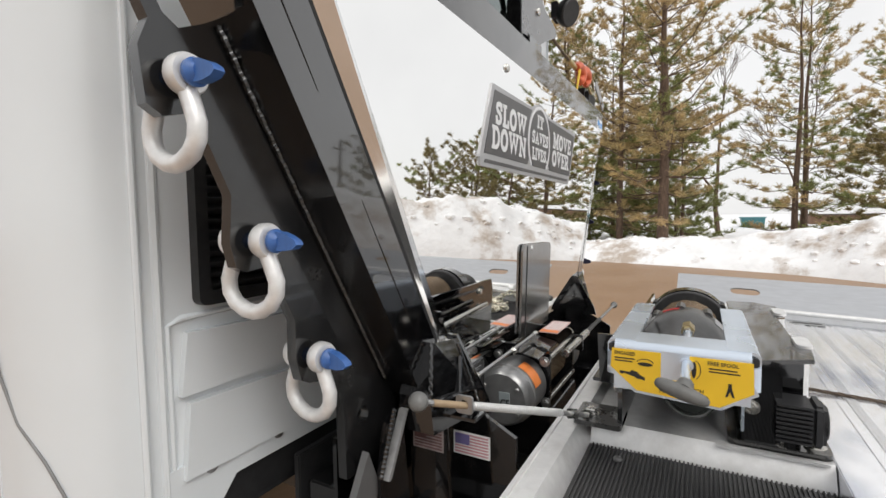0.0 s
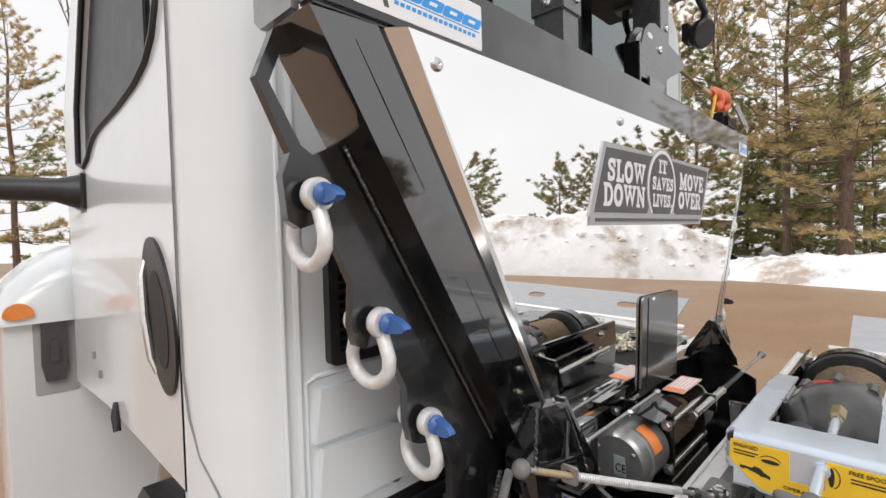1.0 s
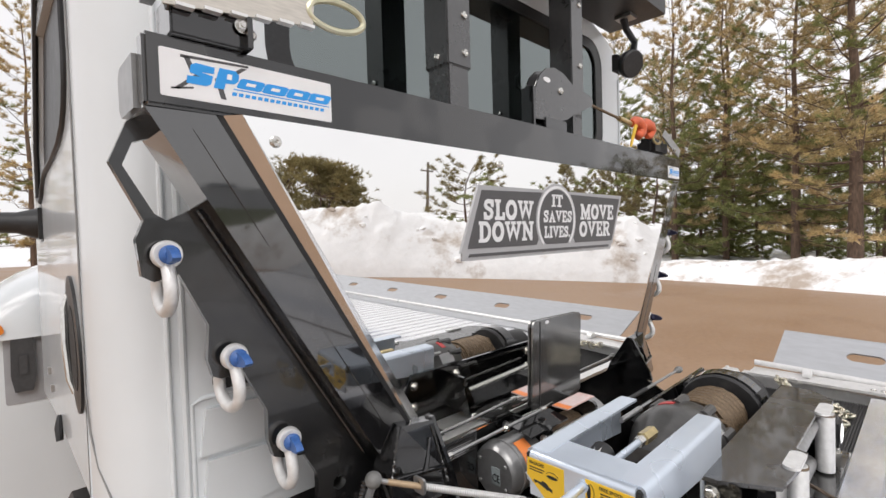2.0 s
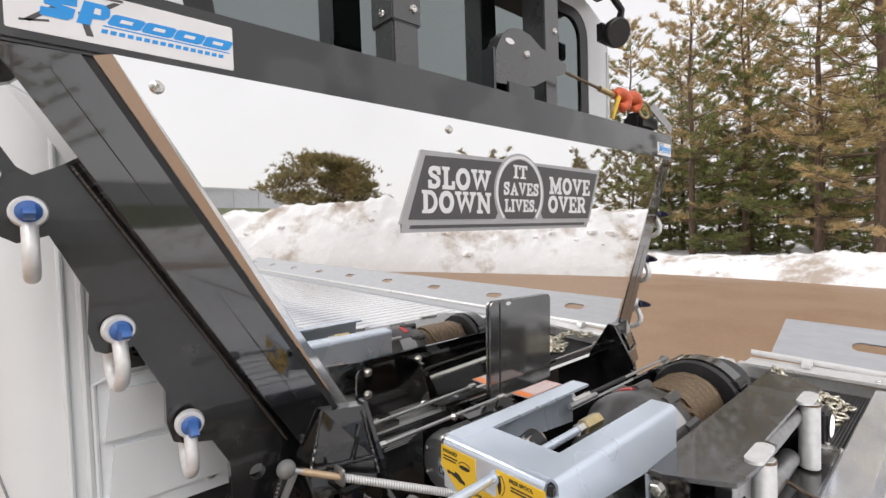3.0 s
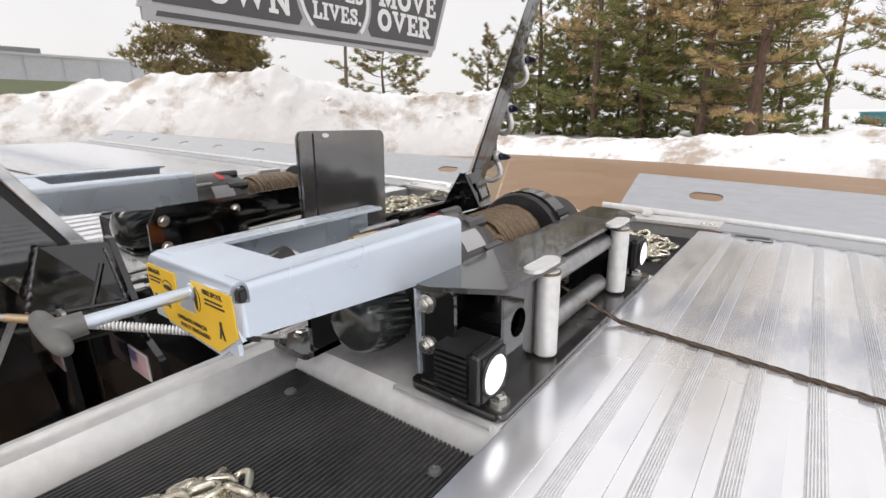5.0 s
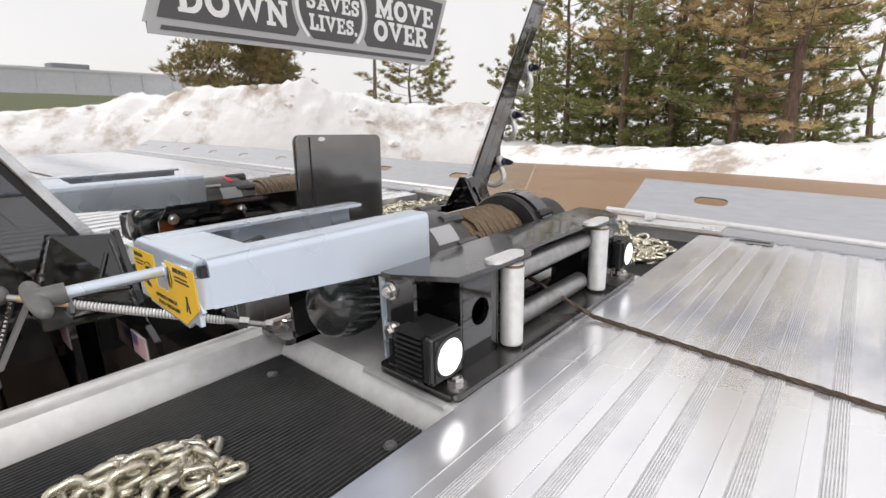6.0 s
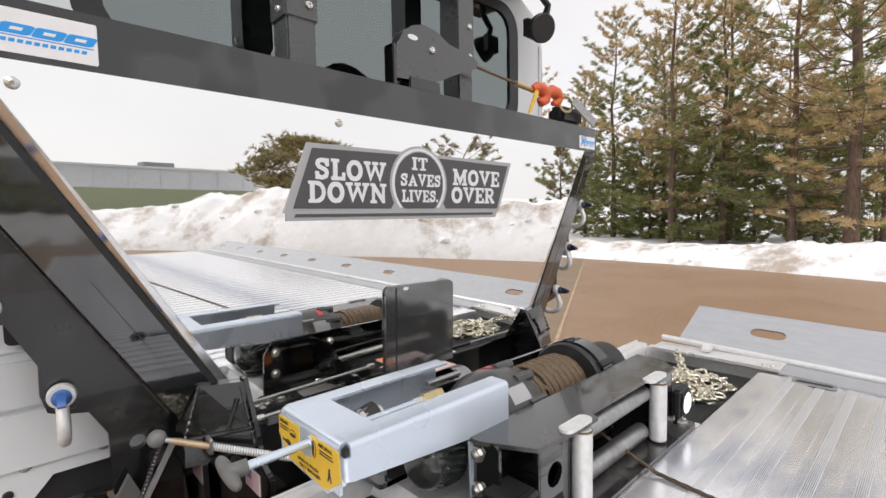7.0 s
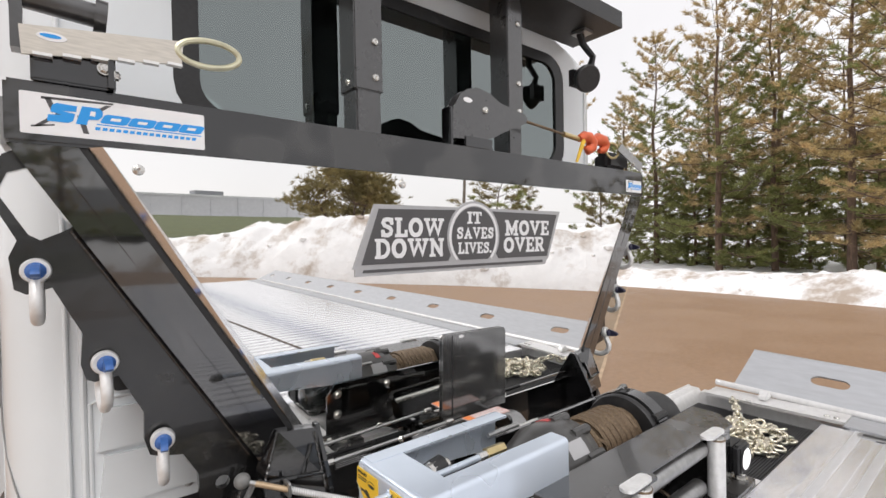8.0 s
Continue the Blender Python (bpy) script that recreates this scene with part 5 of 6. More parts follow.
# ---- side-puller winch under the polished sheet ----
def side_winch():
    ob = thing("tower_winch", (-0.2, -0.04, 0.90), "grey electric winch with a rope drum under the tower face", "winch")
    y, z = -0.024, 0.978
    part("motor", lathe([(0.02, -0.005), (0.068, -0.004), (0.077, 0.004), (0.080, 0.015), (0.080, 0.035), (0.084, 0.037), (0.084, 0.044), (0.080, 0.046), (0.080, 0.15), (0.07, 0.16)], (-0.38, y, z), (1, 0, 0), 36), MOTOR, ob, "round grey motor can")
    part("orange_label", prism([(y + 0.0815 * math.cos(radians(a)), z + 0.0815 * math.sin(radians(a))) for a in range(110, 165, 6)] +
                               [(y + 0.0804 * math.cos(radians(a)), z + 0.0804 * math.sin(radians(a))) for a in range(164, 109, -6)], 0, -0.325, -0.275), ORLABEL, ob, "orange warning label")
    part("data_plate", box((-0.3865, y - 0.025, z - 0.03), (-0.3845, y + 0.005, z + 0.02)), material("grey_data_plate", (0.30, 0.34, 0.35), 0.4), ob)
    letters("CE", 0, 0, 0.022, 0, ob, INK, width=0.026, at=Matrix.Translation((-0.388, y + 0.000, z - 0.02)) @ pose(0, 0, 0, 90, 0, -90), label="black CE mark")
    for a in (35, 145, 215, 325):
        hexbolt((-0.386, y + 0.058 * math.cos(radians(a)), z + 0.058 * math.sin(radians(a))), (-1, 0, 0), 0.006, "end_bolt", STEEL, ob, False)
    for x in (-0.215, 0.06):
        part("side_plate", prism(rounded(y - 0.085, y + 0.085, 0.90, 1.085, 0.02), 0, x, x + 0.014), BLACK, ob, bevel=0.002)
    part("drum", tube([(-0.20, y, z), (0.06, y, z)], 0.045, 24), STEEL, ob)
    coil = [(-0.195 + 0.25 * k / 400, y + 0.058 * math.cos(k * 0.55), z + 0.058 * math.sin(k * 0.55)) for k in range(401)]
    part("wound_rope", tube(coil, 0.0065, 6), ROPE, ob, "rusty wire rope wound on the drum")
    for dy, dz in ((-0.075, 0.07), (0.07, 0.075), (-0.078, -0.05)):
        part("tie_rod", tube([(-0.235, y + dy, z + dz), (0.085, y + dy, z + dz)], 0.009, 12), CHROME, ob, "chromed tie rod")
        hexbolt((-0.232, y + dy, z + dz), (-1, 0, 0), 0.011, "rod_nut", STEEL, ob)
    part("gear_case", lathe([(0.075, 0), (0.082, 0.01), (0.082, 0.10), (0.06, 0.12)], (0.075, y, z), (1, 0, 0), 30), MOTOR, ob)
    part("mount", box((-0.235, y - 0.09, 0.775), (0.09, y + 0.06, 0.90)), BLACK, ob, bevel=0.004)
    part("warning_plate", box((-0.10, -0.10, 1.100), (0.07, -0.04, 1.103)), material("pale_red_plate", (0.66, 0.46, 0.43), 0.4), ob, "pale red plate with small print")
    part("red_band", box((-0.098, -0.098, 1.1032), (-0.07, -0.042, 1.1038)), ORLABEL, ob)
    for k in range(5):
        part("text_bar", box((-0.06, -0.092 + 0.010 * k, 1.1032), (0.055 - 0.012 * (k % 2), -0.089 + 0.010 * k, 1.1038)), PAPER, ob)
    part("cover", prism([(-0.10, 1.072), (-0.03, 1.086), (-0.03, 1.090), (-0.10, 1.076)], 0, -0.30, -0.10), BLACK, ob, bevel=0.001)
    return ob


side_winch()

# linkage rods lying along the foot of the sheet
for n, a, b, r, m in (("link_rod", (-0.58, -0.040, 1.100), (-0.16, -0.045, 1.108), 0.0048, STEEL),):
    rod = thing(n, a, "bright steel linkage rod along the tower foot", "rod")
    part("rod", tube([a, b], r, 12), m, rod)
    for p in (a, b):
        part("clevis", lathe([(r * 1.7, -0.014), (r * 1.9, -0.010), (r * 1.9, 0.010), (r * 1.7, 0.014)], p, (1, 0, 0), 14), CHROME, rod)
    for f in (0.55,):
        hexbolt(Vector(a).lerp(Vector(b), f) + Vector((0, -r, 0)), (0, -1, 0.3), 0.008, "joint_bolt", CHROME, rod)

notice = thing("notice_plate", (-0.50, -0.02, 1.03), "black plate with rows of small white print below the sheet", "label")
part("backing", box((-0.54, 0.0110, 1.050), (-0.42, 0.0130, 1.088)), INK, notice)
for k in range(6):
    part("text_bar", box((-0.535, 0.0103, 1.053 + 0.0055 * k), (-0.46 + 0.012 * ((k * 7) % 3), 0.0111, 1.0548 + 0.0055 * k)), SIGNLIGHT, notice, smooth=0)

# spring rod with the ball knob
def spring_lever():
    ob = thing("spring_lever", (-0.80, -0.022, 1.118), "spring-loaded pull rod with a grey ball knob", "lever", "tower levers")
    A, B = Vector((-0.80, -0.022, 1.118)), Vector((-0.41, -0.262, 0.990))
    d = (B - A).normalized()
    u1 = d.orthogonal().normalized()
    u2 = d.cross(u1)
    part("knob", lathe([(0.0005, -0.0195)] + [(0.0195 * math.sin(math.pi * k / 12), -0.0195 * math.cos(math.pi * k / 12)) for k in range(1, 12)] + [(0.0005, 0.0195)], A, d, 20), KNOB, ob, "grey ball knob")
    part("rod", tube([A, B], 0.006, 10), STEEL, ob)
    part("sleeve", tube([A.lerp(B, 0.07), A.lerp(B, 0.24)], 0.0072, 12), SLEEVE, ob)
    part("spring", tube([A.lerp(B, 0.25 + 0.55 * k / 520) + (u1 * math.cos(k * 0.55) + u2 * math.sin(k * 0.55)) * 0.0072 for k in range(521)], 0.0021, 5), GALV, ob, "coil spring")
    part("guide_bracket", prism(rounded(-0.094, -0.057, 1.071, 1.108, 0.006, 3), 0, -0.711, -0.705, holes=[arc(-0.0755, 1.0895, 0.010, 0, 330, 11)]), STEEL, ob, "grey guide plate with a hole", smooth=0)
    part("bracket_foot", box((-0.711, -0.10, 1.056), (-0.66, -0.02, 1.063)), BLACK, ob)
    for p, q in ((A.lerp(B, 0.86), A.lerp(B, 0.9)), (A.lerp(B, 0.97), A.lerp(B, 1.0))):
        part("nut", tube([p, q], 0.013, 6), CHROME, ob)
    return ob


def pull_rod():
    """A long rod along the side winch towards the far side of the truck."""
    ob = thing("pull_rod", (0.06, -0.13, 1.05), "long steel pull rod with a bright plated sleeve", "lever", "tower levers")
    A, B = Vector((-0.12, -0.128, 1.046)), Vector((0.74, -0.136, 1.052))
    part("rod", tube([A, B], 0.0055, 10), STEEL, ob)
    part("sleeve", tube([A.lerp(B, 0.03), A.lerp(B, 0.33)], 0.0115, 14), CHROME, ob, "bright plated sleeve")
    part("guard_tube", tube([A.lerp(B, 0.34), A.lerp(B, 0.62)], 0.0072, 12), PLASTIC, ob, "black guard tube")
    part("end_knob", lathe([(0.006, -0.035), (0.009, -0.03), (0.010, -0.012), (0.014, -0.008), (0.0155, 0.004), (0.012, 0.018), (0.004, 0.022)], B, B - A, 14), KNOB, ob, "small grey end knob")
    for f in (0.0, 0.33):
        part("nut", tube([A.lerp(B, f), A.lerp(B, f + 0.014)], 0.0135, 6), CHROME, ob)
    part("clamp", box((0.064, -0.142, 1.010), (0.074, -0.106, 1.062)), BLACK, ob, bevel=0.002)
    return ob


KNOB = material("grey_knob_plastic", (0.17, 0.17, 0.165), 0.5, vary=0.15, scale=60)
SLEEVE = material("tan_sleeve", (0.42, 0.31, 0.2), 0.5, 0.4)
spring_lever()
pull_rod()

# hoses and wiring seen below the cab floor
hose = thing("hydraulic_hose", (-0.9, 0.15, 0.90), "grey hydraulic hose and loose wiring under the cab", "hose")
part("hose_run", tube([(-0.93, 0.42, 0.885), (-0.834, 0.42, 0.879), (-0.741, 0.42, 0.855), (-0.655, 0.42, 0.84), (-0.52, 0.42, 0.836)], 0.012, 10), BARE, hose)
part("second_hose", tube([(-0.88, 0.44, 0.85), (-0.77, 0.43, 0.83), (-0.66, 0.43, 0.825), (-0.55, 0.42, 0.83)], 0.008, 8), PLASTIC, hose)
for k in range(6):
    r = random.Random(k)
    pts = [(-0.65 + r.uniform(-.045, .045), 0.40 + r.uniform(-.02, .02), 0.856 + r.uniform(-.014, .022)) for _ in range(5)]
    part("wire", tube(pts, 0.0025, 6), [RED, INK, BLACK][k % 3], hose)
sill = thing("step_box", (-0.98, 0.05, 0.55), "dull grey steel tank lid beside the tower foot", "tank")
part("lid", box((-1.25, 0.08, 0.52), (-0.838, 0.62, 0.795)), material("painted_tank", (0.42, 0.42, 0.42), 0.35, 0.4, stain=(0.28, 0.275, 0.265, 0.5), stain_scale=8), sill, bevel=0.008)
part("filler_cap", lathe([(0.03, 0), (0.03, 0.012), (0.02, 0.02), (0.012, 0.03), (0.012, 0.05), (0.0005, 0.052)], (-0.905, 0.385, 0.795), (0, 0, 1), 18), CHROME, sill)
part("ribbed_hose", tube([(-0.905, 0.385, 0.84), (-0.87, 0.35, 0.89), (-0.83, 0.33, 0.93)], 0.007, 8), RUBBER, sill)
part("tank_bracket", box((-1.1, 0.2, 0.52), (-0.40, 0.32, 0.62)), BLACK, sill)

# ---- above the crossbeam ----
puller = thing("line_keeper", (-1.18, 0.02, 2.033), "brushed steel keeper plate with a brass loop on the crossbeam", "line keeper")
part("plate", prism([(-1.182, 2.075), (-0.905, 2.114), (-0.900, 2.168), (-1.185, 2.132)], 1, -0.012, -0.006), material("brushed_keeper", (0.60, 0.56, 0.50), 0.35, 0.8, vary=0.1, scale=30, stretch=(1, 1, 8)), puller, bevel=0.001)
loop = [(-0.845 + 0.068 * math.cos(a), 2.152 + 0.031 * math.sin(a) + 0.06 * 0.068 * math.cos(a)) for a in [k * math.pi / 16 for k in range(32)]]
part("loop", tube([(x, -0.009, z) for x, z in loop], 0.0072, 8, closed=True), material("pale_zinc_loop", (0.62, 0.60, 0.44), 0.35, 0.6), puller, "pale zinc loop")
for k in range(6):
    part("tab", box((-1.165 + 0.046 * k, -0.020, 2.076 + 0.0062 * k), (-1.135 + 0.046 * k, -0.004, 2.082 + 0.0062 * k)), GALV, puller)
part("oval_mark", prism([(-1.135 + 0.024 * math.cos(a), 2.118 + 0.009 * math.sin(a)) for a in [k * 0.3142 for k in range(20)]], 1, -0.0132, -0.012), PAPER, puller)
part("oval_blue", prism([(-1.137 + 0.017 * math.cos(a), 2.119 + 0.004 * math.sin(a)) for a in [k * 0.3142 for k in range(20)]], 1, -0.0138, -0.0132), LOGOBLUE, puller)
part("bracket", box((-1.17, 0.0, 2.033), (-1.03, 0.09, 2.105)), BLACK, puller, bevel=0.004)
part("lug", prism([(-0.02, 2.033), (0.03, 2.033), (0.03, 2.09), (-0.02, 2.09)], 0, -1.045, -1.035), BLACK, puller)
hexbolt((-1.05, -0.005, 2.075), (0, -1, 0), 0.010, "bolt", CHROME, puller)
hexbolt((-1.034, 0.0, 2.065), (1, 0, 0), 0.010, "bolt", CHROME, puller)
part("roller", tube([(-1.20, 0.05, 2.215), (-1.06, 0.05, 2.205)], 0.025, 16), BEAM, puller)
part("roller_collar", tube([(-1.062, 0.05, 2.205), (-1.04, 0.05, 2.203)], 0.036, 16), BEAM, puller)
part("roller_stand", box((-1.20, 0.03, 2.10), (-1.18, 0.07, 2.22)), BEAM, puller)

block = thing("pulley_block", (0.12, 0.05, 2.033), "grey steel pulley block standing on the crossbeam", "pulley")
side = [(-0.055, 2.06), (-0.05, 2.16), (-0.02, 2.215), (0.02, 2.245), (0.07, 2.258), (0.13, 2.25), (0.19, 2.222), (0.33, 2.20), (0.345, 2.185), (0.335, 2.165), (0.20, 2.11), (0.15, 2.085), (0.09, 2.07)]
part("cheek_plate", prism(side, 1, 0.030, 0.036), BEAM, block, "grey cheek plate", bevel=0.001)
part("cheek_plate", prism(side, 1, 0.072, 0.078), BEAM, block, bevel=0.001)
part("sheave", lathe([(0.065, 0.0), (0.085, 0.002), (0.07, 0.016), (0.085, 0.030), (0.065, 0.032)], (0.08, 0.038, 2.16), (0, 1, 0), 28), STEEL, block)
part("block_foot", box((0.0, 0.025, 2.033), (0.14, 0.085, 2.075)), BLACK, block, bevel=0.004)
screw((0.105, 0.030, 2.181), (0, -1, 0), 0.014, block, CHROME, "axle_pin")
part("oval_mark", prism([(0.02 + 0.022 * math.cos(a), 2.205 + 0.009 * math.sin(a)) for a in [k * 0.3142 for k in range(20)]], 1, 0.0288, 0.030), PAPER, block)
part("frame_bar", box((-0.065, 0.03, 2.033), (-0.05, 0.08, 2.17)), BLACK, block, bevel=0.003)

line_ = thing("winch_hook", (0.80, 0.05, 2.15), "orange slip hook on a wire rope with a yellow strap", "hook")
part("wire_rope", tube([(0.33, 0.055, 2.185), (0.52, 0.05, 2.168), (0.70, 0.04, 2.150)], 0.006, 8), ROPE, line_)
part("swage", tube([(0.60, 0.046, 2.160), (0.70, 0.040, 2.150)], 0.012, 10), BRASS, line_)
hk = [(0.70, 2.150), (0.735, 2.165), (0.77, 2.165), (0.80, 2.145), (0.795, 2.12), (0.77, 2.105), (0.745, 2.115)]
part("hook", tube([(x, 0.035, z) for x, z in hk], [0.016, 0.023, 0.026, 0.028, 0.026, 0.021, 0.009], 12), ORANGE, line_, "orange hook")
hk = [(0.80, 2.150), (0.84, 2.165), (0.88, 2.16), (0.90, 2.14), (0.885, 2.12), (0.85, 2.11)]
part("hook_clevis", tube([(x, 0.03, z) for x, z in hk], [0.018, 0.028, 0.029, 0.025, 0.021, 0.011], 12), ORANGE, line_, "orange clevis")
part("ring", tube([(0.945 + 0.055 * math.cos(a), 0.02, 2.120 + 0.036 * math.sin(a)) for a in [k * 0.39 for k in range(16)]], 0.006, 8, closed=True), BRASS, line_)
part("strap", prism([(0.655, 2.04), (0.668, 2.04), (0.73, 2.14), (0.71, 2.152)], 1, 0.020, 0.026), TAN, line_, "yellow strap end")
part("keeper", prism([(0.965, 2.12), (1.0, 2.155), (1.195, 2.075), (1.17, 2.035)], 1, 0.0, 0.006), STEEL, line_)
part("stand", box((0.93, 0.03, 2.033), (1.12, 0.12, 2.12)), PLASTIC, line_, bevel=0.02)
hexbolt((1.08, -0.006, 2.062), (0, -1, 0), 0.011, "bolt", CHROME, line_)


def hanging_lamp(x):
    """A black work lamp on a bent arm under the platform."""
    ob = thing("work_lamp", (x, 0.15, 2.72), "black round work lamp on a bent arm under the platform", "lamp", "platform lamps")
    part("arm", tube([(x - 0.02, 0.15, 2.72), (x - 0.01, 0.14, 2.66), (x + 0.06, 0.13, 2.61), (x + 0.03, 0.13, 2.54)], [0.02, 0.016, 0.016, 0.02], 10), PLASTIC, ob)
    part("housing", lathe([(0.03, -0.05), (0.055, -0.03), (0.066, 0.0), (0.066, 0.02), (0.06, 0.026)], (x, 0.13, 2.49), (-0.3, -0.8, -0.35), 24), PLASTIC, ob)
    for k in range(6):
        a = math.pi * k / 6
        part("cooling_fin", box((x - 0.045 + 0.016 * k, 0.17, 2.46), (x - 0.040 + 0.016 * k, 0.20, 2.54)), PLASTIC, ob)
    part("clamp", box((x - 0.05, 0.10, 2.705), (x + 0.02, 0.18, 2.72)), STEEL, ob)
    return ob


hanging_lamp(0.905)


# ---- flatbed deck ----
deck = thing("flatbed_deck", (0, -3.5, 0.86), "bright aluminium flatbed deck with ribbed planks", "flatbed")
YB = -6.45                       # rear end of the deck
FALL = 0.037                     # the deck falls towards its rear


def fall(bm, start=-0.8):
    """Lowers a long part with the slope of the deck."""
    for v in bm.verts:
        v.co.z += FALL * (v.co.y - start)
    return bm


part("front_rail", prism([(-0.190, ZD), (-0.236, ZD), (-0.262, 0.925), (-0.262, 0.86), (-0.190, 0.86)], 0, -1.25, 1.25), ALU_FRAME, deck, bevel=0.003)
part("front_lip", prism([(-0.186, ZD + 0.006), (-0.196, ZD + 0.006), (-0.196, ZD - 0.03), (-0.186, ZD - 0.03)], 0, -1.25, 1.25), ALU_FRAME, deck)
for s in (-1, 1):
    part("side_rail", fall(box((min(s * 1.20, s * 1.25), YB, 0.80), (max(s * 1.20, s * 1.25), -0.262, ZD - 0.001)), -0.262), ALU_FRAME, deck, bevel=0.003)
part("winch_bay", prism([(-0.372, ZD - 0.001), (0.47, ZD - 0.001), (0.47, 0.86), (-0.398, 0.86), (-0.396, 0.925)], 1, -0.735, -0.262), ALU_FRAME, deck, bevel=0.002)
part("bay_lip", prism([(-0.725, ZD + 0.003), (-0.53, ZD + 0.003), (-0.53, ZD - 0.003), (-0.725, ZD - 0.003)], 0, -0.386, -0.374), ALU_FRAME, deck, bevel=0.001)
part("underside", fall(box((-1.2, YB, 0.86), (1.2, -0.262, 0.885))), ALU_FRAME, deck)
for x0, x1 in ((-1.20, -0.399), (0.47, 1.17)):
    prof = [(-0.735, 0.886), (-0.735, 0.9155)]
    y = -0.732
    while y < -0.270:
        prof += [(y, 0.9155), (y + 0.001, 0.9205), (y + 0.0035, 0.9205), (y + 0.0045, 0.9155)]
        y += 0.0085
    prof += [(-0.262, 0.9155), (-0.262, 0.886)]
    bm = prism(prof, 0, x0, x1)
    tagged(part("rubber_mat", bm, MAT, None, smooth=0), "ribbed black rubber mat lying in the tool tray", "mat", "tray mats")
for x, y in ((-0.46, -0.335), (-0.46, -0.68), (-0.9, -0.34)):
    screw((x, y, 0.9205), (0, 0, 1), 0.011, deck, PRIMER, "mat_screw")
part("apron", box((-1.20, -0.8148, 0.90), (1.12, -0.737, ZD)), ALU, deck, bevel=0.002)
# ribbed planks across the deck, alike, on one mesh
bm = box((-1.20, -0.0865, 0.90), (1.20, -0.0003, ZD))
# thin grey floor under the ribs, painted as their shade
box((-1.20, -0.0470, ZD - 0.0002), (1.20, -0.0215, ZD + 0.0004), bm, 1)
for k in range(6):
    y = -0.0270 - 0.0037 * k
    prism([(y, ZD), (y + 0.0024, ZD), (y + 0.0019, ZD + 0.0019), (y + 0.0005, ZD + 0.0019)], 0, -1.20, 1.20, bm)
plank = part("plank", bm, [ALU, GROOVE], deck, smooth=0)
plank.location = (0, -0.815, 0)
k = 1
while -0.815 - 0.0865 * (k + 1) > YB:
    p = plank.copy()
    scene.collection.objects.link(p)
    p.location = (0, -0.815 - 0.0865 * k, -FALL * 0.0865 * k)
    k += 1
part("rear_edge", fall(box((-1.25, YB - 0.06, 0.86), (1.25, YB - 0.0005, ZD))), ALU_FRAME, deck, bevel=0.004)

# folded-out side rail with hand slots
rail = thing("side_board", (1.27, -3.4, ZD), "aluminium side board folded outwards with oval hand slots", "side board")
slots = [rounded(-0.765 - 0.69 * k, -0.630 - 0.69 * k, 0.125, 0.190, 0.031, 5) for k in range(9)]
bm = prism([(YB, 0.0), (-0.37, 0.0), (-0.37, 0.30), (YB, 0.30)], 0, 0.0, 0.008, holes=slots)
TURN_R = Matrix.Translation((1.30, 0, 0.992)) @ Matrix.Rotation(radians(67), 4, "Y")
bmesh.ops.transform(bm, matrix=TURN_R, verts=bm.verts)
fall(bm, -0.6)
board = part("board", bm, RAIL, rail, smooth=0)
part("board_edge", fall(tube([TURN_R @ Vector((0.004, y, 0.302)) for y in (-0.37, YB)], 0.006, 8), -0.6), RAIL, rail)
part("hinge_pipe", fall(tube([(1.288, -0.30, 0.990), (1.288, YB, 0.990)], 0.013, 14), -0.6), ALU_FRAME, rail)
part("hinge_leaf", prism([(1.16, ZD + 0.001), (1.285, ZD + 0.001), (1.285, ZD + 0.013), (1.16, ZD + 0.013)], 1, -0.80, -0.30), ALU_FRAME, rail, bevel=0.002)
part("hinge_leaf", fall(box((1.13, YB, ZD + 0.002), (1.282, -0.80, ZD + 0.009))), RAIL, rail, bevel=0.002)
part("leaf_latch", prism(arc(1.235, 0.985, 0.03, 0, 180, 10), 1, -0.53, -0.50), GALV, rail, bevel=0.002)
for y in (-0.74, -0.77):
    screw((1.19, y, ZD + 0.013), (0, 0, 1), 0.010, rail, CHROME, "leaf_bolt")
slot = part("tie_down_slot", prism(rounded(0.0, 0.05, -0.98, -0.85, 0.012), 2, ZD + 0.0018, ZD + 0.0055, holes=[rounded(0.010, 0.040, -0.97, -0.86, 0.008)]), STEEL, deck)
slot.location = (1.07, 0, -0.002)
part("slot_hole", box((1.082, -0.968, ZD + 0.0017), (1.108, -0.862, ZD + 0.0025)), INK, deck)


# ---- deck winch ----
winch = thing("deck_winch", (0, -0.48, ZD), "black deck winch with a rusty wire rope and roller fairlead", "winch")
part("base_plate", prism(rounded(-0.368, 0.44, -0.735, -0.55, 0.018, 4), 2, ZD + 0.001, ZD + 0.013), PLATE, winch, bevel=0.002)
part("rear_foot", prism(rounded(-0.42, -0.30, -0.335, -0.225, 0.01, 3), 2, ZD + 0.001, ZD + 0.013), PLATE, winch, bevel=0.002)
part("rear_plate", prism([(-0.40, ZD), (-0.40, 1.12), (-0.37, 1.165), (0.43, 1.165), (0.45, 1.12), (0.45, ZD)], 1, -0.335, -0.325), BLACK, winch, "black rear plate", bevel=0.003)
for x, z in ((-0.36, 1.125), (-0.36, 1.05), (-0.15, 1.125), (-0.15, 1.09), (0.30, 1.125), (0.30, 1.06)):
    hexbolt((x, -0.325, z), (0, 1, 0), 0.012, "bolt", CHROME, winch)
part("rear_gusset", prism([(-0.20, 1.14), (-0.19, 1.14), (-0.12, 1.0), (-0.16, 0.99)], 1, -0.325, -0.24), BLACK, winch, bevel=0.002)
part("rear_tray", box((-0.16, -0.325, 0.99), (0.32, -0.22, 1.0)), BLACK, winch, bevel=0.002)
part("tie_rod", tube([(-0.18, -0.29, 1.055), (0.30, -0.29, 1.075)], 0.012, 14), CHROME, winch)
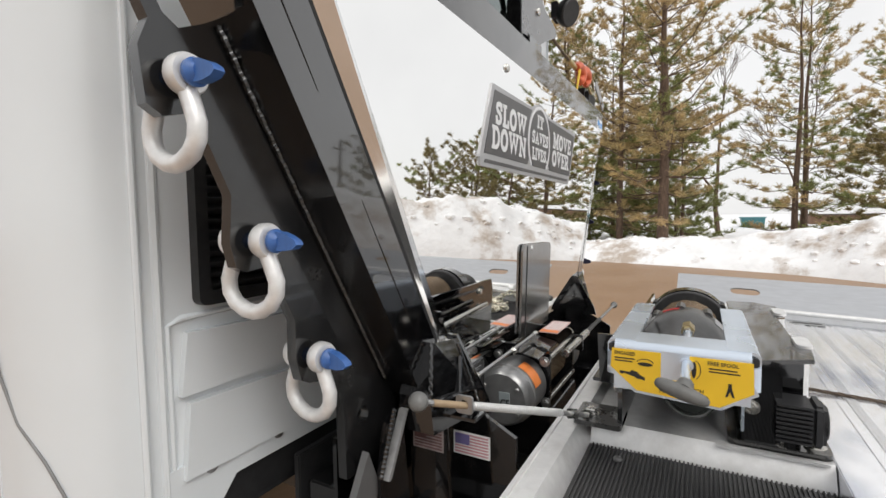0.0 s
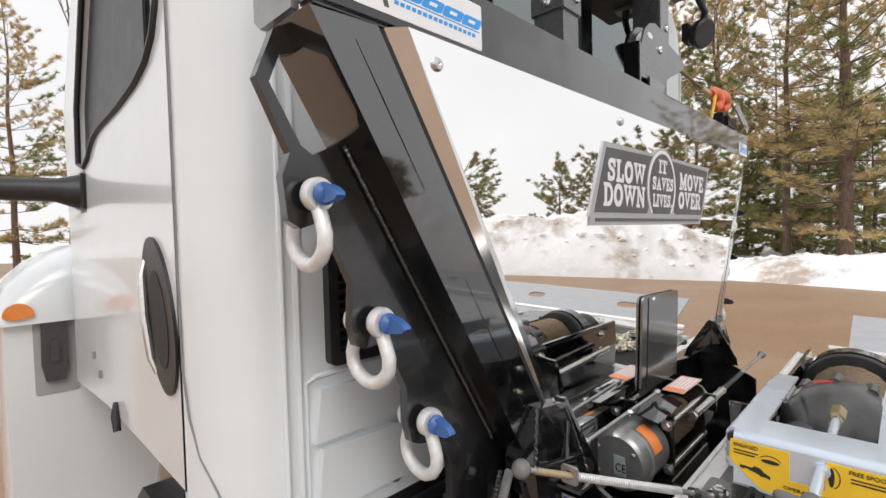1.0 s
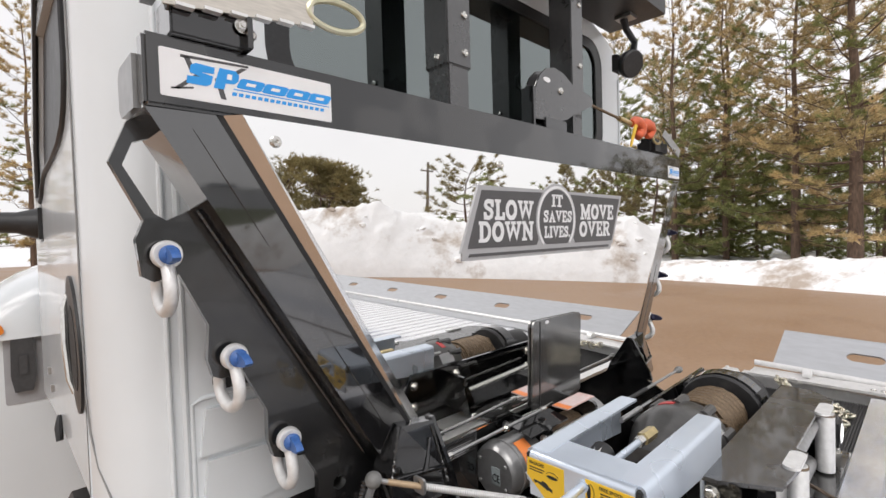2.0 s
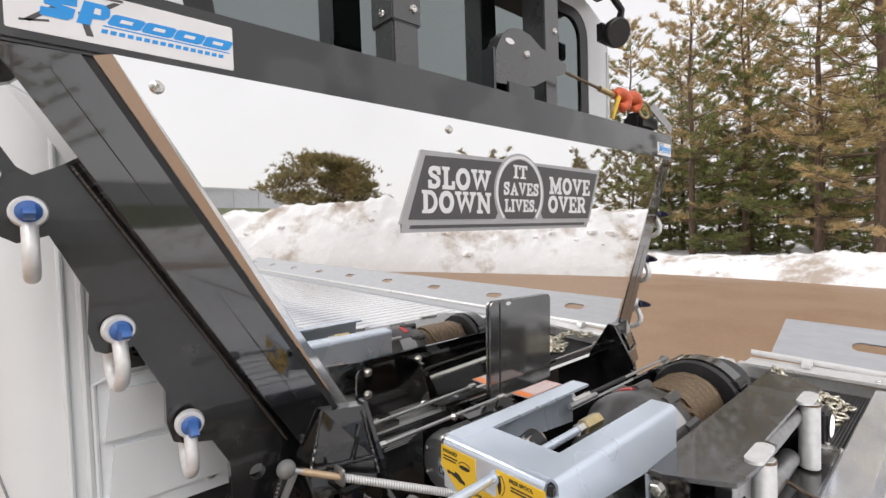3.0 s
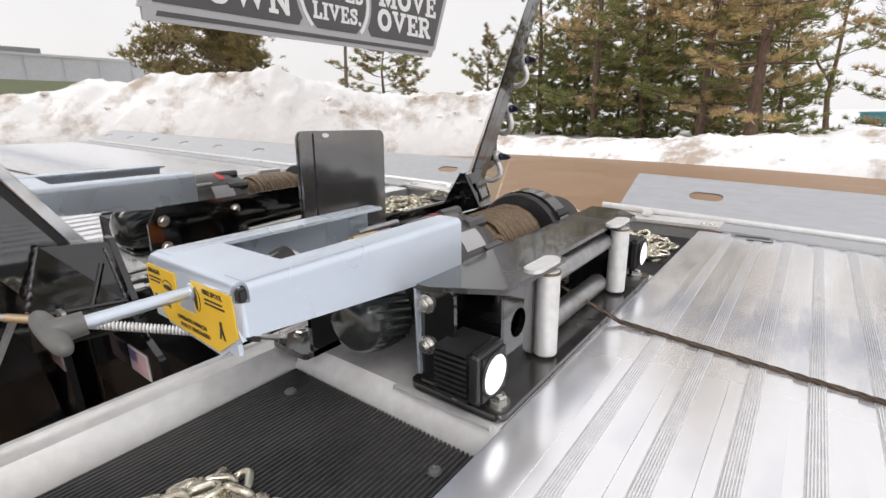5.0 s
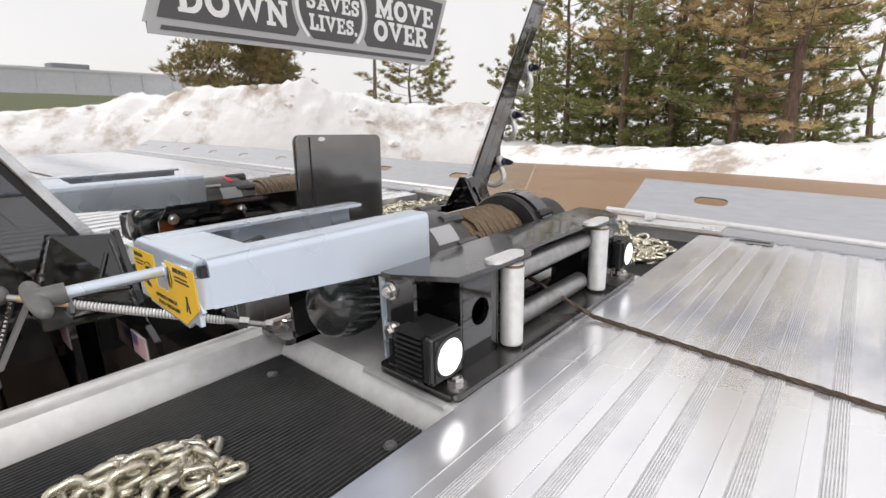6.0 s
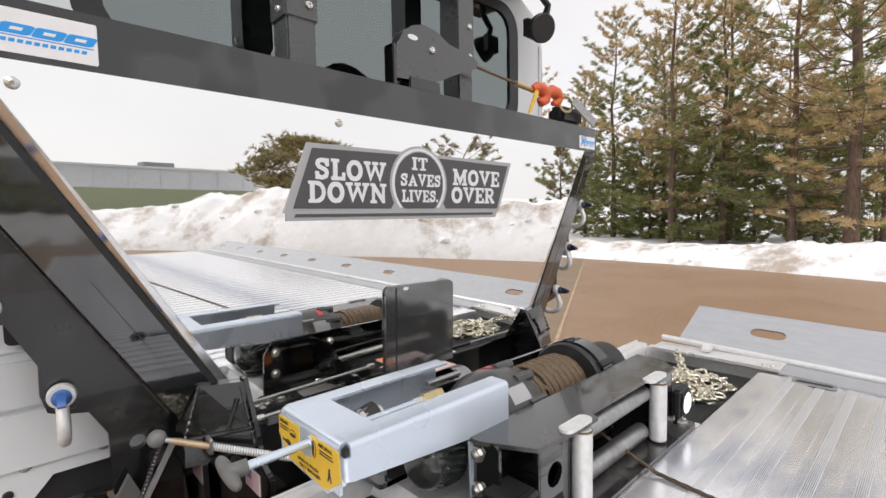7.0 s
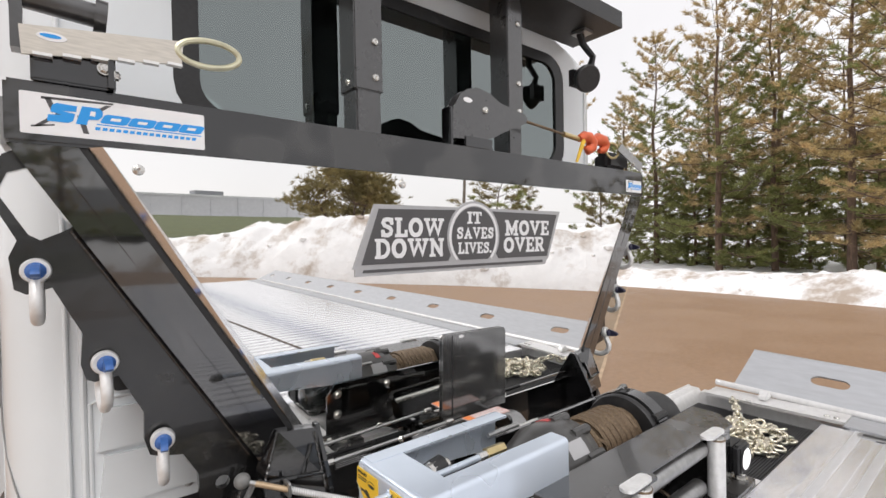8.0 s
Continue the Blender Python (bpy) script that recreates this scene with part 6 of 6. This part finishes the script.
hexbolt((-0.37, -0.26, ZD + 0.013), (0, 0, 1), 0.014, "foot_bolt", CHROME, winch)
hexbolt((-0.335, -0.708, ZD + 0.013), (0, 0, 1), 0.015, "foot_bolt", CHROME, winch)
hexbolt((-0.350, -0.652, ZD + 0.013), (0, 0, 1), 0.015, "foot_bolt", CHROME, winch)
hexbolt((0.41, -0.700, ZD + 0.013), (0, 0, 1), 0.015, "foot_bolt", CHROME, winch)
# front frame of the fairlead
part("end_plate", prism(rounded(-0.645, -0.575, ZD + 0.01, 1.158, 0.014, 4), 0, -0.362, -0.354), BLACK, winch, bevel=0.002)
for y, z in ((-0.592, 1.127), (-0.592, 1.055)):
    hexbolt((-0.362, y, z), (-1, 0, 0), 0.012, "bolt", CHROME, winch)
part("end_plate", prism(rounded(-0.645, -0.575, ZD + 0.01, 1.158, 0.014, 4), 0, 0.40, 0.408), BLACK, winch, bevel=0.002)
part("top_plate", prism([(-0.372, -0.572), (0.40, -0.572), (0.395, -0.65), (0.335, -0.708), (0.20, -0.712), (0.19, -0.690), (-0.10, -0.690), (-0.11, -0.714), (-0.21, -0.714), (-0.318, -0.704), (-0.372, -0.605)], 2, 1.152, 1.161), PLATE, winch, "worn black top plate", bevel=0.002)
part("top_plate_bend", box((-0.36, -0.577, 1.02), (0.40, -0.570, 1.156)), BLACK, winch)
for x0, x1 in ((-0.29, -0.19), (0.275, 0.36)):
    c = (x0 + x1) / 2
    bm = prism([(x0, ZD + 0.012), (x1, ZD + 0.012), (x1, 1.153), (x0, 1.153)], 1, -0.690, -0.678, holes=[arc(c, 1.075, 0.026, 0, 345, 15)])
    part("face_plate", bm, BLACK, winch)
    part("cheek", box((x0 - 0.008, -0.690, ZD + 0.012), (x0, -0.60, 1.153)), BLACK, winch, bevel=0.002)
    part("cheek", box((x1, -0.690, ZD + 0.012), (x1 + 0.008, -0.60, 1.153)), BLACK, winch, bevel=0.002)
part("rear_fairlead_plate", prism([(-0.35, ZD + 0.01), (0.40, ZD + 0.01), (0.40, 1.153), (-0.35, 1.153)], 1, -0.612, -0.60, holes=[[(-0.10, 1.0), (0.19, 1.0), (0.19, 1.09), (-0.10, 1.09)]]), BLACK, winch)
for x in (-0.153, 0.243):
    part("roller", lathe([(0.020, 0), (0.0225, 0.003), (0.0225, 0.160), (0.020, 0.163)], (x, -0.700, ZD + 0.018), (0, 0, 1), 24), GALV, winch, "galvanised upright roller")
    bm = prism(rounded(x - 0.078, x + 0.022, -0.718, -0.686, 0.0158, 8), 2, 1.1612, 1.168)
    part("roller_cap", bm, GALV, winch, bevel=0.003)
    part("rust_ring", lathe([(0.0228, 0), (0.0228, 0.005)], (x, -0.700, ZD + 0.175), (0, 0, 1), 24), ROPE, winch)
part("cross_roller", lathe([(0.018, 0), (0.0225, 0.004), (0.0225, 0.350), (0.018, 0.354)], (-0.132, -0.668, 1.112), (1, 0, 0), 22), STEEL, winch, "galvanised cross roller")
part("cross_roller", lathe([(0.018, 0), (0.0225, 0.004), (0.0225, 0.350), (0.018, 0.354)], (-0.132, -0.664, 1.005), (1, 0, 0), 22), STEEL, winch)
# gearbox, drum and motor on one axis
WY, WZ = -0.455, 1.106
HOUSE = material("dusty_cast_housing", (0.062, 0.061, 0.06), 0.30, vary=0.2, scale=40, bump=0.0005, bump_scale=160, stain=(0.15, 0.145, 0.14, 0.5), stain_scale=8)
GEARCAP = material("glossy_gear_cap", (0.03, 0.034, 0.032), 0.22, vary=0.2, scale=30, coat=0.6, spec=0.6)
part("clutch_housing", lathe([(0.03, 0), (0.06, 0.003), (0.068, 0.02), (0.078, 0.06), (0.10, 0.12), (0.111, 0.15), (0.112, 0.235), (0.105, 0.25), (0.10, 0.275), (0.092, 0.28)], (-0.345, WY, WZ), (1, 0, 0), 40), HOUSE, winch, "dusty black clutch housing")
for k in range(10):
    a = 2 * math.pi * k / 10 + 0.2
    c = (-0.135, WY + 0.106 * math.cos(a), WZ + 0.106 * math.sin(a))
    part("housing_lug", tube([c, (-0.072, c[1], c[2])], 0.013, 8), HOUSE, winch)
part("red_label", prism([(WY + 0.1130 * math.cos(radians(a)), WZ + 0.1130 * math.sin(radians(a))) for a in range(62, 84, 3)] +
                        [(WY + 0.1116 * math.cos(radians(a)), WZ + 0.1116 * math.sin(radians(a))) for a in range(83, 61, -3)], 0, -0.150, -0.13), RED, winch)
for a0, a1 in ((28, 52), (128, 150)):
    part("grey_label", prism([(WY + 0.1128 * math.cos(radians(a)), WZ + 0.1128 * math.sin(radians(a))) for a in range(a0, a1, 3)] +
                             [(WY + 0.1116 * math.cos(radians(a)), WZ + 0.1116 * math.sin(radians(a))) for a in range(a1 - 3, a0 - 1, -3)], 0, -0.19, -0.125), SIGNLIGHT, winch, "worn grey label")
drumcap = part("finned_cap", lathe([(0.0005, -0.012), (0.03, -0.010), (0.046, -0.002), (0.056, 0.012), (0.060, 0.03), (0.061, 0.09)], (-0.425, WY - 0.02, WZ - 0.022), (1, 0, 0), 36), GEARCAP, winch, "glossy black finned gear cap", smooth=60)
for k in range(26):
    a = 2 * math.pi * k / 26
    part("spiral_fin", tube([(-0.408, WY - 0.02 + 0.0565 * math.cos(a), WZ - 0.022 + 0.0565 * math.sin(a)), (-0.38, WY - 0.02 + 0.061 * math.cos(a + .12), WZ - 0.022 + 0.061 * math.sin(a + .12)),
                             (-0.34, WY - 0.02 + 0.061 * math.cos(a + .3), WZ - 0.022 + 0.061 * math.sin(a + .3))], [0.002, 0.0042, 0.0042], 6), GEARCAP, drumcap)
part("drum", tube([(-0.22, WY, WZ), (0.18, WY, WZ)], 0.055, 24), STEEL, winch)
coil = []
for layer, (r, x0, x1) in enumerate(((0.062, -0.06, 0.170), (0.0735, -0.058, 0.165), (0.085, -0.02, 0.135))):
    turns = int(abs(x1 - x0) / 0.0122)
    n = turns * 16
    for k in range(n + 1):
        f = k / n
        f = f if layer % 2 == 0 else 1 - f
        a = 2 * math.pi * (k / 16) + layer * 1.3
        coil.append((x0 + (x1 - x0) * f + 0.003 * math.sin(a * 0.5), WY + r * math.cos(a), WZ + r * math.sin(a)))
part("wound_rope", tube(coil, 0.0064, 6), ROPE, winch, "rusty wire rope wound in uneven layers")
part("drum_flange", lathe([(0.06, 0), (0.116, 0.002), (0.120, 0.008), (0.120, 0.02), (0.11, 0.035), (0.10, 0.06), (0.06, 0.07)], (0.175, WY, WZ - 0.01), (1, 0, 0), 40), PLASTIC, winch, "black drum flange")
part("flange_guard", lathe([(0.10, 0.0), (0.123, 0.002), (0.125, 0.05), (0.11, 0.06)], (0.205, WY, WZ - 0.01), (1, 0, 0), 40), BLACK, winch)
for a in (0.6, 2.5):
    part("guard_lug", tube([(0.195, WY + 0.119 * math.cos(a), WZ - 0.01 + 0.119 * math.sin(a)), (0.262, WY + 0.119 * math.cos(a), WZ - 0.01 + 0.119 * math.sin(a))], 0.012, 8), PLASTIC, winch)
part("motor", lathe([(0.075, 0), (0.082, 0.01), (0.082, 0.15), (0.06, 0.17)], (0.26, WY, WZ - 0.01), (1, 0, 0), 30), PLASTIC, winch)
part("tie_rod", tube([(-0.30, -0.372, 1.200), (-0.19, -0.372, 1.200)], 0.0065, 12), STEEL, winch)

# zinc-plated channel over the clutch
CH = thing("clutch_bracket", (-0.45, -0.46, 1.14), "blue zinc-plated channel bracket with yellow labels", "bracket")
X0, X1, Y0, Y1, ZT2 = -0.660, -0.250, -0.580, -0.342, 1.244
R = 0.011


def bend(o, w, low):
    """Section of a bent sheet: upright from low, rounded over the top, w wide."""
    sg = 1 if w > 0 else -1
    outer = [(o, low)] + [(o + sg * (R - R * math.cos(radians(a))), ZT2 - R + R * math.sin(radians(a))) for a in range(0, 91, 15)] + [(o + w, ZT2)]
    r = R - 0.0055
    inner_ = [(o + w, ZT2 - 0.0055)] + [(o + sg * (R - r * math.cos(radians(a))), ZT2 - R + r * math.sin(radians(a))) for a in range(90, -1, -15)] + [(o + sg * 0.0055, low)]
    return outer + inner_


for o, w in ((Y0, 0.048), (Y1, -0.048)):
    bm = prism(bend(o, w, 1.178), 0, X0 + 0.014, X1)
    for v in bm.verts:
        if v.co.z < 1.18:
            v.co.z = 1.182 - 0.085 * (v.co.x - X0)
    part("side_channel", bm, ZINC, CH, "rounded zinc-plated side", smooth=40)
bm = prism(bend(X0, 0.088, 1.158), 1, Y0 + 0.014, Y1 - 0.014)
bmesh.ops.translate(bm, verts=bm.verts, vec=(0, 0, -0.0008))
part("end_channel", bm, ZINC, CH, smooth=40)
part("end_web_lower", prism([(Y0 + 0.014, 1.20), (Y1 - 0.014, 1.20), (Y1 - 0.002, 1.195), (Y1 - 0.050, 1.153), (Y0 + 0.055, 1.145), (Y0 + 0.003, 1.178)], 0, X0 + 0.0003, X0 + 0.0052), ZINC, CH, smooth=0)
for y, c in ((Y0, 1), (Y1, -1)):
    pts = [(X0 + 0.014 - 0.014 * math.cos(radians(a)), y + c * (0.014 - 0.014 * math.sin(radians(a)))) for a in range(0, 91, 15)]
    pts += [(X0 + 0.014 - 0.008 * math.cos(radians(a)), y + c * (0.014 - 0.008 * math.sin(radians(a)))) for a in range(90, -1, -15)]
    part("corner_bend", prism(pts, 2, 1.182, ZT2 - 0.022), ZINC, CH, smooth=40)
    part("corner_hole", box((X0 + 0.0035, min(y + c * 0.0035, y + c * 0.014), ZT2 - 0.022), (X0 + 0.014, max(y + c * 0.0035, y + c * 0.014), ZT2 - 0.0075)), INK, CH, bevel=0.002)
part("support_leg", prism([(-0.372, 1.153), (X1, 1.150), (X1, 1.00), (-0.368, 1.00)], 1, Y0 + 0.001, Y0 + 0.0065), ZINC, CH, smooth=0)
yl = prism([(Y0 + 0.012, 1.230), ((Y0 + Y1) / 2 - 0.016, 1.230), ((Y0 + Y1) / 2 - 0.016, 1.185), ((Y0 + Y1) / 2 + 0.028, 1.185), ((Y0 + Y1) / 2 + 0.028, 1.230), (Y1 - 0.010, 1.230), (Y1 - 0.008, 1.196), (Y1 - 0.052, 1.158), (Y0 + 0.057, 1.150), (Y0 + 0.010, 1.180)], 0, X0 - 0.0012, X0 + 0.0001)
plate_y = part("caution_label", yl, YELLOW, CH, "yellow operating label", smooth=0)


def yellow_text(body, y, z, h, w=None):
    letters(body, 0, 0, h, 0, plate_y, INK, "label_text", width=w, lift=0.0006, offset=0.01, at=Matrix.Translation((X0 - 0.0016, y, z)) @ pose(0, 0, 0, 90, 0, -90))


yellow_text("FREE SPOOL", -0.504, 1.2195, 0.0062, 0.044)
yellow_text("ENGAGED", -0.357, 1.2195, 0.0062, 0.034)
yellow_text("OPERATE WINCH", -0.425, 1.170, 0.0056, 0.074)
yellow_text("FULLY ENGAGED", -0.432, 1.1605, 0.0056, 0.074)


def ink(name, pts):
    """A flat printed shape on the label, given in y and z."""
    part(name, prism(pts, 0, X0 - 0.0018, X0 - 0.0011), INK, plate_y, smooth=0)


def bow(y, z, ry, rz, a0, a1, t):
    outer = [(y + ry * math.cos(radians(a0 + (a1 - a0) * k / 10)), z + rz * math.sin(radians(a0 + (a1 - a0) * k / 10))) for k in range(11)]
    inner_ = [(y + (ry - t) * math.cos(radians(a1 + (a0 - a1) * k / 10)), z + (rz - t) * math.sin(radians(a1 + (a0 - a1) * k / 10))) for k in range(11)]
    return outer + inner_


for y, z, w in ((-0.506, 1.2125, 0.040), (-0.506, 1.2075, 0.044), (-0.357, 1.2125, 0.034), (-0.357, 1.2075, 0.030)):
    ink("text_bar", [(y - w, z), (y, z), (y, z + 0.0021), (y - w, z + 0.0021)])
ink("oval", [(-0.484 + 0.0036 * math.cos(a), 1.208 + 0.0145 * math.sin(a)) for a in [k * 0.449 for k in range(14)]])
ink("turn_arrow", bow(-0.484, 1.208, 0.0105, 0.0165, 100, 250, 0.0011))
ink("oval", [(-0.408 + 0.0125 * math.cos(a), 1.2065 + 0.0033 * math.sin(a)) for a in [k * 0.449 for k in range(14)]])
ink("turn_arrow", bow(-0.408, 1.2065, 0.0150, 0.0100, 20, 160, 0.0011))
ink("pickup_body", [(-0.366, 1.1905), (-0.366, 1.1865), (-0.370, 1.1845), (-0.374, 1.1865), (-0.392, 1.1815), (-0.396, 1.1785), (-0.400, 1.1795), (-0.408, 1.1775), (-0.408, 1.1825), (-0.400, 1.1865), (-0.395, 1.1915), (-0.386, 1.1935), (-0.383, 1.1895)])
ink("pictogram", [(-0.530, 1.170), (-0.5335, 1.170), (-0.5365, 1.179), (-0.540, 1.170), (-0.5435, 1.170), (-0.539, 1.1845), (-0.539, 1.192), (-0.534, 1.192), (-0.534, 1.1845)])
part("pull_rod", tube([(-0.795, -0.474, 1.215), (-0.385, -0.468, 1.214)], 0.0075, 14), ZINC, CH, "plated pull rod")
part("rod_collar", tube([(X0 - 0.004, -0.4722, 1.215), (X0 + 0.008, -0.472, 1.215)], 0.0115, 14), ZINC, CH)
part("brass_fitting", tube([(-0.40, -0.468, 1.214), (-0.345, -0.467, 1.213)], 0.014, 6), BRASS, CH)
part("lock_nut", tube([(-0.425, -0.4685, 1.214), (-0.40, -0.468, 1.214)], 0.011, 6), CHROME, CH)
part("universal_joint", tube([(-0.57, -0.425, 1.190), (-0.54, -0.425, 1.193), (-0.53, -0.425, 1.196), (-0.505, -0.425, 1.20), (-0.48, -0.424, 1.20)], [0.016, 0.016, 0.024, 0.024, 0.018], 12), CHROME, CH)
part("joint_cap", tube([(-0.52, -0.425, 1.196), (-0.49, -0.425, 1.202)], 0.0255, 14), PLASTIC, CH)
GRIP = material("grey_grip_plastic", (0.13, 0.13, 0.125), 0.5, vary=0.15, scale=60)
gc, gd = Vector((-0.796, -0.470, 1.213)), Vector((0.002, -0.036, -0.012))
part("t_handle", tube([gc + gd * f for f in (-0.98, -0.93, -0.8, -0.6, -0.3, 0.3, 0.6, 0.8, 0.93, 0.98)], [0.003, 0.006, 0.0085, 0.0102, 0.0112, 0.0108, 0.0095, 0.008, 0.0055, 0.003], 18), GRIP, CH, "grey T-shaped grip", smooth=60)
part("grip_neck", tube([gc, (-0.768, -0.4738, 1.215)], [0.013, 0.0125], 12), GRIP, CH)


def square_lamp(x):
    """A finned square work lamp, lit, looking along the deck."""
    ob = thing("deck_lamp", (x, -0.655, ZD + 0.013), "black square finned work lamp with a lit round lens", "lamp", "deck lamps")
    z0 = 1.000
    part("housing", box((x - 0.040, -0.716, z0), (x + 0.040, -0.690, z0 + 0.086)), PLASTIC, ob, bevel=0.008, segs=3)
    part("core", box((x - 0.030, -0.690, z0 + 0.008), (x + 0.030, -0.640, z0 + 0.078)), PLASTIC, ob)
    for k in range(9):
        part("cooling_fin", box((x - 0.039, -0.692, z0 + 0.004 + 0.0092 * k), (x + 0.039, -0.632, z0 + 0.0085 + 0.0092 * k)), PLASTIC, ob)
    part("lens", lathe([(0.031, 0), (0.031, 0.002), (0.024, 0.005), (0.0005, 0.007)], (x, -0.716, z0 + 0.043), (0, -1, 0), 28), LENS, ob, "lit white lens")
    part("bezel", tube([(x + 0.033 * math.cos(a), -0.717, z0 + 0.043 + 0.033 * math.sin(a)) for a in [k * math.pi / 14 for k in range(28)]], 0.003, 6, closed=True), PLASTIC, ob)
    part("bracket", box((x - 0.012, -0.670, ZD + 0.013), (x + 0.012, -0.650, z0 + 0.01)), BLACK, ob)
    return ob


square_lamp(-0.358)
square_lamp(0.408)

# wire rope paid out over the deck: three twisted strands
rope = thing("wire_rope", (0.09, -3.0, ZD), "rusty twisted wire rope running from the winch along the deck", "wire rope")
R0, R1, R2 = Vector((0.082, -0.56, 1.050)), Vector((0.088, -0.765, 0.9735)), Vector((-0.30, -6.3, 0.9735 - FALL * 5.5))
for k in range(3):
    pts = []
    for i in range(900):
        f = i / 899
        c = R0.lerp(R1, f / 0.03) if f < 0.03 else R1.lerp(R2, (f - 0.03) / 0.97)
        a = f * 430 + k * 2.0944
        pts.append(c + Vector((math.cos(a) * 0.0026, 0, math.sin(a) * 0.0026 )))
    part("strand", tube(pts, 0.0031, 5), LINE, rope)


# ---- chains ----
def link_mesh(length=0.052, width=0.035, r=0.0060):
    pts = [(0.5 * (length - width) + 0.5 * (width - 2 * r) * math.cos(a), 0.5 * (width - 2 * r) * math.sin(a), 0) for a in [radians(-90 + 180 * k / 6) for k in range(7)]]
    pts += [(-x, -y, 0) for x, y, _ in pts]
    bm = tube(pts, r, 7, closed=True)
    me = bpy.data.meshes.new("link")
    bm.to_mesh(me)
    bm.free()
    me.materials.append(CHAIN)
    me.shade_smooth()
    return me


LINK = link_mesh()


def chain(at, seed, count, rx, ry, label, tail=(), height=0.055):
    """A chain thrown down in a heap: each link is a piece of its own, alternately on edge and flat."""
    r = random.Random(seed)
    ob = thing("chain", at, label, "chain")
    p, a = Vector((0, 0, 0.008)), r.uniform(0, 6)
    places = []
    for k in range(count):
        a += r.uniform(-0.75, 0.75)
        step = Vector((math.cos(a), math.sin(a), 0)) * 0.039
        if ((p.x + step.x) / rx) ** 2 + ((p.y + step.y) / ry) ** 2 > 1:
            a = math.atan2(-p.y, -p.x) + r.uniform(-0.9, 0.9)
            step = Vector((math.cos(a), math.sin(a), 0)) * 0.039
        p = p + step
        pile = max(0, 1 - (p.x / rx) ** 2 - (p.y / ry) ** 2)
        z = 0.008 + height * pile * (k / count) * r.uniform(0.5, 1.0)
        places.append((Vector((p.x, p.y, z)), a, (90 if k % 2 else 0) + r.uniform(-28, 28), r.uniform(-18, 18)))
    for k, q in enumerate(tail):
        nxt = Vector(tail[min(k + 1, len(tail) - 1)]) - Vector(tail[max(k - 1, 0)])
        places.append((Vector(q), math.atan2(nxt.y, nxt.x), 90 * (k % 2) + r.uniform(-10, 10), -math.degrees(math.atan2(nxt.z, math.hypot(nxt.x, nxt.y)))))
    for c, ang, roll, tip in places:
        o = new("link", LINK)
        o.parent = ob
        o.matrix_basis = Matrix.Translation(c) @ Matrix.Rotation(ang, 4, "Z") @ Matrix.Rotation(radians(tip), 4, "Y") @ Matrix.Rotation(radians(roll), 4, "X")
    return ob


chain((0.875, -0.56, 0.9205), 2, 140, 0.20, 0.135, "yellow-zinc chain heaped on the rubber tray mat",
      tail=[(0.10 + 0.026 * k, 0.06 + 0.012 * k, 0.05 + 0.006 * k * (k < 5)) for k in range(9)])
left = chain((-0.755, -0.52, 0.9205), 7, 70, 0.13, 0.10, "yellow-zinc chain with an olive tag on the tray mat", height=0.07)
part("tag", box((-0.90, -0.50, 0.935), (-0.845, -0.435, 0.947)), TAG, left, "olive webbing tag", bevel=0.003)
